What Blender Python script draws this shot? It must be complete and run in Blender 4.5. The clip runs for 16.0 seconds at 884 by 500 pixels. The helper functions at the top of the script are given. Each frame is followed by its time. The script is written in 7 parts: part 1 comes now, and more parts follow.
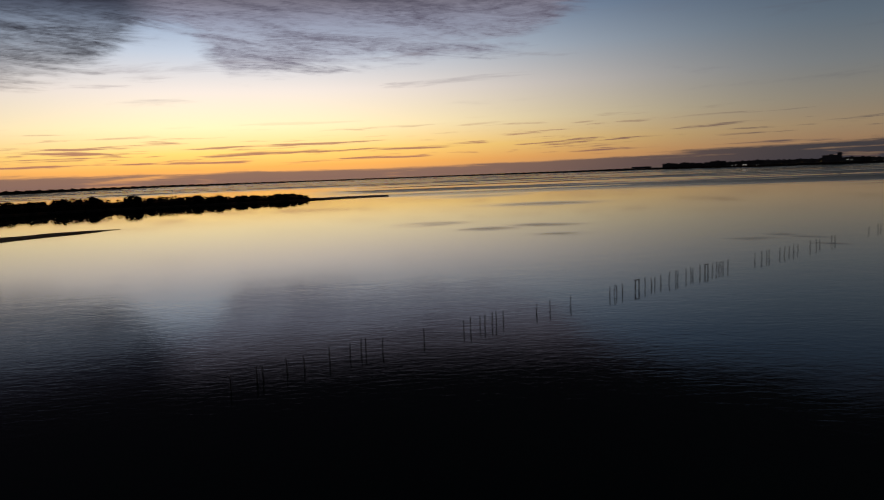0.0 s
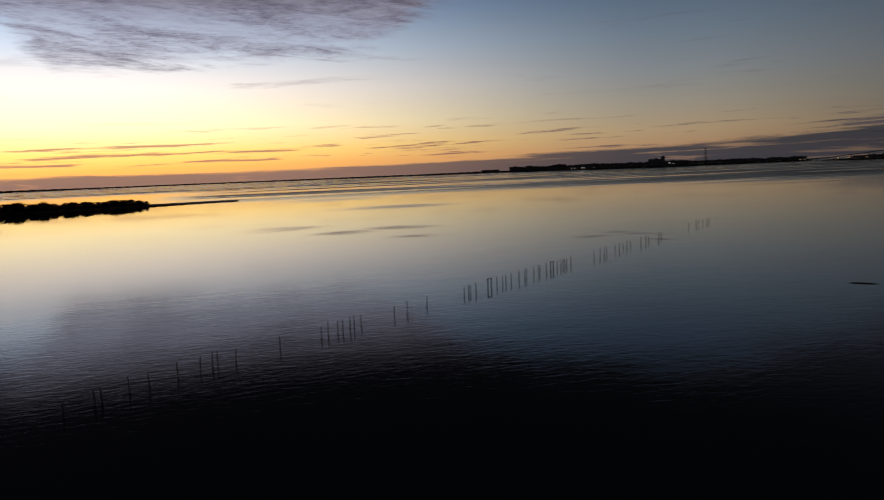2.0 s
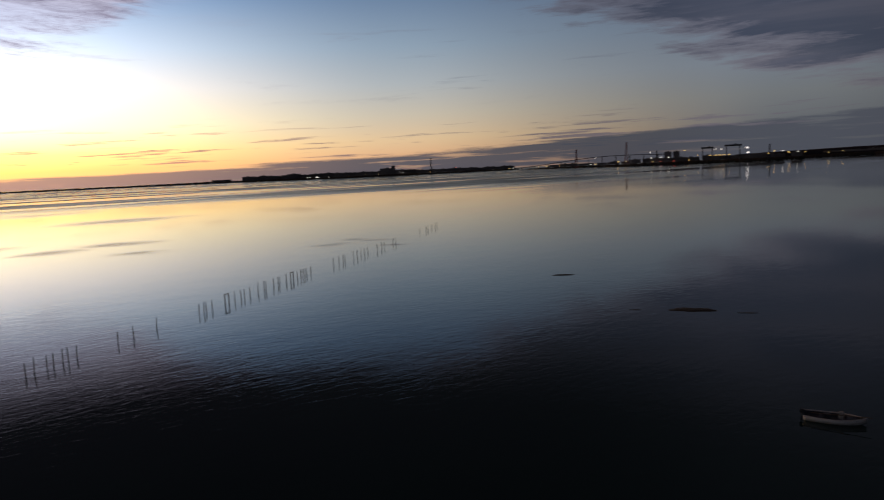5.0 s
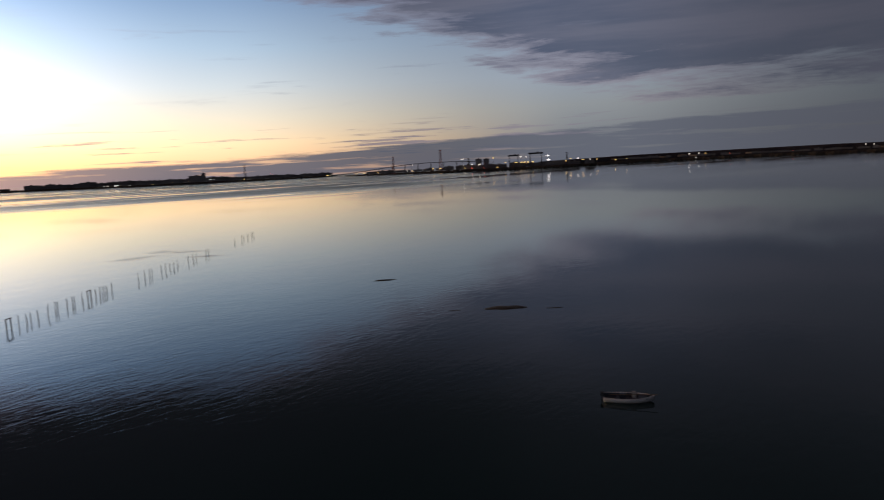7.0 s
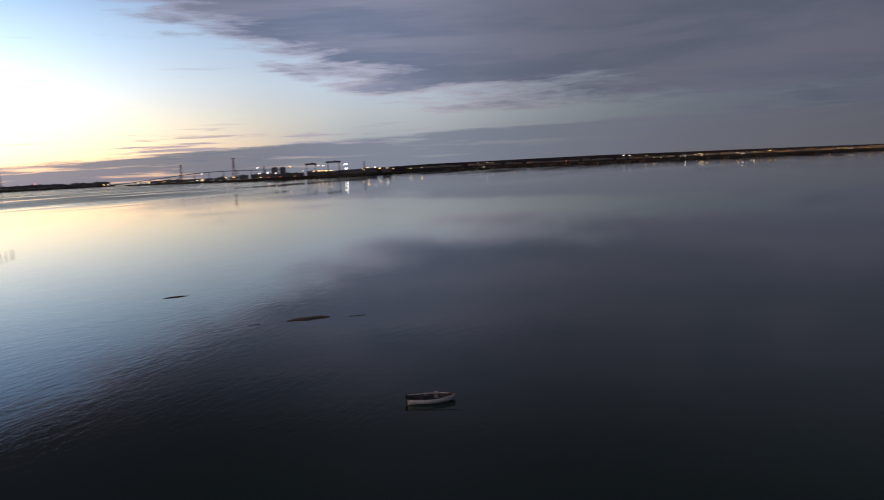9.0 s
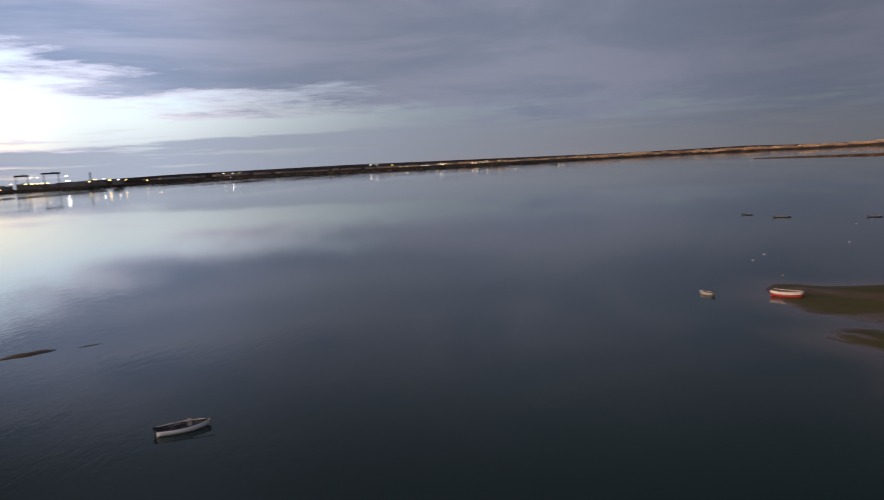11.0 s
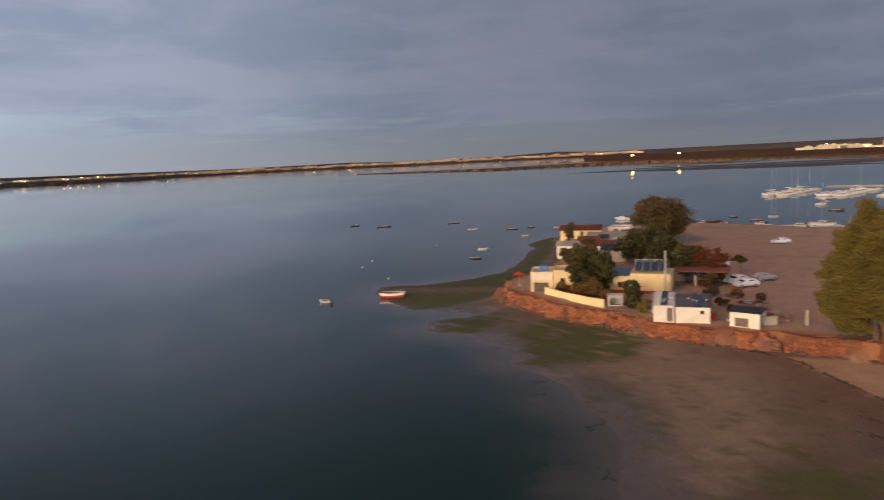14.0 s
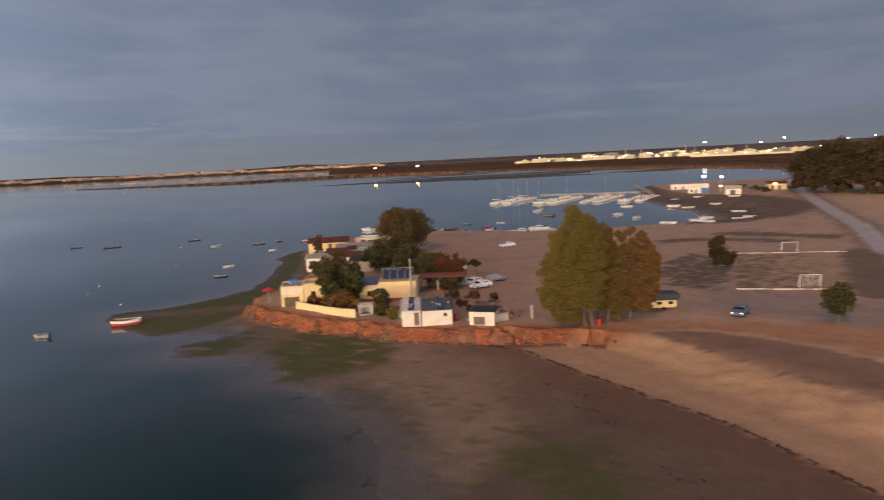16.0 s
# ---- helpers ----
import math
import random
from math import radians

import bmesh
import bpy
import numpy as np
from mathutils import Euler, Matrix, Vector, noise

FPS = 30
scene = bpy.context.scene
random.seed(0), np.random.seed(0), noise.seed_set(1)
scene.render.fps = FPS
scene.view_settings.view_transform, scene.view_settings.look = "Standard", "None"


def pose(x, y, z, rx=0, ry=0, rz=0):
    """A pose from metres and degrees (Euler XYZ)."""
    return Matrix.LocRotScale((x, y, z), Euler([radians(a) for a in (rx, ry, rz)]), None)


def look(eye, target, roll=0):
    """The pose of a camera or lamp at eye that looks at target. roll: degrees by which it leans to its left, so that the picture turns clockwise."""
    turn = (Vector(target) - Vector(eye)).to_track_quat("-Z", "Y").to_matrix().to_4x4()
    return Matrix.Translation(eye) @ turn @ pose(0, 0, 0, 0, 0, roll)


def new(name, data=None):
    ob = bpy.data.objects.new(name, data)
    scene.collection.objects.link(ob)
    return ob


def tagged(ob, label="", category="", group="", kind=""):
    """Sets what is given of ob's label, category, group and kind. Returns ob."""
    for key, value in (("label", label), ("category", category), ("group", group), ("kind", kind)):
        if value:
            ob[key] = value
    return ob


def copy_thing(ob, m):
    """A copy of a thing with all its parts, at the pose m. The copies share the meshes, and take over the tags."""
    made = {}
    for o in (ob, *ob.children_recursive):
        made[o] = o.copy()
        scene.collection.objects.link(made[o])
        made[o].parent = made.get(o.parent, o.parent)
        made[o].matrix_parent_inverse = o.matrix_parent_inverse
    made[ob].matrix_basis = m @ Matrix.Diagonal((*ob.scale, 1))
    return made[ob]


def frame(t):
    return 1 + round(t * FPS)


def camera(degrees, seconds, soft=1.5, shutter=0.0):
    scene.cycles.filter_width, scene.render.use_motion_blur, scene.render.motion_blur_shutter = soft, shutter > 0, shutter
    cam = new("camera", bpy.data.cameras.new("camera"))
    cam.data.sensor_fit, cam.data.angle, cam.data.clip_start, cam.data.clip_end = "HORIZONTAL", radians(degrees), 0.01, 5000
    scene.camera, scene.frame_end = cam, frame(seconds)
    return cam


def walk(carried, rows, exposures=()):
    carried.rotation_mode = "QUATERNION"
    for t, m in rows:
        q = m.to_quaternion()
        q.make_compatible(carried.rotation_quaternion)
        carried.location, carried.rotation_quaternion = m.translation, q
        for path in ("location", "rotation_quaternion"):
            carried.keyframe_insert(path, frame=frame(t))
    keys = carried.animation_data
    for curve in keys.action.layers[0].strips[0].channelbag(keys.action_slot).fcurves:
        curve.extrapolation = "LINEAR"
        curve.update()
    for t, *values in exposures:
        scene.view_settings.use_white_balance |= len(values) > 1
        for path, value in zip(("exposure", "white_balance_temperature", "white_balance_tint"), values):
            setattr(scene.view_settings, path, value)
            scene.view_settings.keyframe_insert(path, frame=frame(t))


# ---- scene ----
# camera: a drone that hovers 25 m over the bay and turns to the right
cam = camera(66.66, 16.0, soft=1.1, shutter=0.55)
PATH = [
    (0, pose(0, 0, 25, 83.40, 2.20, 0.00)),
    (0.5, pose(0, 0, 25, 83.32, 2.20, -3.07)),
    (1, pose(0, 0, 25, 83.32, 2.27, -5.92)),
    (1.5, pose(0, 0, 25, 83.26, 2.34, -9.01)),
    (2, pose(0, 0, 25, 83.20, 2.38, -12.34)),
    (2.5, pose(0, 0, 25, 83.18, 2.45, -16.04)),
    (3, pose(0, 0, 25, 83.12, 2.54, -19.77)),
    (3.5, pose(0, 0, 25, 83.07, 2.55, -23.41)),
    (4, pose(0, 0, 25, 83.05, 2.58, -27.08)),
    (6.5, pose(0, 0, 25, 82.90, 2.73, -45.95)),
    (7, pose(0, 0, 25, 82.86, 2.74, -49.85)),
    (7.5, pose(0, 0, 25, 82.86, 2.71, -53.75)),
    (8, pose(0, 0, 25, 82.84, 2.60, -57.64)),
    (10.5, pose(0, 0, 25, 82.66, 2.90, -82.60)),
    (11, pose(0, 0, 25, 82.60, 2.91, -87.81)),
    (11.5, pose(0, 0, 25, 82.51, 2.88, -93.06)),
    (12, pose(0, 0, 25, 82.45, 2.89, -98.28)),
    (12.5, pose(0, 0, 25, 82.45, 2.97, -103.59)),
    (13, pose(0, 0, 25, 82.36, 2.80, -108.90)),
    (13.5, pose(0, 0, 25, 82.34, 2.67, -114.27)),
    (14, pose(0, 0, 25, 82.35, 2.70, -119.69)),
    (14.5, pose(0, 0, 25, 82.39, 2.75, -125.12)),
    (15, pose(0, 0, 25, 82.40, 2.76, -130.51)),
    (15.5, pose(0, 0, 25, 82.41, 2.78, -135.88)),
    (16, pose(0, 0, 25, 82.42, 2.70, -141.05)),
]
EXPOSURES = [(0, -3.42, 6500, 20), (2, -3.13, 6500, 20), (4, -2.52, 6500, 20), (7, -1.36, 6500, 20), (8.2, -0.87, 6500, 20), (10.3, 0.02, 6500, 17), (11, 0.38, 6500, 16), (12, 0.62, 6500, 15), (13.5, 0.92, 6500, 12), (16, 0.98, 6300, 11)]
walk(cam, PATH, EXPOSURES)

# ---- sky: dusk, the sun just gone at azimuth 16 (degrees, positive to the left of +y) ----
SUN_AZ = 16.0
world = bpy.data.worlds.new("dusk_sky")
scene.world = world
world.use_nodes = True
WT = world.node_tree
WT.nodes.clear()


class Graph:
    """Short ways to add nodes to a tree."""

    def __init__(self, tree):
        self.t = tree

    def put(self, socket, value):
        if isinstance(value, bpy.types.NodeSocket):
            self.t.links.new(value, socket)
        elif value is not None:
            socket.default_value = value

    def math(self, op, a, b=None, c=None, clamp=False):
        n = self.t.nodes.new("ShaderNodeMath")
        n.operation, n.use_clamp = op, clamp
        for i, v in enumerate((a, b, c)):
            self.put(n.inputs[i], v)
        return n.outputs[0]

    def step(self, v, lo, hi, out_lo=0.0, out_hi=1.0):
        n = self.t.nodes.new("ShaderNodeMapRange")
        n.interpolation_type = "SMOOTHSTEP"
        for i, x in enumerate((v, lo, hi, out_lo, out_hi)):
            self.put(n.inputs[i], x)
        return n.outputs[0]

    def mix(self, f, a, b, kind="MIX"):
        n = self.t.nodes.new("ShaderNodeMix")
        n.data_type, n.blend_type = "RGBA", kind
        self.put(n.inputs[0], f)
        self.put(n.inputs[6], a if isinstance(a, bpy.types.NodeSocket) else (*a, 1))
        self.put(n.inputs[7], b if isinstance(b, bpy.types.NodeSocket) else (*b, 1))
        return n.outputs[2]

    def ramp(self, v, stops, interpolation="LINEAR"):
        n = self.t.nodes.new("ShaderNodeValToRGB")
        r = n.color_ramp
        r.interpolation = interpolation
        while len(r.elements) < len(stops):
            r.elements.new(0.5)
        for e, (p, c) in zip(r.elements, stops):
            e.position, e.color = p, (*c, 1)
        self.put(n.inputs[0], v)
        return n.outputs[0]

    def curve(self, v, points):
        n = self.t.nodes.new("ShaderNodeFloatCurve")
        c = n.mapping.curves[0]
        while len(c.points) < len(points):
            c.points.new(0.5, 0.5)
        for p, (x, y) in zip(c.points, points):
            p.location, p.handle_type = (x, y), "AUTO_CLAMPED"
        n.mapping.update()
        self.put(n.inputs[1], v)
        return n.outputs[0]

    def vec(self, x, y, z):
        n = self.t.nodes.new("ShaderNodeCombineXYZ")
        for i, v in enumerate((x, y, z)):
            self.put(n.inputs[i], v)
        return n.outputs[0]

    def split(self, v):
        n = self.t.nodes.new("ShaderNodeSeparateXYZ")
        self.put(n.inputs[0], v)
        return n.outputs

    def noise(self, v, scale, detail=4.0, rough=0.55, distort=0.0):
        n = self.t.nodes.new("ShaderNodeTexNoise")
        self.put(n.inputs["Vector"], v)
        for k, x in (("Scale", scale), ("Detail", detail), ("Roughness", rough), ("Distortion", distort)):
            n.inputs[k].default_value = x
        return n.outputs["Fac"]


def build_sky():
    g = Graph(WT)
    tc = WT.nodes.new("ShaderNodeTexCoord")
    sep = WT.nodes.new("ShaderNodeSeparateXYZ")
    WT.links.new(tc.outputs["Generated"], sep.inputs[0])
    x, y, z = sep.outputs
    up = g.math("ABSOLUTE", z)
    el = g.math("MULTIPLY", g.math("ARCSINE", up), 57.29578)
    az = g.math("MULTIPLY", g.math("ARCTAN2", g.math("MULTIPLY", x, -1.0), y), 57.29578)
    turn = g.math("MULTIPLY_ADD", az, 1 / 360, 0.5)
    away = g.math("MULTIPLY", g.math("ARCCOSINE", g.math("COSINE", g.math("MULTIPLY_ADD", az, 0.0174533, -SUN_AZ * 0.0174533))), 57.29578)
    # clear sky: glow over the sunset, pale to the side, grey-blue opposite; elevation 0..30 degrees over the ramps
    e = g.math("POWER", g.math("DIVIDE", el, 90.0, clamp=True), 0.5)

    def stops(rows):
        return [((d / 90) ** 0.5, c) for d, c in rows]
    near = g.ramp(e, stops([(0, (.55, .25, .12)), (1.0, (.92, .44, .09)), (2.2, (1.0, .66, .16)), (4.2, (.98, .84, .46)), (7, (.80, .745, .63)),
                            (10, (.47, .56, .62)), (14, (.15, .26, .40)), (30, (.05, .085, .13)), (90, (.02, .035, .06))]))
    side = g.ramp(e, stops([(0, (.27, .16, .10)), (1.2, (.33, .205, .105)), (2.5, (.33, .25, .14)), (4.5, (.255, .24, .18)), (7, (.182, .210, .208)), (10, (.118, .165, .197)),
                            (14, (.060, .10, .15)), (20, (.023, .037, .064)), (30, (.016, .026, .045)), (90, (.012, .022, .04))]))
    flank = g.ramp(e, stops([(0, (.032, .034, .037)), (2, (.044, .050, .052)), (4.5, (.060, .069, .069)), (7, (.060, .076, .088)), (12, (.047, .064, .086)), (20, (.02, .028, .044)), (90, (.012, .02, .035))]))
    far = g.ramp(e, stops([(0, (.019, .0195, .0205)), (1.5, (.0185, .0205, .0225)), (5, (.0195, .0245, .0285)), (12, (.017, .021, .027)), (30, (.011, .0145, .02)), (90, (.01, .013, .02))]))
    col = g.mix(g.step(away, 2, 48), near, side)
    col = g.mix(g.step(away, 46, 78), col, flank)
    col = g.mix(g.step(away, 72, 108), col, far)
    # layers of cloud on a level sheet overhead, so that they flatten towards the horizon
    k = g.math("DIVIDE", 1.0, g.math("ADD", up, 0.05))
    px, py = g.math("MULTIPLY", x, k), g.math("MULTIPLY", y, k)
    big = g.noise(g.vec(px, py, 0.0), 0.55, 5, 0.55, 0.3)
    fine = g.noise(g.vec(px, py, 3.0), 5.5, 6, 0.65, 0.6)
    ripple = g.noise(g.vec(g.math("MULTIPLY", px, 1.0), g.math("MULTIPLY", py, 2.0), 7.0), 13.0, 5, 0.7, 0.9)
    streak = g.noise(g.vec(g.math("MULTIPLY", az, 0.085), g.math("MULTIPLY", el, 1.5), 1.0), 1.0, 6, 0.6, 0.25)
    broad = g.noise(g.vec(g.math("MULTIPLY", az, 0.05), g.math("MULTIPLY", el, 0.3), 5.0), 1.0, 5, 0.6, 0.5)

    def by_az(rows, top):
        return g.math("MULTIPLY", g.curve(turn, [((a + 180) / 360, d / top) for a, d in rows]), top)
    # the lower edge of the high cloud, in degrees over the horizon
    edge = by_az([(-180, 1.2), (-125, 1.6), (-100, 3.0), (-84, 4.4), (-72, 5.2), (-62, 6.4), (-55, 9.0), (-48, 11.6), (-40, 14), (-32, 15.6), (-20, 15.4), (-13, 13.8), (-9, 11.8),
                  (-5, 9.9), (3, 9.2), (12, 8.8), (16.6, 8.5), (17.6, 9.3), (18.4, 10.3), (19.2, 11.1), (21.2, 11.6), (23.4, 11.0), (25.1, 9.8), (27.9, 8.6), (32.5, 7.2), (45, 5.0), (90, 4.0), (180, 1.2)], 20)
    fingers = g.noise(g.vec(g.math("MULTIPLY", az, 0.07), g.math("MULTIPLY_ADD", el, 0.75, g.math("MULTIPLY", az, 0.03)), 9.0), 1.0, 6, 0.62, 0.35)
    fiber = g.noise(g.vec(g.math("MULTIPLY_ADD", az, 0.11, g.math("MULTIPLY", el, 0.10)), g.math("MULTIPLY_ADD", el, 0.95, g.math("MULTIPLY", az, -0.10)), 31.0), 1.0, 7, 0.66, 0.7)
    amp = g.step(away, 22, 50, 3.6, 9.0)
    ragged = g.math("MULTIPLY_ADD", g.math("SUBTRACT", fingers, 0.5), amp, g.math("MULTIPLY_ADD", fiber, 4.0, g.math("MULTIPLY_ADD", fine, 2.0, -3.0)))
    high = g.step(g.math("SUBTRACT", g.math("ADD", el, ragged), edge), g.step(away, 25, 50, -0.9, -1.2), g.step(away, 25, 50, 1.3, 1.9))
    high = g.math("MAXIMUM", high, g.step(el, g.step(away, 22, 42, 11.4, 14.5), g.step(away, 22, 42, 14.0, 20.0)))
    smooth_tone = g.noise(g.vec(g.math("MULTIPLY", az, 0.045), g.math("MULTIPLY", el, 0.42), 15.0), 1.0, 5, 0.5, 0.4)
    thin = g.step(g.math("ADD", g.math("MULTIPLY", ripple, 0.38), g.math("MULTIPLY", fiber, 0.62)), 0.36, 0.68)
    body_near = g.mix(thin, (.265, .26, .305), (.098, .09, .122))
    body_left = g.mix(thin, (.036, .032, .043), (.0155, .0135, .019))
    body_near = g.mix(g.step(az, 20, 25), body_near, body_left)
    tone = g.step(g.math("ADD", g.math("MULTIPLY", streak, 0.16), g.math("MULTIPLY", smooth_tone, 0.9)), 0.40, 0.68)
    body_side = g.mix(tone, (.017, .023, .036), (.035, .039, .051))
    mottle = g.noise(g.vec(g.math("MULTIPLY", az, 0.06), g.math("MULTIPLY", el, 0.2), 27.0), 1.0, 6, 0.58, 0.6)
    body_far = g.mix(g.step(g.math("MULTIPLY_ADD", tone, 0.12, mottle), 0.38, 0.72), (.0139, .0168, .0226), (.0190, .0208, .0268))
    body = g.mix(g.step(away, 30, 62), body_near, body_side)
    body = g.mix(g.step(away, 62, 100), body, body_far)
    overhead = g.mix(g.step(away, 20, 90), (.0065, .006, .0085), (.010, .0115, .0145))
    body = g.mix(g.step(el, g.step(away, 60, 110, 11.5, 12.5), g.step(away, 30, 110, 17.0, 27.0)), body, overhead)
    gaps = g.math("MULTIPLY_ADD", g.math("MULTIPLY", g.step(away, 50, 30), g.step(el, 14, 11)), g.math("MULTIPLY_ADD", thin, 0.55, -0.55), g.step(el, 12, 16, 0.94, 1.0))
    rim = g.math("MULTIPLY", g.math("MULTIPLY", high, g.math("SUBTRACT", 1.0, high)), g.math("MULTIPLY", g.step(away, 42, 56), g.step(away, 100, 80, 0.0, 1.0)))
    col = g.mix(g.math("MULTIPLY", high, gaps), col, body)
    col = g.mix(rim, col, (.075, .062, .07))
    # thin wisps low over the horizon, lit from below
    low = g.math("MULTIPLY", g.step(el, 0.7, 1.3), g.step(el, 5.2, 2.2))
    thread = g.noise(g.vec(g.math("MULTIPLY", az, 0.12), g.math("MULTIPLY_ADD", el, 2.9, g.math("MULTIPLY", az, 0.05)), 21.0), 1.0, 6, 0.62, 0.3)
    crowd = g.math("MULTIPLY_ADD", broad, 0.35, g.math("MULTIPLY_ADD", low, 0.10, -0.20))
    wisp = g.math("MULTIPLY", g.math("MULTIPLY", g.step(g.math("ADD", thread, crowd), 0.59, 0.70), low), g.step(away, 98, 78))
    wisp_col = g.mix(g.step(away, 10, 50), (.30, .125, .095), (.060, .056, .066))
    wisp_col = g.mix(g.step(away, 60, 110), wisp_col, (.0125, .0125, .0145))
    col = g.mix(g.math("MULTIPLY", wisp, 0.85), col, wisp_col)
    veil = g.math("MULTIPLY", g.math("MULTIPLY", g.step(fingers, 0.57, 0.70), g.step(el, 4.5, 7)), g.math("MULTIPLY", g.step(away, 90, 60, 0.0, 0.4), g.step(el, 13, 10)))
    col = g.mix(veil, col, g.mix(g.step(away, 15, 55), (.22, .20, .21), (.055, .062, .08)))
    # the bank that lies on the horizon
    top = by_az([(-180, 2.6), (-110, 2.8), (-80, 3.2), (-62, 2.6), (-50, 2.1), (-40, 1.6), (-30, 1.2), (-20, 0.95), (-8, 0.65), (5, 0.55), (20, 0.65), (40, 0.9), (180, 2.6)], 5)
    rag2 = g.math("MULTIPLY_ADD", streak, 1.1, g.math("MULTIPLY_ADD", fine, 0.3, -0.7))
    bank = g.step(g.math("SUBTRACT", top, g.math("ADD", el, rag2)), -0.08, 0.22)
    breaks = g.step(streak, 0.66, 0.54, 0.35, 1.0)
    bank_col = g.mix(g.step(away, 12, 48), (.18, .115, .092), (.022, .032, .045))
    bank_col = g.mix(g.step(away, 48, 78), bank_col, (.0245, .0287, .035))
    bank_col = g.mix(g.step(away, 78, 125), bank_col, (.0155, .0168, .0205))
    col = g.mix(g.math("MULTIPLY", g.math("MULTIPLY", bank, breaks), g.step(away, 85, 125, 0.9, 0.4)), col, bank_col)
    # the overcast dims away from the sunset
    dim = g.math("MULTIPLY", g.curve(g.math("DIVIDE", away, 180.0), [(0, .5), (.26, .5), (.33, .47), (.37, .51), (.42, .66), (.5, .75), (.58, .74), (.67, .62), (.78, .48), (.95, .37), (1, .36)]), 2.0)
    fade = [(-180, -0.85), (-160, -0.7), (-140, -0.88), (-120, -0.98), (-100, -0.8), (-80, -0.85), (-60, -0.45), (-40, -0.36), (-20, -0.14), (0, 0.0), (20, 0.08), (40, 0.1), (180, 0.1)]
    dim = g.math("MULTIPLY", dim, by_az([(a, 2 ** f) for a, f in fade], 2))
    mul = WT.nodes.new("ShaderNodeVectorMath")
    mul.operation = "SCALE"
    g.put(mul.inputs[0], col)
    g.put(mul.inputs["Scale"], dim)
    col = mul.outputs[0]
    bg = WT.nodes.new("ShaderNodeBackground")
    bg.inputs["Strength"].default_value = 12.0
    WT.links.new(col, bg.inputs["Color"])
    out = WT.nodes.new("ShaderNodeOutputWorld")
    WT.links.new(bg.outputs[0], out.inputs[0])


build_sky()


def pol(az, d):
    """A place d metres off at azimuth az."""
    return (-math.sin(radians(az)) * d, math.cos(radians(az)) * d)


# the afterglow of the west: one soft, warm sun
sun_data = bpy.data.lights.new("sun", "SUN")
sun_data.energy, sun_data.angle, sun_data.color = 0.62, radians(10), (1.0, 0.36, 0.12)
sun = new("sun", sun_data)
sun.matrix_world = look((*pol(SUN_AZ, 100), 100 * math.tan(radians(37))), (0, 0, 0))


# ---- materials ----
def material(name, a, b=None, rough=0.8, scale=1.0, bump=0.0, bump_scale=None, metal=0.0, per_object=0.0, stain=0.25, spec=0.5):
    """A surface of two tints mixed by noise at two scales, in metres, with relief."""
    m = bpy.data.materials.new(name)
    m.use_nodes = True
    t = m.node_tree
    g = Graph(t)
    p = t.nodes["Principled BSDF"]
    tc = t.nodes.new("ShaderNodeTexCoord")
    v = tc.outputs["Object"]
    b = b or tuple(c * 0.72 for c in a)
    n1, n2 = g.noise(v, scale, 5, 0.6), g.noise(v, scale * 0.13, 3, 0.6)
    f = g.math("ADD", g.math("MULTIPLY", n1, 0.6), g.math("MULTIPLY", n2, 0.5))
    col = g.mix(g.step(f, 0.38, 0.72), a, b)
    if stain:
        col = g.mix(g.math("MULTIPLY", g.step(g.noise(v, scale * 3.1, 4, 0.7), 0.52, 0.75), stain), col, tuple(c * 0.5 for c in a))
    if per_object:
        oi = t.nodes.new("ShaderNodeObjectInfo")
        hsv = t.nodes.new("ShaderNodeHueSaturation")
        g.put(hsv.inputs["Value"], g.math("MULTIPLY_ADD", oi.outputs["Random"], per_object, 1 - per_object / 2))
        g.put(hsv.inputs["Color"], col)
        col = hsv.outputs[0]
    g.put(p.inputs["Base Color"], col)
    p.inputs["Roughness"].default_value, p.inputs["Metallic"].default_value = rough, metal
    p.inputs["Specular IOR Level"].default_value = spec
    if bump:
        bn = t.nodes.new("ShaderNodeBump")
        bn.inputs["Strength"].default_value, bn.inputs["Distance"].default_value = bump, 0.05
        g.put(bn.inputs["Height"], g.noise(v, bump_scale or scale * 4, 5, 0.65))
        g.put(p.inputs["Normal"], bn.outputs[0])
    return m


def glow(name, color, strength):
    m = bpy.data.materials.new(name)
    m.use_nodes = True
    p = m.node_tree.nodes["Principled BSDF"]
    p.inputs["Base Color"].default_value = (*color, 1)
    p.inputs["Emission Color"].default_value = (*color, 1)
    p.inputs["Emission Strength"].default_value = strength
    return m


def leaf_material(name, a, b):
    m = bpy.data.materials.new(name)
    m.use_nodes = True
    t = m.node_tree
    g = Graph(t)
    p = t.nodes["Principled BSDF"]
    geo = t.nodes.new("ShaderNodeNewGeometry")
    tc = t.nodes.new("ShaderNodeTexCoord")
    f = g.math("ADD", g.math("MULTIPLY", geo.outputs["Random Per Island"], 0.55), g.math("MULTIPLY", g.noise(tc.outputs["Object"], 0.35, 3), 0.55))
    g.put(p.inputs["Base Color"], g.mix(g.step(f, 0.25, 0.85), a, b))
    p.inputs["Roughness"].default_value = 0.7
    p.inputs["Specular IOR Level"].default_value = 0.2
    return m


CATSPAWS = [(-4, 330, 0, 26, 24, 0.45), (20, 286, 10, 17, 15, 0.5), (42, 299, 10, 19, 15, 0.5), (48, 250, -20, 13, 13, 0.5), (70, 481, 0, 60, 40, 0.5), (35, 679, 10, 85, 60, 0.45),
            (102, 218, -30, 13, 10, 0.42), (118, 221, -60, 16, 7, 0.45), (113, 200, -70, 8, 5, 0.45), (-126, 839, 0, 120, 70, 0.25)]


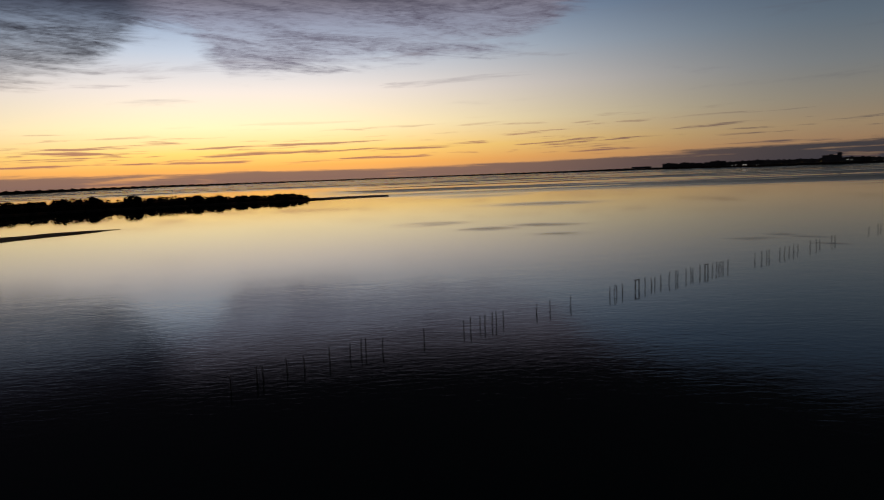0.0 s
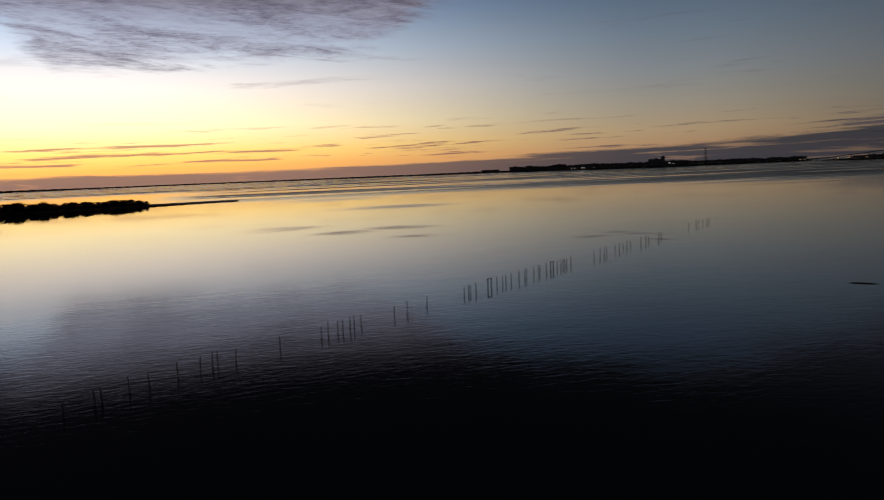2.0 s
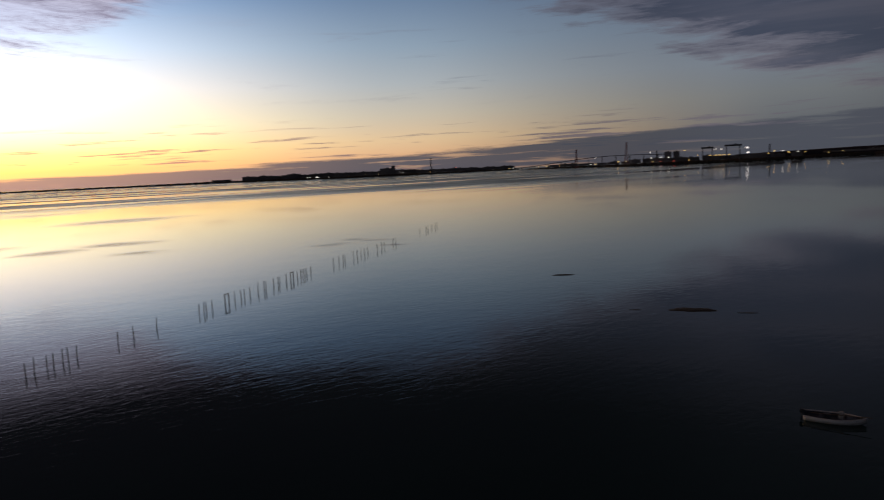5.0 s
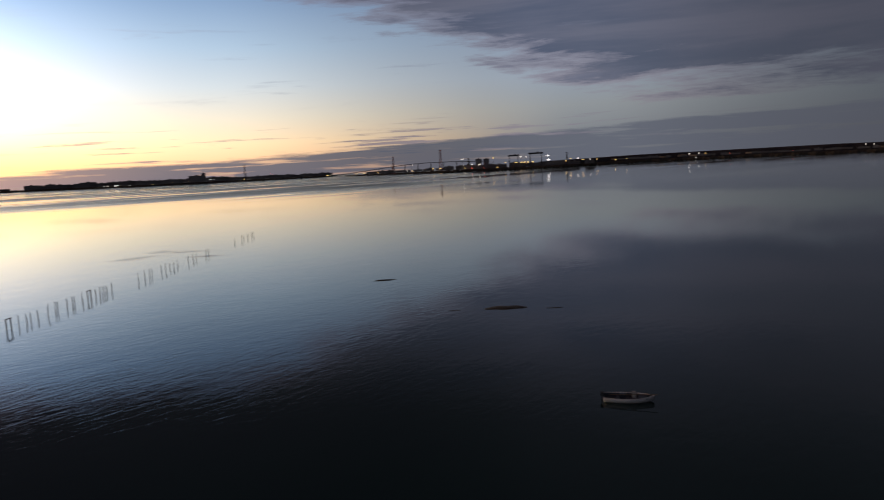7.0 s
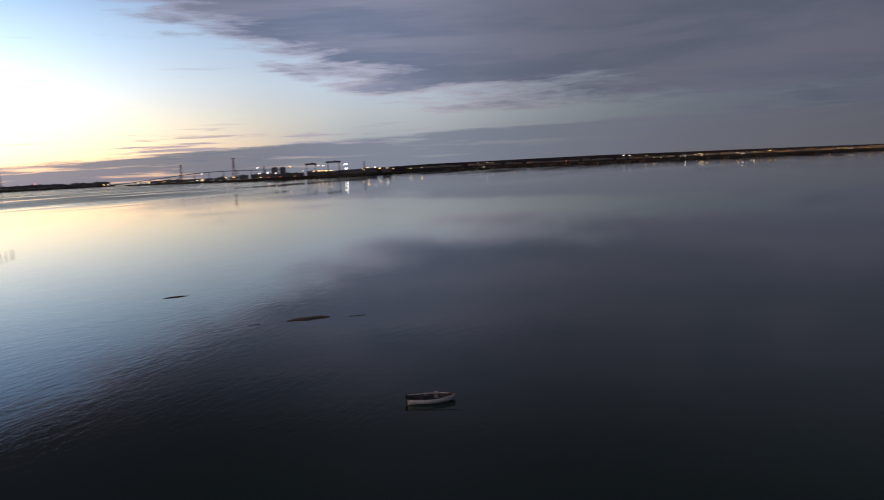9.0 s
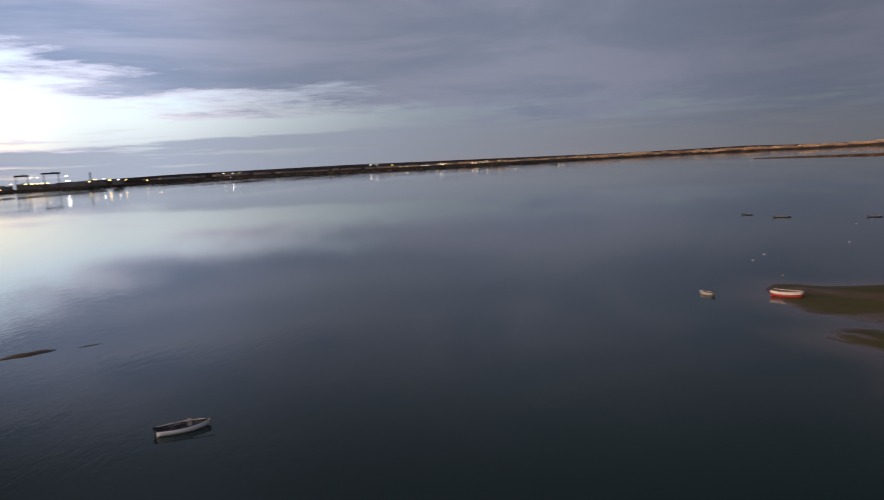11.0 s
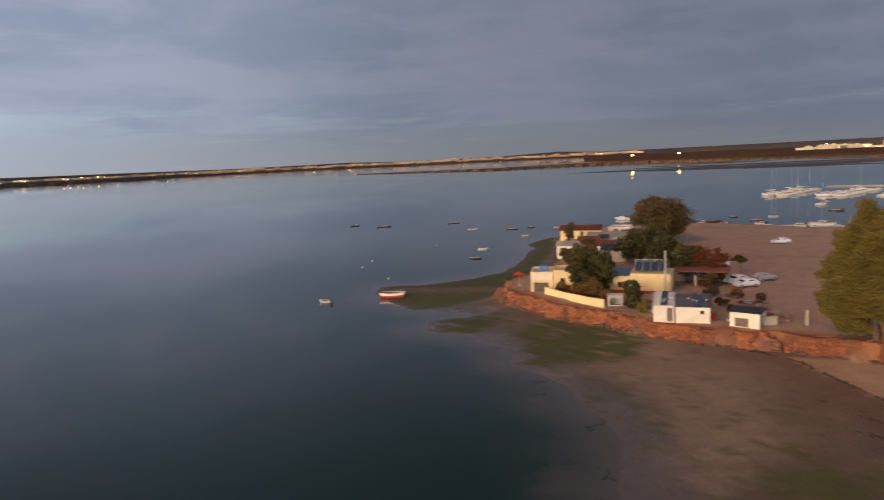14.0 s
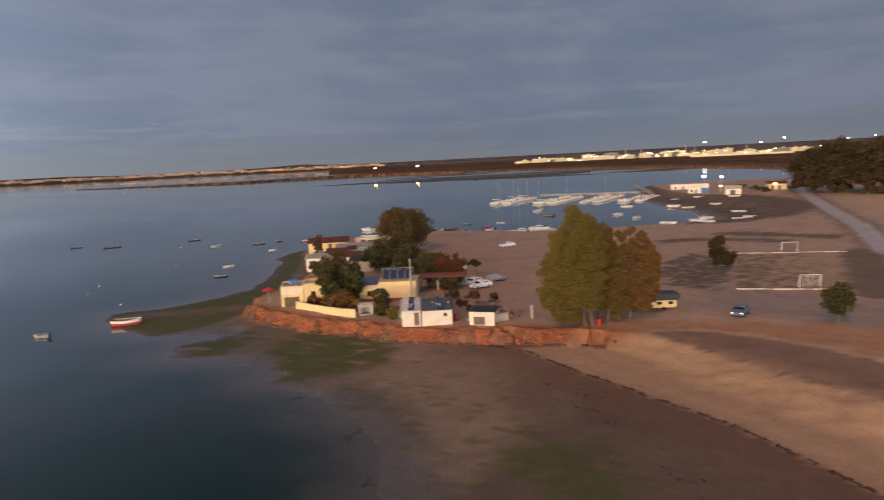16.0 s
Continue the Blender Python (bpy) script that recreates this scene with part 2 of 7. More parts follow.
def water_material():
    m = bpy.data.materials.new("bay_water")
    m.use_nodes = True
    t = m.node_tree
    g = Graph(t)
    p = t.nodes["Principled BSDF"]
    tc = t.nodes.new("ShaderNodeTexCoord")
    mp = t.nodes.new("ShaderNodeMapping")
    mp.inputs["Rotation"].default_value = (0, 0, radians(-22))
    mp.inputs["Scale"].default_value = (0.42, 0.9, 1.0)
    t.links.new(tc.outputs["Object"], mp.inputs[0])
    v = mp.outputs[0]
    murk = g.noise(tc.outputs["Object"], 0.012, 4, 0.6)
    # over the shoals the brown bed tints the water, with dark weed on it, and the surface lies calm
    shoal = t.nodes.new("ShaderNodeAttribute")
    shoal.attribute_name = "shoal"
    weed = g.noise(tc.outputs["Object"], 0.33, 5, 0.65, 0.8)
    bed = g.mix(g.step(weed, 0.56, 0.68), (.105, .092, .083), (.03, .032, .026))
    deep = g.mix(g.step(murk, 0.4, 0.65), (.002, .017, .016), (.004, .025, .021))
    g.put(p.inputs["Base Color"], g.mix(shoal.outputs["Fac"], deep, bed))
    # calm lanes and ruffled lanes
    sv = t.nodes.new("ShaderNodeMapping")
    sv.inputs["Rotation"].default_value = (0, 0, radians(22))
    sv.inputs["Scale"].default_value = (0.0012, 0.0085, 1.0)
    t.links.new(tc.outputs["Object"], sv.inputs[0])
    lanes = g.noise(sv.outputs[0], 1.0, 5, 0.6, 0.5)
    paws = t.nodes.new("ShaderNodeMapping")
    paws.inputs["Rotation"].default_value = (0, 0, radians(8))
    paws.inputs["Scale"].default_value = (0.011, 0.045, 1.0)
    t.links.new(tc.outputs["Object"], paws.inputs[0])
    far_out = t.nodes.new("ShaderNodeVectorMath")
    far_out.operation = "LENGTH"
    t.links.new(tc.outputs["Object"], far_out.inputs[0])
    dist = far_out.outputs["Value"]
    # catspaws: (x, y, heading, half length, half width) in metres, warped by noise
    wv = t.nodes.new("ShaderNodeTexNoise")
    wv.inputs["Scale"].default_value, wv.inputs["Detail"].default_value = 0.022, 3.0
    t.links.new(tc.outputs["Object"], wv.inputs["Vector"])
    warp = t.nodes.new("ShaderNodeVectorMath")
    warp.operation = "MULTIPLY_ADD"
    t.links.new(wv.outputs["Color"], warp.inputs[0])
    warp.inputs[1].default_value, warp.inputs[2].default_value = (34, 34, 0), (-17, -17, 0)
    bent = t.nodes.new("ShaderNodeVectorMath")
    t.links.new(tc.outputs["Object"], bent.inputs[0])
    t.links.new(warp.outputs[0], bent.inputs[1])
    sx, sy, _ = g.split(bent.outputs[0])
    breeze = 0.0
    for cx, cy, ang, hl, hw, s in CATSPAWS:
        ca, sa = math.cos(radians(ang)), math.sin(radians(ang))
        du = g.math("MULTIPLY_ADD", sx, ca / hl, g.math("MULTIPLY_ADD", sy, sa / hl, -(cx * ca + cy * sa) / hl))
        dv = g.math("MULTIPLY_ADD", sx, -sa / hw, g.math("MULTIPLY_ADD", sy, ca / hw, (cx * sa - cy * ca) / hw))
        r = g.math("SQRT", g.math("ADD", g.math("MULTIPLY", du, du), g.math("MULTIPLY", dv, dv)))
        breeze = g.math("MAXIMUM", breeze, g.step(r, 1.25, 0.1, 0.0, s))
    wx, wy, _ = g.split(tc.outputs["Object"])
    lee = g.math("MAXIMUM", g.step(g.math("DIVIDE", wx, g.math("ADD", dist, 1.0)), -0.24, -0.08), g.step(dist, 1150, 1900))
    sector = g.step(g.math("DIVIDE", wy, g.math("ADD", dist, 1.0)), 0.50, 0.78, 0.12, 1.0)
    open_water = g.math("MULTIPLY", g.math("MULTIPLY", g.step(lanes, 0.36, 0.56), g.step(dist, 480, 1100)), g.math("MULTIPLY", sector, lee))
    breeze = g.math("MULTIPLY", breeze, g.step(g.noise(paws.outputs[0], 1.0, 4, 0.6, 1.0), 0.25, 0.5))
    ruffle = g.math("MAXIMUM", open_water, breeze)
    g.put(p.inputs["Roughness"], g.math("MULTIPLY_ADD", ruffle, 0.40, 0.025))
    p.inputs["IOR"].default_value = 1.333
    h = g.math("ADD", g.math("MULTIPLY", g.noise(v, 1.0, 3, 0.6, 0.5), 0.8), g.math("MULTIPLY", g.noise(v, 0.16, 3, 0.5), 0.9))
    bn = t.nodes.new("ShaderNodeBump")
    bn.inputs["Distance"].default_value = 0.05
    g.put(bn.inputs["Strength"], g.math("MULTIPLY", g.math("MULTIPLY_ADD", ruffle, 0.3, g.step(dist, 90, 420, 0.45, 0.07)), g.math("MULTIPLY_ADD", shoal.outputs["Fac"], -0.9, 1.0)))
    g.put(bn.inputs["Height"], h)
    g.put(p.inputs["Normal"], bn.outputs[0])
    return m


def ground_material():
    """Soil: its tint and wetness lie on the sheet, grain and relief come from noise."""
    m = bpy.data.materials.new("ground_soil")
    m.use_nodes = True
    t = m.node_tree
    g = Graph(t)
    p = t.nodes["Principled BSDF"]
    at = t.nodes.new("ShaderNodeAttribute")
    at.attribute_name = "soil"
    wet = t.nodes.new("ShaderNodeAttribute")
    wet.attribute_name = "wet"
    tc = t.nodes.new("ShaderNodeTexCoord")
    v = tc.outputs["Object"]
    n1, n2 = g.noise(v, 0.35, 6, 0.65, 0.5), g.noise(v, 4.0, 4, 0.6)
    k = g.math("ADD", g.step(n1, 0.3, 0.72, 0.88, 1.10), g.math("MULTIPLY_ADD", n2, 0.56, -0.28))
    mul = t.nodes.new("ShaderNodeVectorMath")
    mul.operation = "SCALE"
    g.put(mul.inputs[0], at.outputs["Color"])
    g.put(mul.inputs["Scale"], k)
    g.put(p.inputs["Base Color"], mul.outputs[0])
    g.put(p.inputs["Roughness"], g.math("MULTIPLY_ADD", wet.outputs["Fac"], -0.72, 0.92))
    p.inputs["Specular IOR Level"].default_value = 0.3
    bn = t.nodes.new("ShaderNodeBump")
    bn.inputs["Strength"].default_value, bn.inputs["Distance"].default_value = 0.8, 0.07
    g.put(bn.inputs["Height"], g.math("ADD", g.noise(v, 1.2, 6, 0.7), g.math("MULTIPLY", n2, 0.3)))
    g.put(p.inputs["Normal"], bn.outputs[0])
    return m


WATER, SOIL = water_material(), ground_material()
WHITE = material("white_limewash", (.70, .645, .555), (.58, .52, .43), 0.85, 0.8, 0.2)
CREAM = material("cream_paint", (.72, .58, .31), (.62, .48, .25), 0.85, 0.7, 0.2)
GREYWALL = material("grey_render", (.42, .40, .37), (.34, .32, .30), 0.9, 0.8, 0.3)
ROOF_DARK = material("dark_sheet_roof", (.10, .105, .12), (.07, .07, .08), 0.55, 1.2, 0.2)
ROOF_GREY = material("grey_sheet_roof", (.62, .59, .56), (.48, .46, .44), 0.6, 1.2, 0.2)
TILE = material("clay_tile", (.24, .085, .055), (.18, .065, .045), 0.85, 1.5, 0.4)
GLASS = material("dark_window_glass", (.02, .024, .03), (.03, .034, .04), 0.08, 0.5, stain=0)
WOOD = material("weathered_wood", (.16, .12, .085), (.10, .075, .055), 0.85, 2.0, 0.4, per_object=0.3)
STAKE = material("wet_dark_wood", (.10, .085, .07), (.06, .052, .045), 0.7, 3.0, 0.5, per_object=0.4)
BARK = material("bark", (.15, .105, .075), (.09, .065, .048), 0.95, 3.0, 0.8)
ROCK = material("red_earth_rock", (.27, .112, .06), (.15, .066, .04), 0.95, 0.9, 0.9, 2.5, per_object=0.35)
EARTH = material("red_earth_face", (.34, .118, .046), (.15, .052, .026), 0.95, 0.9, 1.0, 2.2, stain=0.8)
STONE = material("dark_wet_stone", (.14, .085, .06), (.085, .055, .042), 0.85, 1.5, 0.8, per_object=0.4)
WRACK = material("dry_seaweed", (.035, .025, .018), (.055, .04, .025), 0.95, 3.0, 0.8, per_object=0.3)
METAL = material("galvanised_steel", (.45, .46, .47), (.36, .37, .38), 0.45, 2.0, metal=0.8)
STEEL_DARK = material("painted_dark_steel", (.05, .05, .055), (.035, .035, .04), 0.6, 1.0)
STEEL_RED = material("painted_red_steel", (.30, .06, .05), (.22, .045, .04), 0.6, 1.0)
PVC = material("white_gelcoat", (.62, .60, .57), (.54, .52, .49), 0.35, 1.0, per_object=0.15, stain=0.12)
HULL_RED = material("red_hull_paint", (.33, .03, .02), (.26, .025, .02), 0.5, 1.2)
HULL_DARK = material("dark_hull_paint", (.03, .035, .05), (.02, .022, .03), 0.5, 1.2)
HULL_WOOD = material("tarred_planking", (.075, .055, .04), (.05, .038, .03), 0.7, 2.0)
RUBBER = material("black_rubber", (.018, .018, .019), (.025, .025, .025), 0.8, 3.0)
CARPAINT = material("white_car_paint", (.70, .70, .69), (.62, .62, .61), 0.3, 1.0, stain=0.08)
CARGREY = material("silver_car_paint", (.33, .34, .36), (.27, .28, .30), 0.3, 1.0, stain=0.08)
CARBLUE = material("blue_grey_car_paint", (.10, .13, .18), (.08, .10, .14), 0.3, 1.0, stain=0.08)
RED = material("red_canvas", (.50, .035, .025), (.38, .03, .02), 0.8, 2.0)
BLUE = material("blue_tarpaulin", (.05, .16, .42), (.04, .12, .32), 0.6, 1.5)
SOLAR = material("solar_panel_glass", (.03, .045, .085), (.025, .035, .07), 0.15, 2.0, stain=0)
CONCRETE = material("concrete", (.36, .33, .29), (.28, .26, .23), 0.9, 0.8, 0.4)
TURFGREEN = material("green_net", (.05, .11, .06), (.04, .08, .05), 0.9, 3.0)
ADOBE = material("far_house_wall", (.46, .31, .20), (.36, .24, .155), 0.9, 0.05, per_object=0.6)
# the floodlight on the works is put into this paler, yellower wall colour
HALL = material("floodlit_hall_wall", (.64, .56, .38), (.50, .43, .29), 0.9, 0.05, per_object=0.5)
TOWER = material("far_block_wall", (.20, .18, .17), (.15, .135, .13), 0.9, 0.05, per_object=0.5)
SCRUB = material("far_scrub", (.075, .066, .052), (.05, .046, .038), 1.0, 0.02, spec=0.0)
MARSH = material("salt_marsh", (.150, .088, .056), (.060, .046, .028), 1.0, 0.035, spec=0.0, stain=0.5)
HILLS = material("far_hills", (.062, .054, .056), (.048, .042, .045), 1.0, 0.004, spec=0.0)
MUDBANK = material("mud_bank", (.06, .052, .035), (.04, .036, .028), 0.8, 0.4, 0.5)
LEAF_GOLD = leaf_material("poplar_leaf", (.105, .082, .018), (.172, .130, .028))
LEAF_BRONZE = leaf_material("bronze_leaf", (.085, .060, .016), (.175, .118, .030))
LEAF_RED = leaf_material("red_leaf", (.05, .032, .014), (.19, .05, .018))
LEAF_WOOD = leaf_material("wood_leaf", (.034, .026, .013), (.080, .050, .022))
LEAF_RUST = leaf_material("rust_leaf", (.11, .062, .02), (.20, .112, .036))
LEAF_PINE = leaf_material("pine_needle", (.060, .043, .017), (.125, .084, .032))
LEAF_DARK = leaf_material("evergreen_leaf", (.034, .038, .014), (.090, .078, .026))
# near-black: the trees' backlit silhouette is put into the leaf colour
LEAF_SILHOUETTE = leaf_material("thicket_silhouette_leaf", (.012, .013, .009), (.022, .022, .014))
LAMP_WHITE = glow("lamp_white", (1.0, .93, .78), 6.0)
LAMP_FLOOD = glow("lamp_flood", (1.0, .95, .85), 8.0)
LAMP_YELLOW = glow("lamp_sodium", (1.0, .62, .16), 6.0)
LAMP_MARSH = glow("lamp_marsh", (1.0, .52, .12), 9.0)
LAMP_RED = glow("lamp_red", (1.0, .12, .06), 6.0)
# emission that imitates floodlight falling on hall walls
FLOODLIT_GLOW = glow("floodlit_wall_glow", (1.0, .74, .40), 0.55)
HEADLIGHT = glow("headlamp", (1.0, .85, .62), 1.2)


# ---- mesh helpers ----
def part(name, bm, mat, parent=None, label=""):
    """Links a bmesh as one mesh object, under a thing or a part if one is given."""
    me = bpy.data.meshes.new(name)
    bm.to_mesh(me)
    bm.free()
    me.materials.append(mat)
    ob = new(name, me)
    if parent:
        ob.parent = parent
    return tagged(ob, label)


def mesh(name, verts, faces, mat, parent=None, label="", smooth=False):
    me = bpy.data.meshes.new(name)
    me.from_pydata([tuple(v) for v in verts], [], [tuple(f) for f in faces])
    me.materials.append(mat)
    if smooth:
        me.polygons.foreach_set("use_smooth", [True] * len(me.polygons))
    me.update()
    ob = new(name, me)
    if parent:
        ob.parent = parent
    return tagged(ob, label)


def thing(name, label, category, group="", kind=""):
    return tagged(new(name), label, category, group, kind)


def bx(bm, x0, x1, y0, y1, z0, z1, m=None, bevel=0.0):
    """A box, bevelled if asked."""
    r = bmesh.ops.create_cube(bm, size=1.0)["verts"]
    bmesh.ops.transform(bm, matrix=Matrix.Translation(((x0 + x1) / 2, (y0 + y1) / 2, (z0 + z1) / 2)) @ Matrix.Diagonal((x1 - x0, y1 - y0, z1 - z0, 1)), verts=r)
    if bevel:
        es = {e for v in r for e in v.link_edges}
        r = [v for v in bmesh.ops.bevel(bm, geom=list(es), offset=bevel, segments=2, affect="EDGES")["verts"]] + [v for v in r if v.is_valid]
    if m:
        bmesh.ops.transform(bm, matrix=m, verts=list({v for v in r if v.is_valid}))
    return bm


def tube(bm, a, b, r0, r1=None, n=8):
    """A tapered bar from a to b."""
    a, b = Vector(a), Vector(b)
    q = (b - a).to_track_quat("Z", "Y").to_matrix().to_4x4()
    bmesh.ops.create_cone(bm, cap_ends=True, segments=n, radius1=r0, radius2=r0 if r1 is None else r1, depth=(b - a).length, matrix=Matrix.Translation((a + b) / 2) @ q)
    return bm


def swept(bm, pts, r, n=6):
    """One bent bar along a line of places."""
    pts, rings = [Vector(p) for p in pts], []
    for i, p in enumerate(pts):
        d = (pts[min(i + 1, len(pts) - 1)] - pts[max(i - 1, 0)]).normalized()
        side = d.cross(Vector((0, 0, 1))).normalized()
        up = side.cross(d)
        rings.append([bm.verts.new(p + (side * math.cos(6.2832 * k / n) + up * math.sin(6.2832 * k / n)) * r) for k in range(n)])
    for a, b in zip(rings, rings[1:]):
        for k in range(n):
            bm.faces.new((a[k], a[(k + 1) % n], b[(k + 1) % n], b[k]))
    bm.faces.new(rings[0][::-1])
    bm.faces.new(rings[-1])
    return bm


def box_part(name, dims, mat, parent, label="", m=None, bevel=0.0):
    return part(name, bx(bmesh.new(), *dims, m=m, bevel=bevel), mat, parent, label)


def spun(rng, lo, hi):
    return lo + (hi - lo) * rng.random()


# ---- water, and the ground in one sheet ----
SHORE = [(-500, -30), (-60, -25), (10, -22), (33.2, -33.9), (37, -37.6), (43, -41.8), (47.4, -43.9), (52.3, -45.4), (58, -47), (64.6, -46.3), (69, -50), (79, -49.3),
         (86.4, -46.1), (90, -50), (88, -55), (91, -57), (96.5, -53.7), (101.5, -50.8), (113, -50.6), (122.6, -55), (118, -62.7), (117.4, -74.4), (119, -82),
         (127, -94), (136, -102), (143, -110), (152, -114), (156, -120), (162, -136), (163, -150), (152, -166), (144, -172), (129, -177), (107, -179)]
COVE = [(95, -192), (82, -206), (83, -219), (75, -232), (78, -246), (92, -270), (112, -294), (138, -330), (150, -368), (186, -439), (160, -480), (112, -515), (122, -600),
        (165, -745), (160, -1000), (-500, -1000)]
PLATEAU = [(-500, -62), (-30, -62), (6.3, -70), (15, -75), (23.8, -78.5), (30.4, -80.5), (35.3, -77.6), (39.2, -77.4), (49.2, -73.1), (55.4, -68.9), (61.4, -66.9),
           (69.5, -65.8), (77.6, -64.3), (85.6, -64.3), (95.6, -65), (101, -72), (106, -84), (114, -95), (124, -104), (136, -114), (147, -124), (152, -140), (149, -157),
           (140, -166), (128, -171), (107, -174), (90, -190), (74, -206), (58, -226), (56, -252), (66, -282), (90, -306), (112, -335), (140, -372), (174, -432), (150, -470),
           (100, -508), (108, -600), (150, -745), (140, -1000), (-500, -1000)]


def signed(px, py, poly):
    """Distance to a polygon's edge, positive inside."""
    best, inside = np.full(px.shape, 1e9), np.zeros(px.shape, bool)
    for (ax, ay), (bx_, by_) in zip(poly, poly[1:] + poly[:1]):
        dx, dy = bx_ - ax, by_ - ay
        s = np.clip(((px - ax) * dx + (py - ay) * dy) / (dx * dx + dy * dy), 0, 1)
        best = np.minimum(best, np.hypot(px - ax - s * dx, py - ay - s * dy))
        if ay != by_:
            inside ^= ((ay > py) != (by_ > py)) & (px < (bx_ - ax) * (py - ay) / (by_ - ay) + ax)
    return np.where(inside, best, -best)


def along(px, py, line):
    """Distance to an open line."""
    best = np.full(px.shape, 1e9)
    for (ax, ay), (bx_, by_) in zip(line, line[1:]):
        dx, dy = bx_ - ax, by_ - ay
        s = np.clip(((px - ax) * dx + (py - ay) * dy) / (dx * dx + dy * dy), 0, 1)
        best = np.minimum(best, np.hypot(px - ax - s * dx, py - ay - s * dy))
    return best


def soft(v, lo, hi):
    s = np.clip((v - lo) / (hi - lo), 0, 1)
    return s * s * (3 - 2 * s)


def waves(px, py, size, seed):
    """Smooth noise about 0 on arrays: a sum of turned sines, warped."""
    rng = np.random.RandomState(seed)
    out, amp, tot = np.zeros(px.shape), 1.0, 0.0
    for octave in range(4):
        for _ in range(3):
            a, ph = rng.rand() * 6.283, rng.rand() * 6.283
            f = 6.283 / (size * spun(random, 0.75, 1.3)) * 1.9 ** octave
            wx, wy = px + size * 0.25 * np.sin(py / size * 2.1 + ph), py + size * 0.25 * np.sin(px / size * 1.7 + ph * 2)
            out += amp * np.sin((wx * math.cos(a) + wy * math.sin(a)) * f + ph)
            tot += amp
        amp *= 0.6
    return out / tot * 2.2


def height(px, py):
    wob = waves(px, py, 12.0, 3) * 0.6
    dl, dp = signed(px, py, SHORE + COVE) + wob, signed(px, py, PLATEAU) + waves(px, py, 5.0, 4) * 0.6 + waves(px, py, 1.9, 5) * 0.3
    out = np.clip(-dp, 0, 1e9)
    t = np.clip(dl / (dl + out + 1e-6), 0, 1)
    flat = np.where(dl > 0, 0.02 + 0.03 * np.clip(dl, 0, 3) + 0.70 * t ** 1.4, np.maximum(0.02 + dl * 0.02 + np.minimum(dl + 6, 0) * 0.04, -2.0))
    w = 1.1 + 8.0 * (1 - soft(px, 27, 36))
    w = np.where(py < -120, 6.0, w)
    rise = 1 - soft(out, 0, w)
    z = flat + (2.5 - flat) * np.where(dp > 0, 1.0, rise)
    return z + np.where(dl > 0, 0.03 * waves(px, py, 3.0, 7), 0) + np.where(dp > 0, 0.10 * waves(px, py, 14.0, 8), 0)


def grid_mesh(name, xs, ys, heights):
    """A sheet of quads over the lines xs and ys; returns it with its vertices' places."""
    X, Y = np.meshgrid(xs, ys, indexing="ij")
    px, py = X.ravel(), Y.ravel()
    nx, ny = len(xs), len(ys)
    idx = np.arange(nx * ny).reshape(nx, ny)
    quads = np.stack([idx[:-1, :-1], idx[1:, :-1], idx[1:, 1:], idx[:-1, 1:]], -1).reshape(-1, 4)
    me = bpy.data.meshes.new(name)
    me.vertices.add(nx * ny)
    me.vertices.foreach_set("co", np.stack([px, py, heights(px, py)], 1).ravel())
    me.loops.add(quads.size)
    me.loops.foreach_set("vertex_index", quads.ravel().astype(np.int32))
    me.polygons.add(len(quads))
    me.polygons.foreach_set("loop_start", np.arange(0, quads.size, 4, dtype=np.int32))
    me.polygons.foreach_set("loop_total", np.full(len(quads), 4, dtype=np.int32))
    me.update()
    me.validate()
    return me, px, py


def water():
    xs = np.concatenate([[-12000, -3000, -800, -200], np.arange(-60, 200, 2.0), [260, 800, 3000, 12000]])
    ys = np.concatenate([[-12000, -3000, -1000], np.arange(-400, -130, 6.0), np.arange(-130, -16, 1.5), [20, 200, 800, 3000, 12000]])
    me, px, py = grid_mesh("water", xs, ys, lambda x, y: np.zeros(x.shape))
    depth = np.clip(-height(px, py), 0, 5) * (1 + 0.35 * waves(px, py, 9.0, 51))
    at = me.attributes.new("shoal", "FLOAT", "POINT")
    at.data.foreach_set("value", 0.9 * np.exp(-np.clip(depth, 0, 5) / 0.11))
    me.materials.append(WATER)
    return tagged(new("water", me), "calm dark bay water that mirrors the dusk sky", "water", kind="structure")


water()

GULLIES = (53.6, 49.0, 39.7)
PITCH = [(41.3, -148.7), (22.2, -158.7), (15.4, -117.8), (30.6, -110.9)]
ROAD = [(0, -120), (15.6, -163), (27, -212), (37.6, -246), (61, -327), (94.8, -454), (104, -520), (120, -760)]
SAND = [(46, -70.5), (37.7, -67.4), (27.2, -63.7), (17.3, -60.2), (9.7, -55.7), (5, -53), (-80, -38), (-80, -58), (6.3, -68.2), (12.6, -70.8), (22.1, -75.1), (31.9, -79.4), (39, -76.8)]
BROWN = [(31.5, -80), (22.1, -75.1), (12.6, -70.8), (6.3, -68.2), (-80, -53), (-80, -78), (7.6, -79.9), (13.5, -81.9), (19.7, -83.5), (27.2, -83.1)]
ORANGE = [(50, -74), (38, -77), (30, -82), (19.7, -84), (7.5, -80.2), (-80, -75), (-80, -94), (5, -94), (15, -93), (25, -90), (33, -85), (42, -79)]
SPIT_ALGAE = [(99, -50), (108, -50), (126, -53), (126, -63), (125, -74.6), (124, -84), (131, -94), (147, -110), (163, -122), (160, -130), (150, -121), (133, -106), (120, -92), (110, -81), (101, -74), (98.5, -68), (97.5, -58)]
BANK_ALGAE = [(86.2, -45.5), (90.7, -49.4), (88.6, -54.6), (86.3, -60), (83.7, -57.3), (81.7, -54.6), (80, -49.8), (82.7, -47.3)]
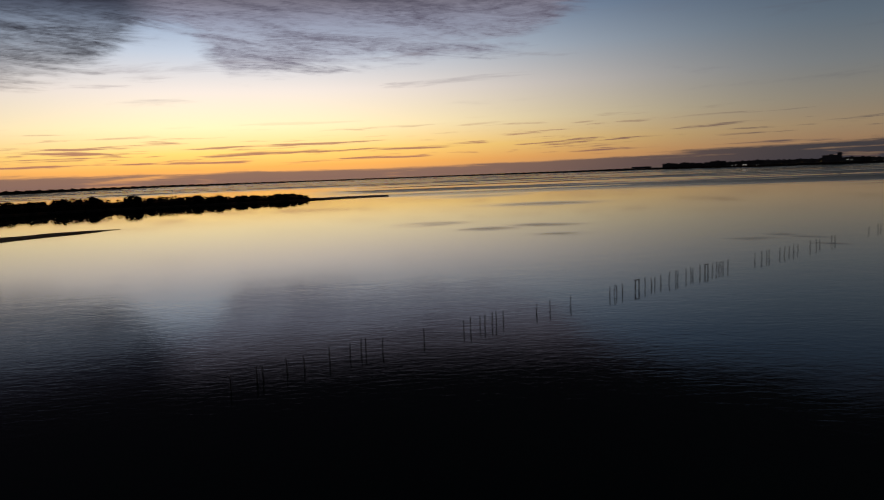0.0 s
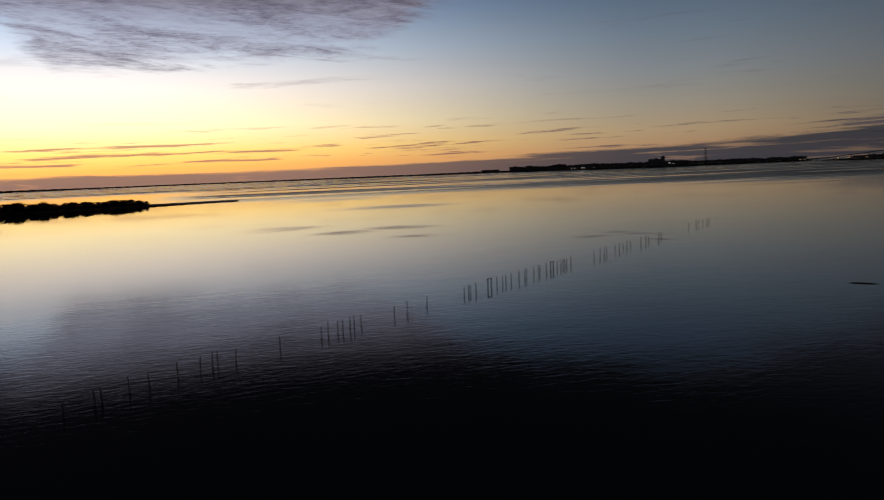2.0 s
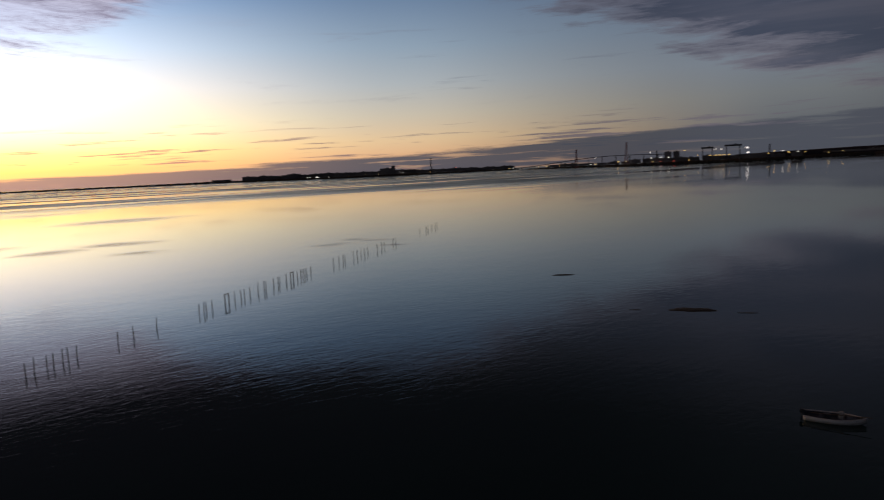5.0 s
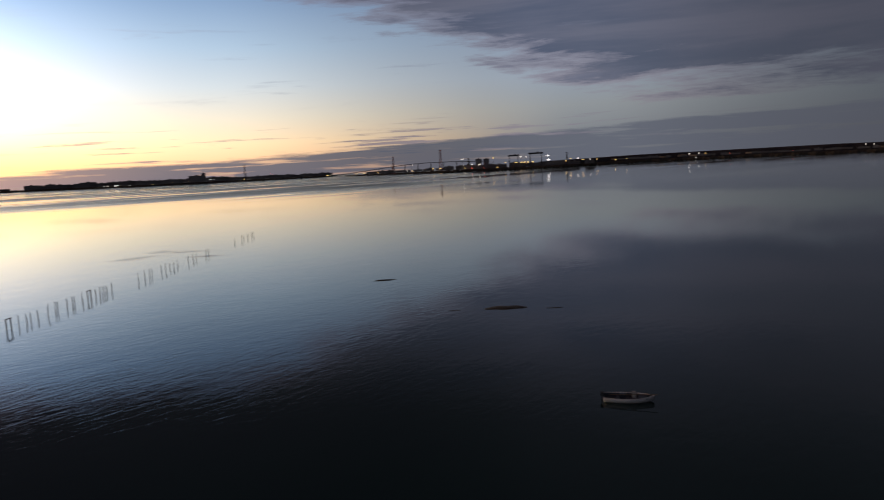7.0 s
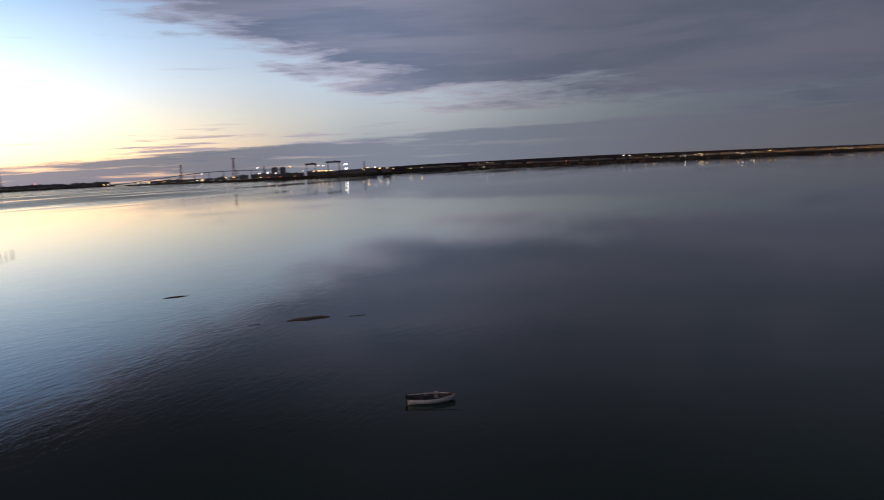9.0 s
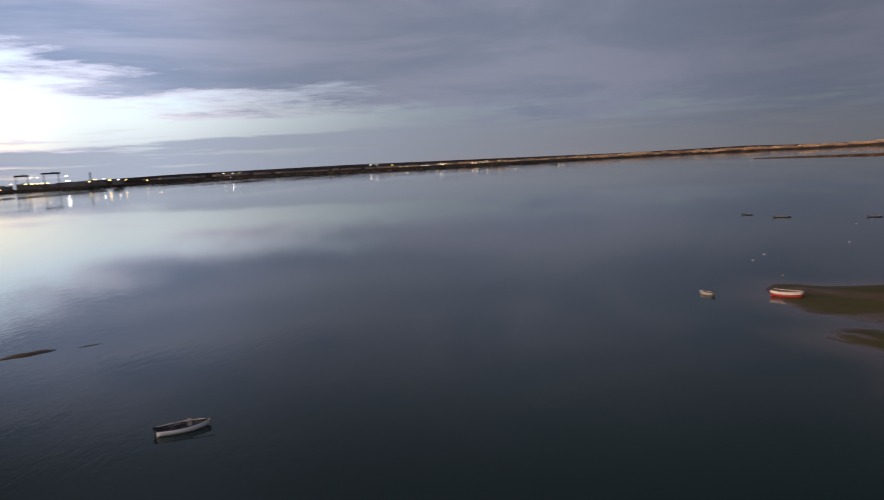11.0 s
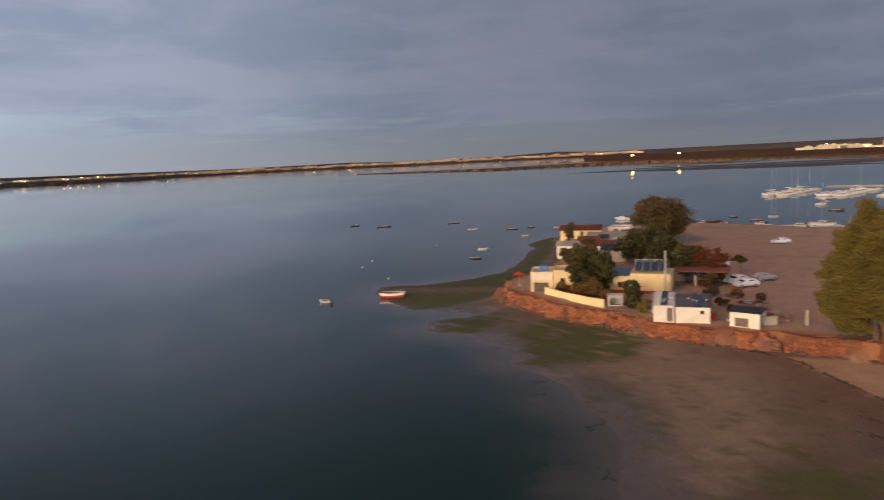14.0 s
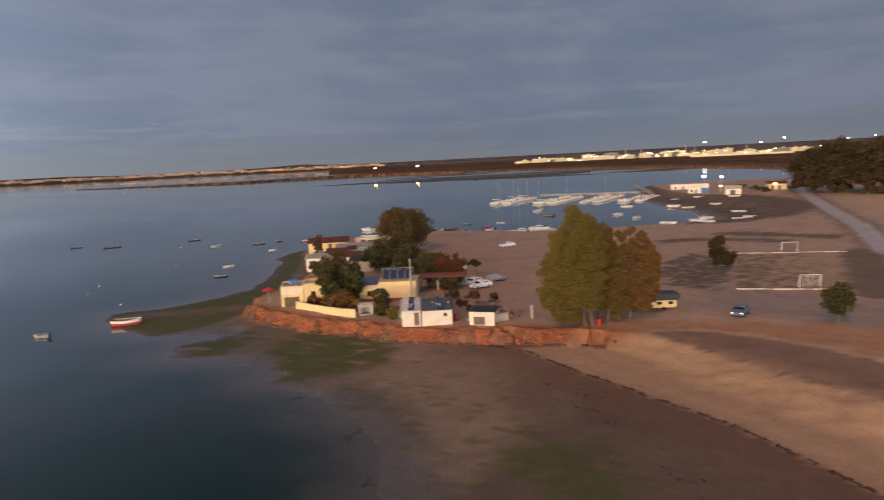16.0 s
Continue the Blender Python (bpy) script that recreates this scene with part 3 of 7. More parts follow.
BAY_ALGAE = [(79.2, -57.4), (76.1, -63.5), (70.2, -65), (63.4, -64.5), (57, -60), (58, -55), (61.5, -50.1), (61.8, -47.8), (64.8, -46.9), (72, -51.2)]
OLIVE = [(31, -50), (27, -50.5), (22, -47.5), (18, -44), (17, -40), (23, -40.5), (28, -41), (31, -44.5)]
PALE_MUD = [(56, -52), (45, -47.5), (37, -42), (33, -36.5), (30, -39), (31, -46), (34, -53), (42, -58.5), (53, -58)]
DARK_FLAT = [(84, -206), (67, -204), (55, -214), (46, -238), (45, -268), (51, -290), (65, -315), (86, -336), (112, -338), (146, -345), (150, -372), (112, -294), (78, -246)]


def ground():
    def spaced(a, b, fine_a, fine_b, fine, mid_a, mid_b, mid):
        v = list(np.arange(fine_a, fine_b, fine)) + list(np.arange(mid_a, fine_a, mid)) + list(np.arange(fine_b, mid_b, mid))
        lo, hi, s = min(v), max(v), mid
        while lo > a:
            s *= 1.5
            lo -= s
            v.append(lo)
        s = mid
        while hi < b:
            s *= 1.5
            hi += s
            v.append(hi)
        return np.array(sorted(v))
    xs = spaced(-6000, 6000, 2, 162, 0.75, -60, 200, 2.5)
    ys = spaced(-6000, 6000, -150, -30, 0.75, -560, -16, 2.5)
    me, px, py = grid_mesh("ground", xs, ys, height)
    # soil tints
    n1, n2, n3 = waves(px, py, 7.0, 11), waves(px, py, 2.6, 12), waves(px, py, 22.0, 13)
    dl, dp = signed(px, py, SHORE + COVE), signed(px, py, PLATEAU)
    col = np.tile(np.array([.152, .106, .067]), (px.size, 1))
    wet = np.clip(1.02 - dl / 11 + 0.25 * n1, 0.1, 1.02)

    def lay(tint, f):
        nonlocal col
        f = np.clip(f, 0, 1)[:, None]
        col = col * (1 - f) + np.array(tint) * f
    lay((.10, .082, .062), soft(dl, 12, 0))
    lay((.225, .155, .10), 0.7 * soft(n3 + 0.3 * n1, -0.2, 1.4))
    streaky = waves(px * 0.35 + py * 0.25, py - px * 0.25, 3.2, 21)
    algae = 0.97 * soft(signed(px, py, SPIT_ALGAE) + 0.8 * n1, -0.8, 0.8) * (1 - 0.75 * soft(along(px, py, [(116, -57), (108, -64), (102, -70)]) + 1.2 * n1, 4.5, 1.0))
    for poly in (BANK_ALGAE, BAY_ALGAE):
        algae = np.maximum(algae, 0.97 * soft(signed(px, py, poly) + 1.8 * n1 + 0.8 * streaky, -1.2, 1.8) * soft(n1 * 0.6 + streaky + 1.2, 0, 0.9))
    algae = np.maximum(algae, 0.75 * soft(signed(px, py, OLIVE) + 2.0 * n1 + 1.2 * streaky, -1.0, 2.0))
    algae = np.maximum(algae, 0.55 * soft(n1 * 0.8 + streaky - np.clip(dl - 8, 0, 30) * 0.07, 0.35, 1.1) * (px < 62))
    film = soft(dl + 1.1 * n1 + 0.3 * streaky, 5.0, 0.0) * soft(py, -58, -48) * (px < 90)
    lay((.25, .18, .118), 0.8 * soft(dl, 7, 14) * soft(px, 75, 60) * soft(px, 36, 47) * (dp < 0))
    lay((.105, .078, .052), 0.75 * soft(px, 37, 26) * (dp < 0))
    lay((.25, .185, .118), 0.7 * soft(signed(px, py, PALE_MUD) + 1.2 * n1, -2.0, 3.0))
    ribs = waves(px * 0.5 + py * 0.3, py - px * 0.3, 1.7, 22)
    lay((.085, .066, .045), 0.3 * soft(ribs + 0.5 * n1, 0.45, 1.1) * (dp < 0))
    lay((.115, .096, .080), 0.85 * film)
    lay((.066, .074, .016), algae)
    wet = np.maximum(wet, 1.06 * film) * (1 - 0.75 * algae)
    lay((.14, .075, .045), soft(along(px, py, [(50, -69), (44, -70), (37.7, -67.4), (27.2, -63.7), (17.3, -60.2), (9.7, -55.7), (5, -53)]) + n1, 11, 1) * 0.7 * (dp < 0))
    lay((.385, .25, .145), soft(signed(px, py, SAND) + 0.3 * n2, -0.4, 0.6))
    tide = along(px, py, [(50, -69), (44, -70), (37.7, -67.4), (27.2, -63.7), (17.3, -60.2), (9.7, -55.7), (5, -53), (-40, -45)])
    lay((.31, .19, .105), soft(signed(px, py, SAND), 0.2, 0.9) * np.clip(0.5 + 0.5 * np.sin(tide * 1.9 + 1.2 * n1), 0, 1) * 0.45)
    plain = soft(dp + 0.4 * n2, -0.2, 0.8)
    lay((.375, .262, .180), plain)
    lay((.29, .205, .14), plain * soft(n3, 0.2, 1.0) * 0.6)
    red = soft(dp, -2.2, -0.9) * soft(px, 31, 37) * (py > -90)
    lay((.19, .076, .042), red * soft(dp, 1.6, 0.2))
    lay((.36, .16, .066), red * soft(dp + n1, 2.6, 0.6) * soft(dp, -0.7, 0.1) * 0.8)
    lay((.11, .048, .03), red * 0.75 * soft(waves(px * 1.0, py * 1.0, 3.1, 41), 0.1, 0.7) * soft(dp, 0.4, -0.4))
    lay((.12, .065, .045), red * soft(dp, -1.0, -1.7) * soft(n2 + 0.6, 0, 1))
    lay((.21, .13, .085), soft(signed(px, py, BROWN) + 0.25 * n2, -0.4, 0.4))
    lay((.38, .185, .08), soft(signed(px, py, ORANGE) + 1.6 * n1, -1, 1.5) * (0.75 + 0.25 * n2))
    lay((.42, .28, .17), soft(along(px, py, [(30.5, -81.6), (27.2, -83.4), (19.7, -83.8), (13.5, -82.2), (7.6, -80.2), (-60, -67)]) + 0.3 * n2, 1.0, 0.3))
    lay((.28, .22, .175), soft(py + 0.12 * px + 1.2 * n1, -111, -106) * soft(py + 0.12 * px + 1.2 * n1, -90, -94) * soft(px, 38, 30) * 0.9)
    pitch = signed(px, py, PITCH)
    lay((.34, .245, .15), soft(pitch, -0.3, 0.3))
    lay((.145, .10, .066), soft(pitch, -0.3, 0.3) * soft(n1 * 0.9 + 0.9 * n2 + 0.09 * ((px - 28) * 0.95 + (py + 135) * 0.31), 0.0, 0.9) * 0.85)
    wu, wv = (px - 41.5) * 0.31 - (py + 127) * 0.95, (px - 41.5) * 0.95 + (py + 127) * 0.31
    weeds = 1 - np.hypot(wu / 21, wv / 7.6)
    lay((.115, .088, .062), 0.95 * soft(weeds + 0.16 * n1, -0.05, 0.2) * soft(n2 + n1 * 0.5 + 1.1, 0, 1) * (1 - soft(pitch, -1.5, 0)))
    lay((.10, .10, .045), 0.6 * soft(weeds, 0.1, 0.5) * soft(n2 - n1 * 0.4, 0.3, 0.9))
    lay((.10, .075, .045), soft(along(px, py, [(12, -116), (20, -160)]) + n1, 4.5, 2.5) * 0.8)
    lay((.115, .08, .05), soft(along(px, py, [(62, -164), (54.8, -170), (46, -171.5), (38, -172.5)]) + 1.0 * n1 + 0.8 * n2, 5, 1.5) * 0.9)
    lay((.105, .078, .045), soft(along(px, py, [(51.6, -182.9), (42.4, -184.3), (30.8, -183)]) + 1.2 * n1 + 0.8 * n2, 6, 2.0) * 0.9)
    lay((.135, .092, .062), soft(signed(px, py, DARK_FLAT) + 3 * n1, -2, 4))
    lay((.075, .058, .04), 0.8 * soft(signed(px, py, DARK_FLAT), 0, 4) * soft(n1 * 0.5 + waves(px * 0.5, py * 1.6, 14.0, 31), 0.0, 0.7))
    lay((.44, .30, .17), soft(-py, 190, 220) * soft(26 - px - (-(py) - 217) * -0.28, 2, 12) * 0.8 * (dp > 4))
    lay((.14, .10, .055), soft(along(px, py, ROAD) + 1.3 * n1, 6.5, 3.5) * 0.6 * (py < -118))
    lay((.37, .345, .325), soft(along(px, py, ROAD) + 0.2 * n2, 2.9, 2.2) * (py < -118))
    lay((.105, .092, .083), soft(dl, 1.5, -1.0))
    lay((.05, .055, .045), soft(dl + 1.5 * n1, -3, -11))
    lay((.03, .034, .026), 0.7 * soft(n2 + 0.6 * streaky, 0.45, 1.1) * soft(dl, 1.0, -2.5))
    ca = me.color_attributes.new("soil", "FLOAT_COLOR", "POINT")
    ca.data.foreach_set("color", np.concatenate([col, np.ones((px.size, 1))], 1).ravel())
    wa = me.attributes.new("wet", "FLOAT", "POINT")
    wa.data.foreach_set("value", np.where(dp > -2, 0.0, wet))
    me.polygons.foreach_set("use_smooth", [True] * len(me.polygons))
    me.materials.append(SOIL)
    return tagged(new("ground", me), "tidal mudflat, sandy beach and bare plateau of red earth", "ground", kind="structure")


ground()


# ---- far shores ----
def interp(rows, a):
    """Straight lines through (azimuth, value) rows, azimuth falling."""
    return float(np.interp(-a, [-r[0] for r in rows], [r[1] for r in rows]))


def shore_strip(name, near, tops, depth, mat, label, category="far shore", step=0.12, rough=1.0, seed=1):
    """Land along the far side of the water: near edge distances by azimuth, crest heights by azimuth."""
    rng = random.Random(seed)
    a0, a1 = near[0][0], near[-1][0]
    n = int((a0 - a1) / step) + 1
    verts, faces, ph = [], [], [rng.random() * 6.28 for _ in range(6)]
    for i in range(n):
        a = a0 - (a0 - a1) * i / (n - 1)
        d, h = interp(near, a), interp(tops, a)
        d *= 1 + 0.004 * math.sin(a * 5.1 + ph[0]) + 0.003 * math.sin(a * 17 + ph[1])
        h *= 1 + rough * (0.16 * math.sin(a * 9 + ph[2]) + 0.12 * math.sin(a * 31 + ph[3]) + 0.16 * (rng.random() - 0.5))
        for dd, z in ((0, -0.3), (0, 0.35 * h), (depth * 0.05, h), (depth * 0.5, h * 0.95), (depth, 0.3)):
            verts.append((*pol(a, d + dd), z))
        if i:
            k = 5 * i
            faces += [(k - 5 + j, k + j, k + j + 1, k - 4 + j) for j in range(4)]
    ob = mesh(name, verts, faces, mat, smooth=True)
    return tagged(ob, label, category, kind="structure")


shore_strip("far_sand_bar", [(60, 3300), (33, 3350), (22, 4400), (9, 4050), (0, 3750), (-12, 3400), (-15.5, 3300)],
            [(60, 16), (33, 15), (26, 12), (15, 7), (9, 6), (0, 6), (-12, 7), (-15.5, 9)], 120, SCRUB, "low black sand bar on the far side of the bay", seed=2)
shore_strip("town_shore", [(-10, 3420), (-16, 3350), (-21, 3080), (-26, 2700), (-32.6, 2820), (-37.3, 2950), (-41, 3100)],
            [(-10, 3), (-16, 6), (-21, 7), (-32, 6), (-41, 5)], 700, SCRUB, "dark low shore under the far town", seed=3)
shore_strip("dock_shore", [(-41.6, 2860), (-44, 2700), (-50.5, 2330), (-55.4, 2370), (-60, 2480), (-66, 2800)],
            [(-41.6, 2), (-44, 5), (-50, 7), (-54, 9), (-60, 8), (-66, 9)], 500, SCRUB, "dark dockland shore below cranes", seed=4)
shore_strip("low_east_shore", [(-62, 2600), (-67, 3050), (-75, 3000), (-84, 2900), (-93, 3050), (-103, 3900), (-113, 4050), (-125, 4150), (-137, 4200)],
            [(-62, 10), (-67, 10), (-75, 11), (-84, 10), (-93, 9), (-103, 8), (-125, 7), (-137, 7)], 380, SCRUB, "dark scrub along the far east shore", seed=5)
shore_strip("far_ridge", [(-58, 4300), (-75, 4400), (-100, 4600), (-140, 4600), (-180, 4400)],
            [(-58, 22), (-66, 36), (-80, 42), (-95, 34), (-103, 28), (-112, 34), (-117, 22), (-124, 26), (-129.5, 42), (-133, 28), (-140, 30), (-150, 33), (-160, 37), (-180, 40)],
            200, HILLS, "long low hills on the horizon", "hills", rough=0.0, step=0.6, seed=6)
shore_strip("salt_marsh_bar", [(-112.5, 1560), (-118, 1440), (-124, 1340), (-133, 1430), (-137, 1400), (-143, 1250)], [(-112.5, 0.5), (-115, 1.6), (-124, 3.2), (-133, 4.5), (-143, 4)], 90, MARSH,
            "thin dark bar of salt marsh in the bay", "salt marsh", seed=7)
shore_strip("salt_marsh_plain", [(-131.5, 1900), (-136, 1500), (-142, 1330), (-150, 1180), (-157, 1000), (-163, 900), (-168, 780), (-180, 700)], [(-131.5, 2), (-142, 3), (-157, 2.5), (-180, 2.5)], 3100, MARSH,
            "flat brown salt marsh reaching to the works", "salt marsh", rough=0.4, seed=8)
shore_strip("marsh_islet", [(-140.3, 850), (-144, 830), (-149, 860), (-153.5, 930)], [(-140.3, 0.2), (-144, 1.1), (-149, 1.1), (-153.5, 0.2)], 90, MUDBANK, "low green marsh islet at the water's edge", "salt marsh", seed=9)


def mud_islet(d_az, size, label, seed, z=0.16):
    rng = random.Random(seed)
    cx, cy = d_az
    n, verts = 26, [(0, 0, z)]
    for ring in (0.55, 1.0, 1.12):
        for i in range(n):
            a = 6.2832 * i / n
            k = ring * (1 + 0.22 * math.sin(2 * a + seed) + 0.14 * math.sin(5 * a + seed * 2) + 0.1 * rng.random())
            verts.append((math.cos(a) * size[0] * k, math.sin(a) * size[1] * k, {0.55: z * 0.8, 1.0: 0.02, 1.12: -0.15}[ring]))
    faces = [(0, 1 + i, 1 + (i + 1) % n) for i in range(n)]
    for r in (0, 1):
        faces += [(1 + r * n + i, 1 + (r + 1) * n + i, 1 + (r + 1) * n + (i + 1) % n, 1 + r * n + (i + 1) % n) for i in range(n)]
    ob = mesh("mud_islet", verts, faces, MUDBANK, smooth=True)
    ob.matrix_world = pose(cx, cy, 0, 0, 0, size[2])
    return tagged(ob, label, "mud islet", "mud islets", "structure")


mud_islet((105.4, 107.4), (2.0, 0.75, -45), "small dark mud islet just breaking the water", 1)
mud_islet((94.2, 66.4), (2.8, 1.7, -46), "weedy dark mud islet breaking the water", 2)
mud_islet((88, 73), (0.9, 0.2, -46), "sliver of dark mud breaking the water", 3, 0.05)
mud_islet((98, 59), (1.5, 0.25, -46), "thin strip of weed floating on the water", 4, 0.05)
mud_islet((-206, 352), (30, 12, 40), "black mud spit lying low in the water", 6, 0.8)
mud_islet((-232, 318), (40, 22, 40), "black mud spit lying low in the water", 7, 1.0)


# broken islets along the edge of the salt marsh
marsh_rng = random.Random(88)
for i in range(20):
    az = -136 - 25 * (i + marsh_rng.random()) / 20
    mud_islet(pol(az, marsh_rng.uniform(820, 1150)), (marsh_rng.uniform(25, 85), marsh_rng.uniform(7, 20), az + marsh_rng.uniform(-14, 14)), "ragged dark islet off the salt marsh", 20 + i, marsh_rng.uniform(0.5, 1.0))


# the wooded spit
def thicket():
    rng = np.random.RandomState(5)
    tops = [(40, 13), (33, 12), (30.5, 10.5), (29, 14), (27, 14), (26.2, 11), (25.4, 11.5), (25.2, 15.5), (24.2, 15.5), (24.0, 11.5), (22.8, 13), (21.6, 14.8), (20.7, 12), (20.3, 14.5), (19.7, 14.5),
            (19.3, 12), (18.4, 15.3), (17.3, 13), (14.6, 12), (13.8, 14.3), (12.2, 13.6), (11.6, 11.5), (11.2, 9)]
    lower = [(31, 1.0), (25, 0.84), (22, 0.77), (18, 0.60), (13, 0.58), (11.2, 0.4)]
    verts, faces = [], []

    def leaf(c, s):
        q = Euler(rng.rand(3) * 6.283).to_matrix()
        k = len(verts)
        for dx, dy in ((-1, -0.7), (1, -0.7), (1, 0.7), (-1, 0.7)):
            verts.append(tuple(Vector(c) + q @ Vector((dx * s, dy * s, 0.2 * s * dx * dy))))
        faces.append((k, k + 1, k + 2, k + 3))
    core_v, core_f, n = [], [], 200
    for i in range(n):
        a = 40 - 28.8 * i / (n - 1)
        h = interp(tops, a) * interp(lower, a)
        for dd, z in ((-8, 0), (-6, h * 0.55), (4, h * 0.78), (22, h * 0.7), (30, 0)):
            core_v.append((*pol(a, 770 + dd + 3 * math.sin(a * 7)), z * (0.94 + 0.06 * math.sin(a * 23))))
        if i:
            k = 5 * i
            core_f += [(k - 5 + j, k + j, k + j + 1, k - 4 + j) for j in range(4)]
    for _ in range(150):
        a = 40 - 28.7 * rng.rand()
        h = interp(tops, a) * interp(lower, a) * (0.86 + 0.22 * rng.rand())
        r = h * (0.2 + 0.26 * rng.rand())
        c = Vector((*pol(a, 764 + 22 * rng.rand()), h - r))
        for _ in range(95):
            d = Vector(rng.normal(size=3)).normalized()
            p = c + Vector((d.x * r * 1.25, d.y * r * 1.25, d.z * r)) * (0.7 + 0.33 * rng.rand())
            leaf((p.x, p.y, max(p.z, 0.5)), 0.35 + 0.6 * rng.rand())
    b = len(verts)
    mesh_v, mesh_f = verts + core_v, faces + [tuple(b + i for i in f) for f in core_f]
    return tagged(mesh("thicket", mesh_v, mesh_f, LEAF_SILHOUETTE), "dense thicket of trees along the spit, coloured near-black as a silhouette", "thicket", kind="stuff")


thicket()
shore_strip("wooded_spit", [(42, 745), (30, 755), (20, 758), (11, 752), (8.5, 755), (4.6, 757)], [(42, 1.2), (11, 1.2), (8.5, 0.7), (4.6, 0.05)], 70, MUDBANK, "low dark spit of land carrying a thicket", "spit", seed=10)


# ---- far town, docks and works ----
def block(name, az, d, w, dep, h, mat, label, category, group, z0=4.0, rng=random):
    """A far building: body with its roof house; lit windows as parts."""
    t = thing(name, label, category, group)
    t.matrix_world = pose(*pol(az, d), z0, 0, 0, az)
    bm = bx(bmesh.new(), -w / 2, w / 2, -dep / 2, dep / 2, 0, h)
    part("body", bm, mat, t)
    bm = bx(bmesh.new(), -w / 2 - 0.4, w / 2 + 0.4, -dep / 2 - 0.4, dep / 2 + 0.4, h, h + 0.9)
    if h > 8:
        bx(bm, -w * 0.12, w * 0.1, -dep * 0.3, dep * 0.3, h + 0.9, h + 3.6)
    part("roof", bm, mat, t)
    return t


def town():
    rng = random.Random(12)
    lab = ("dark block of flats in the far town", "apartment building", "blocks of the far town")
    for a0, a1, d, h, w, n in ((-15.8, -17.0, 3380, 7, 40, 3), (-18.2, -21.2, 3160, 17, 55, 5), (-21.5, -24.6, 2950, 17, 50, 7), (-24.8, -28.8, 2780, 15, 40, 11), (-29.0, -33, 2860, 14, 45, 12), (-33, -40.5, 2990, 11, 40, 16)):
        for i in range(n):
            a = a0 + (a1 - a0) * (i + 0.5) / n
            block("apartment_building", a, d + rng.uniform(10, 120), w * rng.uniform(0.7, 1.2), 16, h * rng.uniform(0.7, 1.15), TOWER, *lab, z0=7)
    block("apartment_building", -29.9, 2870, 62, 20, 25, TOWER, "tallest dark slab of the far town", "apartment building", "blocks of the far town", z0=7)
    block("apartment_building", -30.4, 2880, 16, 16, 34, TOWER, "dark tower with a roof house in the far town", "apartment building", "blocks of the far town", z0=7)
    # dockland sheds
    for a0, a1, d, h, n in ((-44, -50, 2520, 8, 9), (-50, -56, 2420, 14, 8), (-56, -63, 2520, 13, 9)):
        for i in range(n):
            a = a0 + (a1 - a0) * (i + rng.random()) / n
            block("dock_shed", a, d + rng.uniform(0, 60), rng.uniform(25, 60), 20, h * rng.uniform(0.7, 1.2), TOWER, "dark dockland shed on the far shore", "shed", "dockland sheds", z0=8)
    block("dock_shed", -52.95, 2420, 22, 20, 34, TOWER, "tall square dock building", "shed", "dockland sheds", z0=8)
    block("dock_shed", -53.6, 2430, 20, 20, 34, TOWER, "tall square dock building", "shed", "dockland sheds", z0=8)
    # low houses on the east shore and pale houses to the south-east
    for i in range(80):
        a = -64 - 43 * (i + rng.random()) / 80
        block("far_house", a, 3150 + 250 * rng.random() + max(0, -a - 93) * 95, rng.uniform(18, 46), 12, rng.uniform(5, 9), ADOBE if rng.random() < 0.25 + 0.5 * (a < -88) else TOWER,
              "low house on the far east shore", "house", "houses of the east shore", z0=14)
    for i in range(150):
        a = -99 - 37 * (i + rng.random()) / 150
        block("far_house", a, 4130 + 160 * rng.random(), rng.uniform(20, 52), 12, rng.uniform(6, 12), ADOBE, "pale house of the far seaside town", "house", "houses of the seaside town", z0=7 + 9 * rng.random())


town()


def lamp_mast(az, d, h, mat, size, label, red=False, z0=3.0):
    """A lit lamp on its mast."""
    t = thing("lamp_mast", label, "lamp", "far lamps")
    t.matrix_world = pose(*pol(az, d), z0, 0, 0, az)
    part("mast", tube(bmesh.new(), (0, 0, -z0), (0, 0, h - z0), 0.35, 0.2, 6), STEEL_DARK, t)
    bm = bmesh.new()
    bmesh.ops.create_icosphere(bm, subdivisions=1, radius=1.0, matrix=Matrix.Translation((0, -0.6, h - z0)) @ Matrix.Diagonal((size * 1.2, size * 0.5, size * 0.7, 1)))
    part("lamp_head", bm, mat, t)
    return t


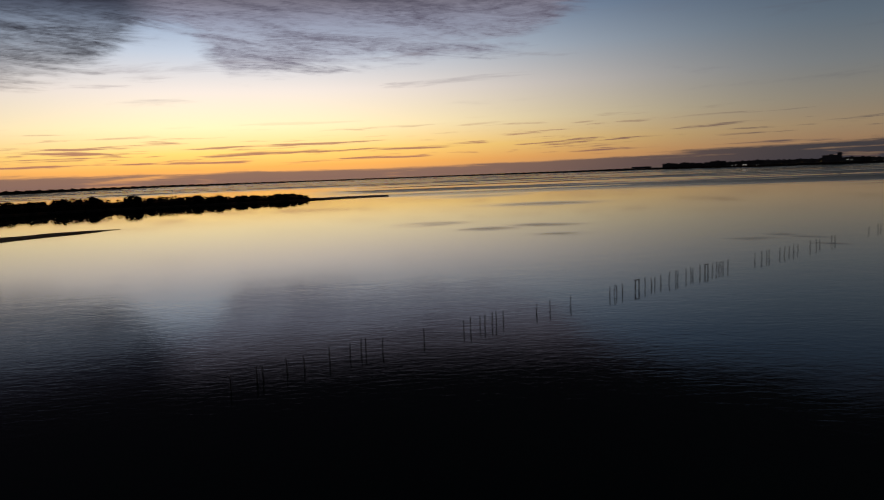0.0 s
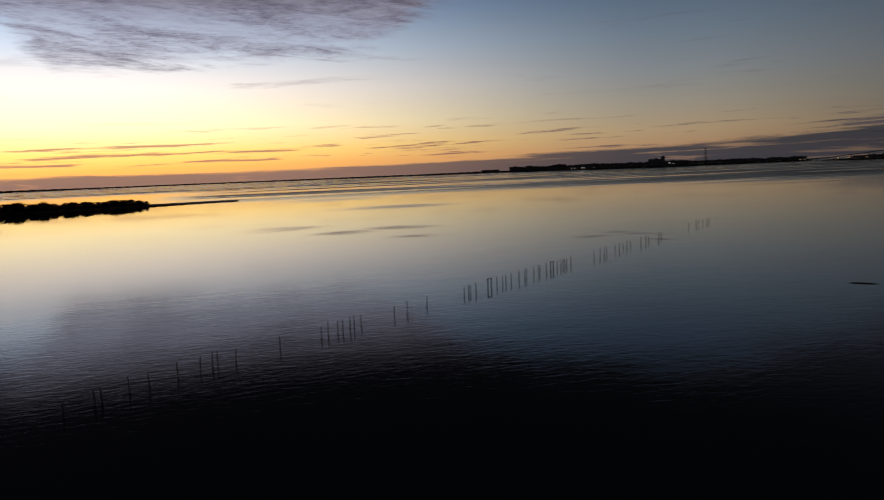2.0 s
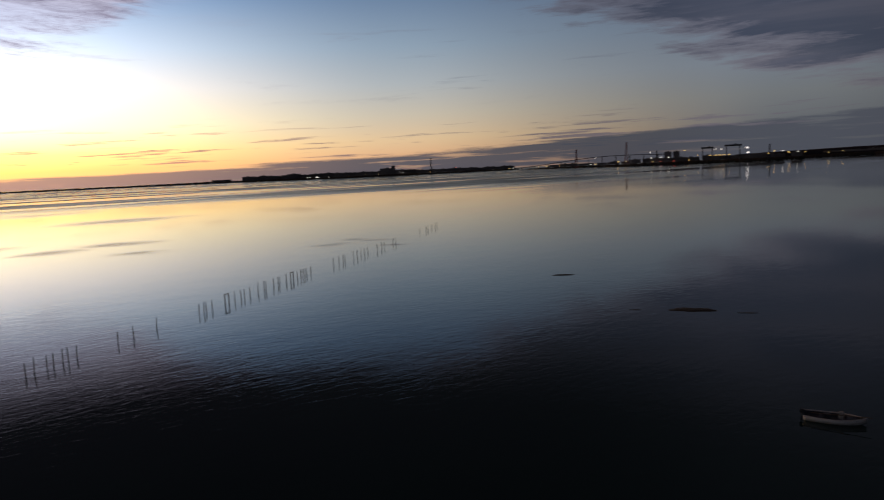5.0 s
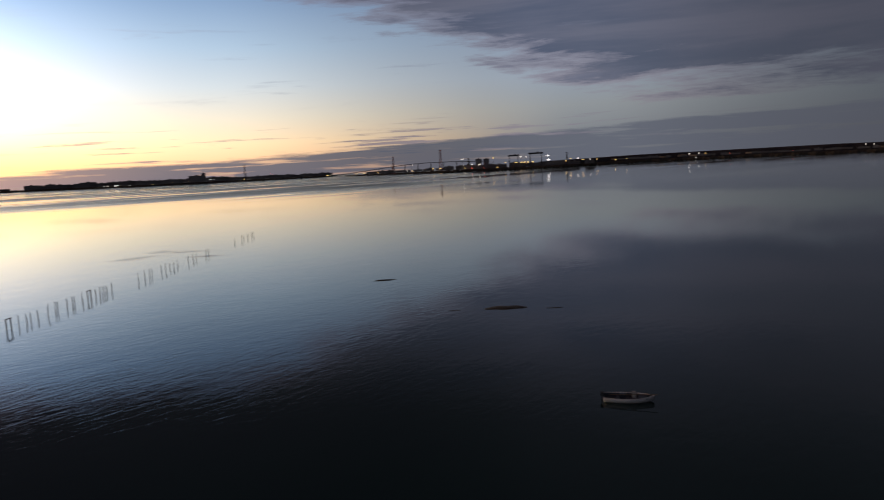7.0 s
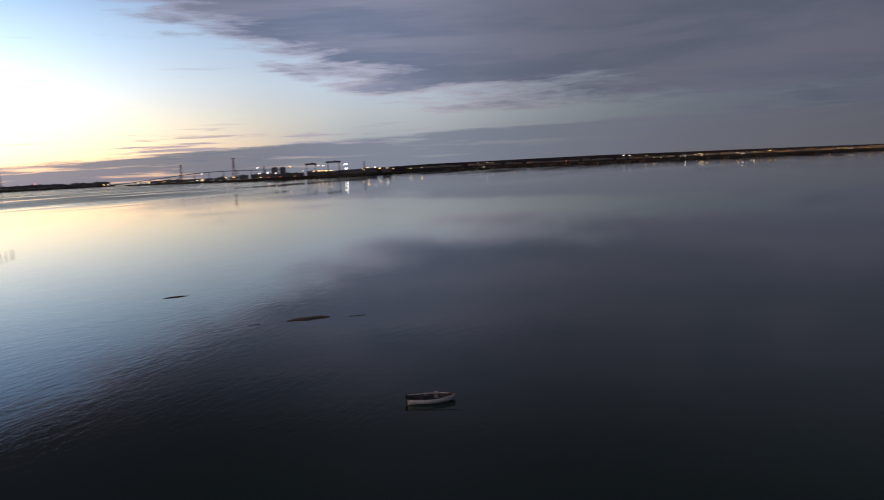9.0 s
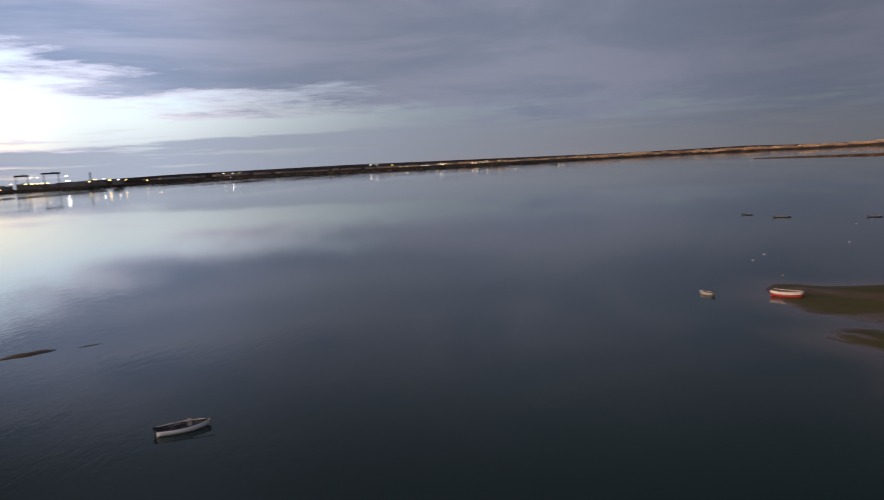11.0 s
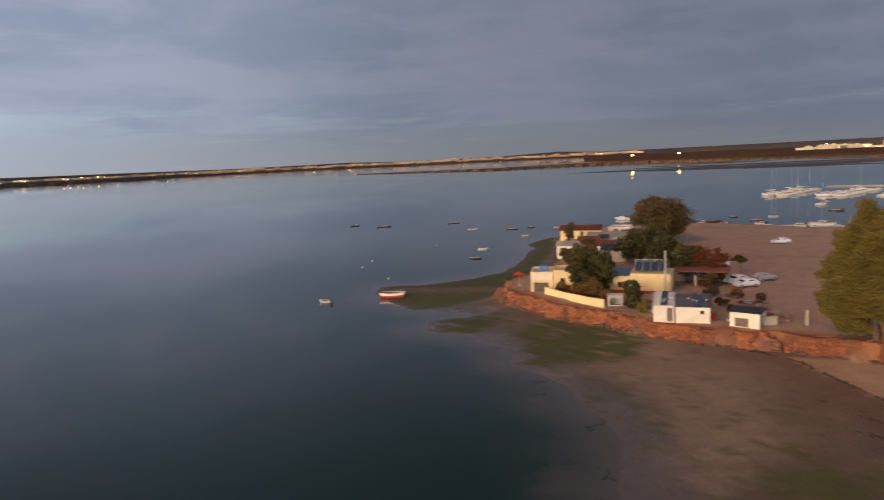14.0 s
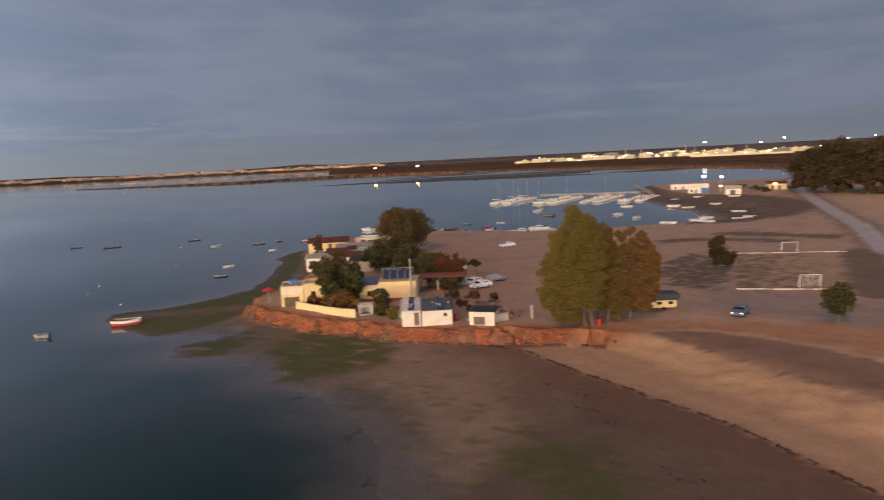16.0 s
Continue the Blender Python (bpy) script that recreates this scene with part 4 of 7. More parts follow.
def lamps():
    rng = random.Random(31)
    white, yellow, red = "white floodlight burning on a tall mast", "yellow sodium lamp burning on a mast", "red warning lamp on a mast"
    for a, d, h, m, s in ((-23.2, 2690, 9, 0, 1.6), (-23.45, 2690, 10, 0, 1.6), (-24.0, 2690, 10, 0, 2.6), (-24.15, 2690, 10, 0, 2.2), (-25.0, 2690, 8, 0, 1.4), (-30.9, 2790, 15, 0, 2.2), (-31.2, 2790, 13, 0, 1.6),
                          (-26.6, 2690, 8, 1, 1.0), (-28.0, 2760, 12, 1, 1.0), (-29.2, 2760, 11, 1, 1.0), (-33.5, 2850, 9, 1, 1.2), (-35.7, 2940, 24, 2, 1.6), (-40.2, 2960, 8, 1, 2.4), (-40.5, 2960, 8, 0, 1.8)):
        lamp_mast(a, d, h, (LAMP_WHITE, LAMP_YELLOW, LAMP_RED)[m], s, (white, yellow, red)[m])
    # along the bridge road and the docks
    for a, h, m, s in ((-42.6, 20, 1, 1.4), (-43.3, 19, 1, 1.4), (-44.4, 22, 1, 1.4), (-45.4, 18, 1, 1.6), (-46.9, 26, 0, 1.6), (-47.3, 24, 1, 1.8), (-49.1, 33, 1, 2.2), (-49.7, 33, 1, 2.0),
                       (-47.3, 48, 0, 1.4), (-51.8, 28, 1, 1.6), (-52.4, 28, 2, 1.8), (-53.4, 26, 2, 1.4), (-51.6, 58, 0, 1.8), (-51.7, 40, 0, 1.8), (-52.4, 41, 0, 2.2), (-53.0, 40, 0, 2.0),
                       (-54.2, 58, 1, 1.8), (-54.5, 28, 1, 1.6), (-55.2, 42, 1, 1.4), (-56.5, 58, 0, 1.6), (-56.9, 57, 0, 1.6), (-56.1, 40, 1, 2.2), (-56.5, 40, 1, 2.4), (-56.8, 40, 1, 2.4), (-57.1, 40, 1, 2.4),
                       (-57.5, 40, 1, 2.0), (-58.75, 58, 0, 3.0), (-58.8, 44, 0, 3.2), (-60.2, 38, 1, 1.8), (-60.6, 44, 1, 2.0), (-61.2, 44, 0, 1.8), (-61.6, 40, 1, 2.2), (-62.2, 40, 0, 1.8), (-62.7, 38, 1, 1.6),
                       (-64.2, 34, 1, 1.6), (-65.1, 36, 1, 1.4)):
        lamp_mast(a, 2410 if a < -47.5 else 2540, max(11, 1.1 * h - 20), LAMP_FLOOD if s >= 3 else (LAMP_WHITE, LAMP_YELLOW, LAMP_RED)[m], s * 1.15, (white, yellow, red)[m])
    # the east shore
    for a, h, m, s in ((-69.9, 26, 0, 2.0), (-70.6, 26, 0, 2.2), (-71.1, 25, 1, 2.0), (-70.4, 8, 0, 1.4), (-72.9, 20, 2, 1.4), (-77.2, 20, 2, 1.2), (-81.8, 30, 0, 2.0), (-82.3, 29, 0, 2.0), (-83.6, 26, 1, 2.0)):
        lamp_mast(a, 3050, h, (LAMP_WHITE, LAMP_YELLOW, LAMP_RED)[m], s, (white, yellow, red)[m])
    for _ in range(34):
        a = rng.uniform(-84, -103)
        lamp_mast(a, 3120 + max(0, -a - 93) * 95, rng.uniform(14, 24), LAMP_YELLOW if rng.random() < 0.6 else LAMP_WHITE, rng.uniform(0.9, 1.7), yellow if rng.random() < 0.6 else white)
    for _ in range(36):
        a = rng.uniform(-101, -136)
        lamp_mast(a, 4090, rng.uniform(10, 22), LAMP_YELLOW, rng.uniform(0.5, 1.2), yellow)
    for a, h in ((-135.35, 16.5), (-138.95, 16.5)):
        lamp_mast(a, 1330, h, LAMP_MARSH, 2.3, "bright yellow lamp standing at the marsh's edge")


lamps()


def lattice_tower(az, d, h, label, mat):
    t = thing("lattice_tower", label, "pylon", "lattice towers")
    t.matrix_world = pose(*pol(az, d), 2, 0, 0, az + 12)
    bm, n, w = bmesh.new(), 9, h * 0.075
    for k in range(n):
        z0, z1 = h * k / n, h * (k + 1) / n
        r0, r1 = w * (1 - 0.78 * k / n), w * (1 - 0.78 * (k + 1) / n)
        q = [(-1, -1), (1, -1), (1, 1), (-1, 1)]
        for i in range(4):
            (ax, ay), (bx_, by_) = q[i], q[(i + 1) % 4]
            tube(bm, (ax * r0, ay * r0, z0), (ax * r1, ay * r1, z1), 0.55, n=4)
            tube(bm, (ax * r0, ay * r0, z0), (bx_ * r1, by_ * r1, z1), 0.3, n=4)
            tube(bm, (ax * r1, ay * r1, z1), (bx_ * r1, by_ * r1, z1), 0.3, n=4)
    part("lattice", bm, mat, t)
    for k, zz in ((1.0, 0.97), (0.8, 0.85)):
        part("cross_arm", bx(bmesh.new(), -w * k, w * k, -0.6, 0.6, h * zz, h * zz + 1.4), mat, t)
    return t


lattice_tower(-33.6, 2960, 66, "grey lattice pylon over the far town", STEEL_DARK)
lattice_tower(-45.75, 2600, 66, "red lattice pylon beside the bridge", STEEL_RED)
lattice_tower(-49.75, 2440, 80, "tall red lattice pylon on the dock shore", STEEL_RED)
lattice_tower(-52.1, 2600, 48, "slim grey lattice mast by the docks", STEEL_DARK)
lattice_tower(-60.3, 2520, 50, "slim grey lattice mast by the docks", STEEL_DARK)


def bridge():
    """The long road bridge that climbs over the channel."""
    t = thing("road_bridge", "long dark road bridge climbing over the channel", "bridge")
    prof = [(-40.6, 9), (-42, 13), (-44, 23), (-45.5, 31), (-47, 37), (-48.5, 40), (-50.5, 40), (-52, 38), (-53.5, 36)]
    bm, n, rows = bmesh.new(), 60, []
    for i in range(n):
        a = -40.6 - 12.9 * i / (n - 1)
        z, d = interp(prof, a), 2700 - 8 * (i / n) * 20
        rows.append([bm.verts.new((*pol(a, d + dd), z + zz)) for dd, zz in ((0, 0), (12, 0), (12, -2.2), (0, -2.2))])
        if i:
            for j in range(4):
                bm.faces.new((rows[-2][j], rows[-2][(j + 1) % 4], rows[-1][(j + 1) % 4], rows[-1][j]))
    part("deck", bm, STEEL_DARK, t)
    for i in range(3, 58, 5):
        a = -40.6 - 12.9 * i / (n - 1)
        z, d = interp(prof, a), 2706 - 8 * (i / n) * 20
        part("pier", tube(bmesh.new(), (*pol(a, d), -1), (*pol(a, d), z - 2), 1.6, 1.3, 6), STEEL_DARK, t)


bridge()


def gantry(az, d, w, h, label):
    t = thing("gantry_crane", label, "crane", "dock cranes")
    t.matrix_world = pose(*pol(az, d), 3, 0, 0, az)
    for sx in (-1, 1):
        bm = bmesh.new()
        tube(bm, (sx * w / 2, -7, 0), (sx * w / 2 * 0.94, 0, h), 1.7, 1.2, 6)
        tube(bm, (sx * w / 2, 7, 0), (sx * w / 2 * 0.94, 0, h), 1.7, 1.2, 6)
        tube(bm, (sx * w / 2, -7, h * 0.3), (sx * w / 2, 7, h * 0.3), 0.9, n=6)
        part("leg", bm, STEEL_DARK, t)
    part("girder", bx(bmesh.new(), -w * 0.62, w * 0.62, -3.5, 3.5, h, h + 5.5), STEEL_DARK, t)
    part("trolley", bx(bmesh.new(), w * 0.1, w * 0.25, -3, 3, h + 5.5, h + 8), STEEL_DARK, t)


gantry(-57.75, 2440, 42, 48, "great black portal crane on the dock shore")
gantry(-55.9, 2480, 32, 44, "black portal crane on the dock shore")


def pier_post(az, d, h):
    t = thing("channel_pier", "dark concrete pier standing in the channel", "pier", "channel piers")
    t.matrix_world = pose(*pol(az, d), -1, 0, 0, az)
    part("shaft", bx(bmesh.new(), -3, 3, -3, 3, 0, h), STEEL_DARK, t)
    part("cap", bx(bmesh.new(), -5, 5, -4, 4, h, h + 2), STEEL_DARK, t)


pier_post(-36.6, 2760, 8)
pier_post(-38.1, 2740, 9)


def works():
    """The lit industrial works beyond the marsh."""
    rng = random.Random(77)
    for i in range(72):
        a = -147.5 - 25.5 * (i + rng.random()) / 72
        d = 2150 + 130 * rng.random()
        h = rng.uniform(4, 11) + (11 * rng.random() ** 2 if -153 > a > -164 else 0)
        lit = -150 > a > -170
        t = block("factory_hall", a, d, rng.uniform(14, 52), 24, h, HALL if rng.random() < 0.75 else TOWER, "pale factory hall lit by floodlights", "factory hall", "halls of the works", z0=4)
        # an added glowing strip on the front stands in for the floodlit wall
        if lit and rng.random() < 0.4:
            part("floodlit_glow_band", bx(bmesh.new(), -rng.uniform(3, 7), rng.uniform(3, 7), -12.6, -12.1, h * 0.15, h * rng.uniform(0.5, 0.85)), FLOODLIT_GLOW, t, "glowing band imitating floodlight on the hall wall")
    for a, h, w in ((-156.2, 34, 3), (-157.4, 26, 4), (-160.8, 40, 3), (-161.5, 30, 2.5), (-165.2, 28, 3)):
        t = thing("chimney", "grey factory chimney above the halls", "chimney", "factory chimneys")
        t.matrix_world = pose(*pol(a, 2240), 3)
        part("stack", tube(bmesh.new(), (0, 0, 0), (0, 0, h), w, w * 0.7, 12), TOWER, t)
    for _ in range(26):
        a = rng.uniform(-149, -172)
        lamp_mast(a, 2140, rng.uniform(9, 20), LAMP_WHITE if rng.random() < 0.6 else LAMP_YELLOW, rng.uniform(1.2, 2.0), "floodlight burning over the works")
    for a, h, s in ((-162.2, 42, 3.0), (-167.8, 44, 2.6), (-166.2, 34, 2.2), (-153.0, 16, 2.0), (-171.9, 34, 1.8), (-173.6, 38, 1.8), (-174.8, 32, 1.6)):
        lamp_mast(a, 2130, h, LAMP_WHITE, s, "tall floodlight mast over the works")
    for a, w in ((-164.8, 250), (-163.5, 160)):
        block("salt_heap_wall", a, 1950, w, 14, 3.5, HALL, "long pale wall on the marsh", "wall", "", z0=2.5)


works()


# ---- stakes in the bay ----
def zat(x, y):
    return float(height(np.array([x], float), np.array([y], float))[0])


def stakes():
    """Two kinds of old stakes, along one line across the shallows."""
    rng = random.Random(4)
    ux, uy = 0.768, 0.640
    made = []
    for v in range(4):
        h = (1.7, 1.95, 1.8, 2.05)[v]
        bm = bmesh.new()
        tube(bm, (0, 0, -1.2), (0.03 * (v - 1.5), 0, h * 0.55), 0.085, 0.075, 8)
        tube(bm, (0.03 * (v - 1.5), 0, h * 0.54), (0.05 * (v - 1), 0.03, h), 0.075, 0.06, 8)
        tube(bm, (0.05 * (v - 1), 0.03, h - 0.03), (0.05 * (v - 1), 0.03, h + 0.06), 0.09, 0.045, 8)
        made.append(bm)
    bases = []
    for bm in made:
        ob = part("stake", bm, STAKE)
        tagged(ob, "dark weathered wooden stake standing in shallow water", "stake", "stakes across the shallows")
        bases.append(ob)
    runs = [-14.8, -11.2, -10.3, -6.8, -4.1, 0.0, 3.5, 5.5, 6.4, 8.3, 15.9, 23.9, 25.3, 27.4, 28.5, 30.1, 31.1, 32.7, 40.8, 44.4, 49.9, 61.7, 63.2, 64.0, 65.9, 73.6, 76.0, 77.2, 79.3, 82.5, 85.1, 85.8,
            89.2, 91.3, 92.0, 95.1, 100.6, 102.3, 103.4, 104.5, 105.4, 107.6, 121.2, 124.9, 127.6, 129.0, 135.0, 137.6, 140.6, 143.3, 146.1, 154.0, 158.1, 160.4, 168.8, 171.4, 206.0, 214.9, 217.4, 222.8, 228.0, 230.8]
    for i, s in enumerate(runs):
        off = -2.1 if s > 8 else -1.0 + (s - 4) * 0.13
        if s > 190:
            off = 0.2
        x, y = -17.2 + ux * s - uy * off, 90.4 + uy * s + ux * off
        m = pose(x, y, 0, rng.uniform(-3, 3), rng.uniform(-3, 3), rng.uniform(0, 360))
        if i < 4:
            bases[i].matrix_world = m
        else:
            copy_thing(bases[rng.randrange(4)], m)
    for s in (70.2, 97.2):
        g = thing("stake_gate", "two dark stakes joined by a plank across their tops", "gate", "stake gates")
        x, y = -17.2 + ux * s + uy * 2.1, 90.4 + uy * s - ux * 2.1
        g.matrix_world = pose(x, y, 0, 0, 0, 40)
        for k in (0.0, 1.3):
            part("post", tube(bmesh.new(), (k, 0, -1), (k, 0, 1.85), 0.11, 0.10), STAKE, g)
        part("plank", bx(bmesh.new(), -0.25, 1.55, -0.09, 0.09, 1.85, 1.99), STAKE, g)


stakes()


# ---- boats ----
def hull_mesh(name, L, B, H, mat, parent, label="", sheer=0.35, z0=-0.15, stern=0.75, inside=None):
    """An open hull: outer skin, inner skin and gunwale, lofted from stern (x=-L/2) to bow."""
    bm, lb, rows, lining, n, sec = bmesh.new(), bmesh.new(), [], [], 13, 9
    for i in range(n):
        u = i / (n - 1)
        w = B / 2 * (stern + (1 - stern) * math.sin(min(u / 0.45, 1) * 1.5708)) * (1 - max(0, (u - 0.45) / 0.55) ** 2.2)
        top = H * (1 + sheer * (u - 0.35) ** 2 * 2.2)
        keel = z0 + H * 0.75 * max(0, (u - 0.72) / 0.28) ** 2
        row = []
        for j in range(sec):
            a = (j / (sec - 1) - 0.5) * math.pi
            row.append(Vector((-L / 2 + L * u, w * math.copysign(abs(math.sin(a)) ** 0.75, a), top - (top - keel) * abs(math.cos(a)) ** 0.8)))
        inner = [Vector((p.x * 0.985, p.y * 0.88, max(p.z, z0 + 0.22 * H ) if abs(p.y) < w * 0.98 else p.z)) for p in row]
        rows.append([bm.verts.new(p) for p in row] + [bm.verts.new(p) for p in (inner[-1], inner[0])])
        lining.append([lb.verts.new(p) for p in inner])
    for a, b in zip(rows, rows[1:]):
        for j in list(range(sec - 1)) + [sec - 1, sec + 1]:
            k = (j + 1) % (sec + 2)
            bm.faces.new((a[j], b[j], b[k], a[k]))
    bm.faces.new(rows[0][:sec])
    for a, b in zip(lining, lining[1:]):
        for j in range(sec - 1):
            lb.faces.new((a[j], a[j + 1], b[j + 1], b[j]))
    lb.faces.new(lining[0])
    bmesh.ops.remove_doubles(lb, verts=lb.verts, dist=0.004)
    if inside:
        part("lining", lb, inside, parent)
    else:
        lb.free()
    bmesh.ops.remove_doubles(bm, verts=bm.verts, dist=0.004)
    bmesh.ops.recalc_face_normals(bm, faces=bm.faces)
    for f in bm.faces:
        f.smooth = True
    return part(name, bm, mat, parent, label)


def open_boat(name, L, B, H, hull, rim, inside, label, group="", motor=True, boot=None, category="boat", cover=False):
    t = thing(name, label, category, group)
    hull_mesh("hull", L, B, H, hull, t, inside=inside)
    if boot:
        hull_mesh("waterline_band", L * 1.006, B * 1.02, H * 0.62, boot, t, "painted lower strakes", sheer=0.25)
    pts = []
    for s, steps in ((1, range(11)), (-1, range(9, -1, -1))):
        for i in steps:
            u = i / 10
            w = B / 2 * (0.75 + 0.25 * math.sin(min(u / 0.45, 1) * 1.5708)) * (1 - max(0, (u - 0.45) / 0.55) ** 2.2)
            pts.append((-L / 2 + L * u, s * w * 0.97, H * (1 + 0.35 * (u - 0.35) ** 2 * 2.2) + 0.02))
    part("gunwale", swept(bmesh.new(), pts, 0.05), rim, t)
    part("bottom_boards", bx(bmesh.new(), -L * 0.42, L * 0.28, -B * 0.3, B * 0.3, H * 0.22, H * 0.28), inside, t, "dark floor boards")
    for k in (-0.22, 0.08):
        part("thwart", bx(bmesh.new(), L * k - 0.13, L * k + 0.13, -B * 0.44, B * 0.44, H * 0.66, H * 0.74), inside, t)
    if cover:
        part("foredeck", bx(bmesh.new(), L * 0.2, L * 0.36, -B * 0.27, B * 0.27, H * 0.93, H * 1.02), inside, t)
    if motor:
        bm = bmesh.new()
        bx(bm, -L / 2 - 0.28, -L / 2 + 0.12, -0.17, 0.17, H + 0.02, H + 0.42, bevel=0.05)
        bx(bm, -L / 2 - 0.18, -L / 2 - 0.06, -0.06, 0.06, -0.3, H + 0.02)
        part("outboard_motor", bm, STEEL_DARK, t)
    return t


def place(t, x, y, z, rz, rx=0):
    t.matrix_world = pose(x, y, z, rx, 0, rz)
    return t


near_boat = place(open_boat("open_boat", 5.1, 2.3, 0.44, PVC, PVC, HULL_DARK, "white open fishing boat with a dark inside, moored", cover=True), 63.0, 29.4, 0, -63)
part("console", bx(bmesh.new(), 0.35, 0.75, -0.25, 0.2, 0.3, 1.0, bevel=0.05), GREYWALL, near_boat)
part("fish_box", bx(bmesh.new(), -0.9, -0.3, -0.5, 0.15, 0.3, 0.78, bevel=0.03), HULL_DARK, near_boat)
part("oar", tube(bmesh.new(), (-1.9, -0.5, 0.75), (2.9, -0.72, 0.95), 0.035, n=6), WOOD, near_boat)
place(open_boat("open_boat", 4.9, 1.8, 0.95, PVC, PVC, WOOD, "white boat with red lower strakes aground on the algae bank", boot=HULL_RED, motor=False), 111.6, -51.9, 0.02, -136, 4)
place(open_boat("dinghy", 2.5, 1.2, 0.36, GREYWALL, PVC, HULL_DARK, "small grey dinghy with a white rim moored alone", category="dinghy", motor=True), 116.6, -40.4, 0, 35)
for x, y, L, hull, rz, lab in ((239, -109, 6.6, HULL_WOOD, 160, "long tarred wooden boat at its mooring"), (227, -133.6, 5.0, HULL_DARK, 158, "black open boat at its mooring"), (201.5, -126, 4.4, PVC, 165, "white open boat with dark rim at its mooring"),
                               (189.8, -135, 4.6, HULL_WOOD, 150, "brown wooden boat at its mooring"), (141.4, -89, 3.9, HULL_DARK, 128, "dark blue rowing boat at its mooring"), (154.4, -99.7, 3.4, PVC, 145, "small white rowing boat at its mooring"),
                               (254, -103, 4.2, HULL_DARK, 160, "low dark boat at its mooring"), (170.5, -126, 2.8, PVC, 150, "pale small rowing boat at its mooring"), (189.5, -142.7, 3.0, HULL_DARK, 150, "little dark boat at its mooring"),
                               (180, -147.5, 4.6, PVC, 155, "white boat with red strakes near the bank"), (155.8, -206.4, 3.6, HULL_DARK, 150, "dark rowing boat in the cove"), (143, -201.4, 4.4, HULL_RED, 160, "dark red boat in the cove"),
                               (146, -215, 4.0, PVC, 150, "white rowing boat in the cove"), (141.8, -244, 4.6, HULL_DARK, 120, "dark boat in the cove"), (128, -292, 6.0, PVC, 160, "white launch in the cove")):
    place(open_boat("open_boat", L * 0.8, L * 0.27, 0.27, hull, PVC if hull is PVC else GREYWALL, HULL_DARK if hull is PVC else WOOD, lab, "moored boats", motor=L > 4, boot=HULL_RED if "red strakes" in lab else None), x, y, 0, math.degrees(math.atan2(-x, y)) + (rz - 150) * 0.6)


def buoy(x, y, mat, label):
    t = thing("buoy", label, "buoy", "mooring buoys")
    t.matrix_world = pose(x, y, 0)
    bm = bmesh.new()
    bmesh.ops.create_icosphere(bm, subdivisions=2, radius=0.19, matrix=Matrix.Translation((0, 0, 0.06)))
    part("float", bm, mat, t)
    part("ring", tube(bmesh.new(), (0, 0, 0.24), (0, 0, 0.34), 0.04), METAL, t)


for x, y in ((150, -62), (158, -68), (172, -95), (131, -60), (210, -118)):
    buoy(x, y, PVC, "small white mooring buoy on the water")


def cabin_boat(name, L, B, H, label, group, mast=0.0, hull=None):
    """A decked boat with a cabin; a mast if it sails."""
    t = thing(name, label, "sailing boat" if mast else "motor boat", group)
    hull_mesh("hull", L, B, H, hull or PVC, t, stern=0.8)
    bm, rows = bmesh.new(), []
    for i in range(9):
        u = i / 8
        w = B / 2 * (0.8 + 0.2 * math.sin(min(u / 0.45, 1) * 1.5708)) * (1 - max(0, (u - 0.45) / 0.55) ** 2.2) * 0.9
        z = H * (0.9 + 0.35 * (u - 0.35) ** 2 * 2)
        rows.append([bm.verts.new((-L / 2 * 0.97 + L * 0.96 * u, s * w, z + (0.05 if s == 0 else 0))) for s in (-1, 0, 1)])
    for a, b in zip(rows, rows[1:]):
        for j in (0, 1):
            bm.faces.new((a[j], b[j], b[j + 1], a[j + 1]))
    part("deck", bm, PVC, t)
    part("cabin", bx(bmesh.new(), -L * 0.12, L * 0.2, -B * 0.3, B * 0.3, H * 0.9, H * 0.9 + L * 0.11, bevel=0.12), PVC, t)
    part("cabin_window", bx(bmesh.new(), -L * 0.08, L * 0.16, -B * 0.305, B * 0.305, H * 0.9 + L * 0.045, H * 0.9 + L * 0.085), GLASS, t, "dark cabin window")
    if mast:
        part("mast", tube(bmesh.new(), (L * 0.06, 0, H), (L * 0.06, 0, H + mast), 0.05, 0.03, 6), METAL, t)
        part("boom", tube(bmesh.new(), (L * 0.05, 0, H + 1.4), (-L * 0.36, 0, H + 1.4), 0.12, n=6), PVC, t, "boom with furled sail")
    else:
        part("windscreen", bx(bmesh.new(), L * 0.2, L * 0.22, -B * 0.27, B * 0.27, H * 0.95, H * 0.95 + L * 0.12), GLASS, t)
    return t


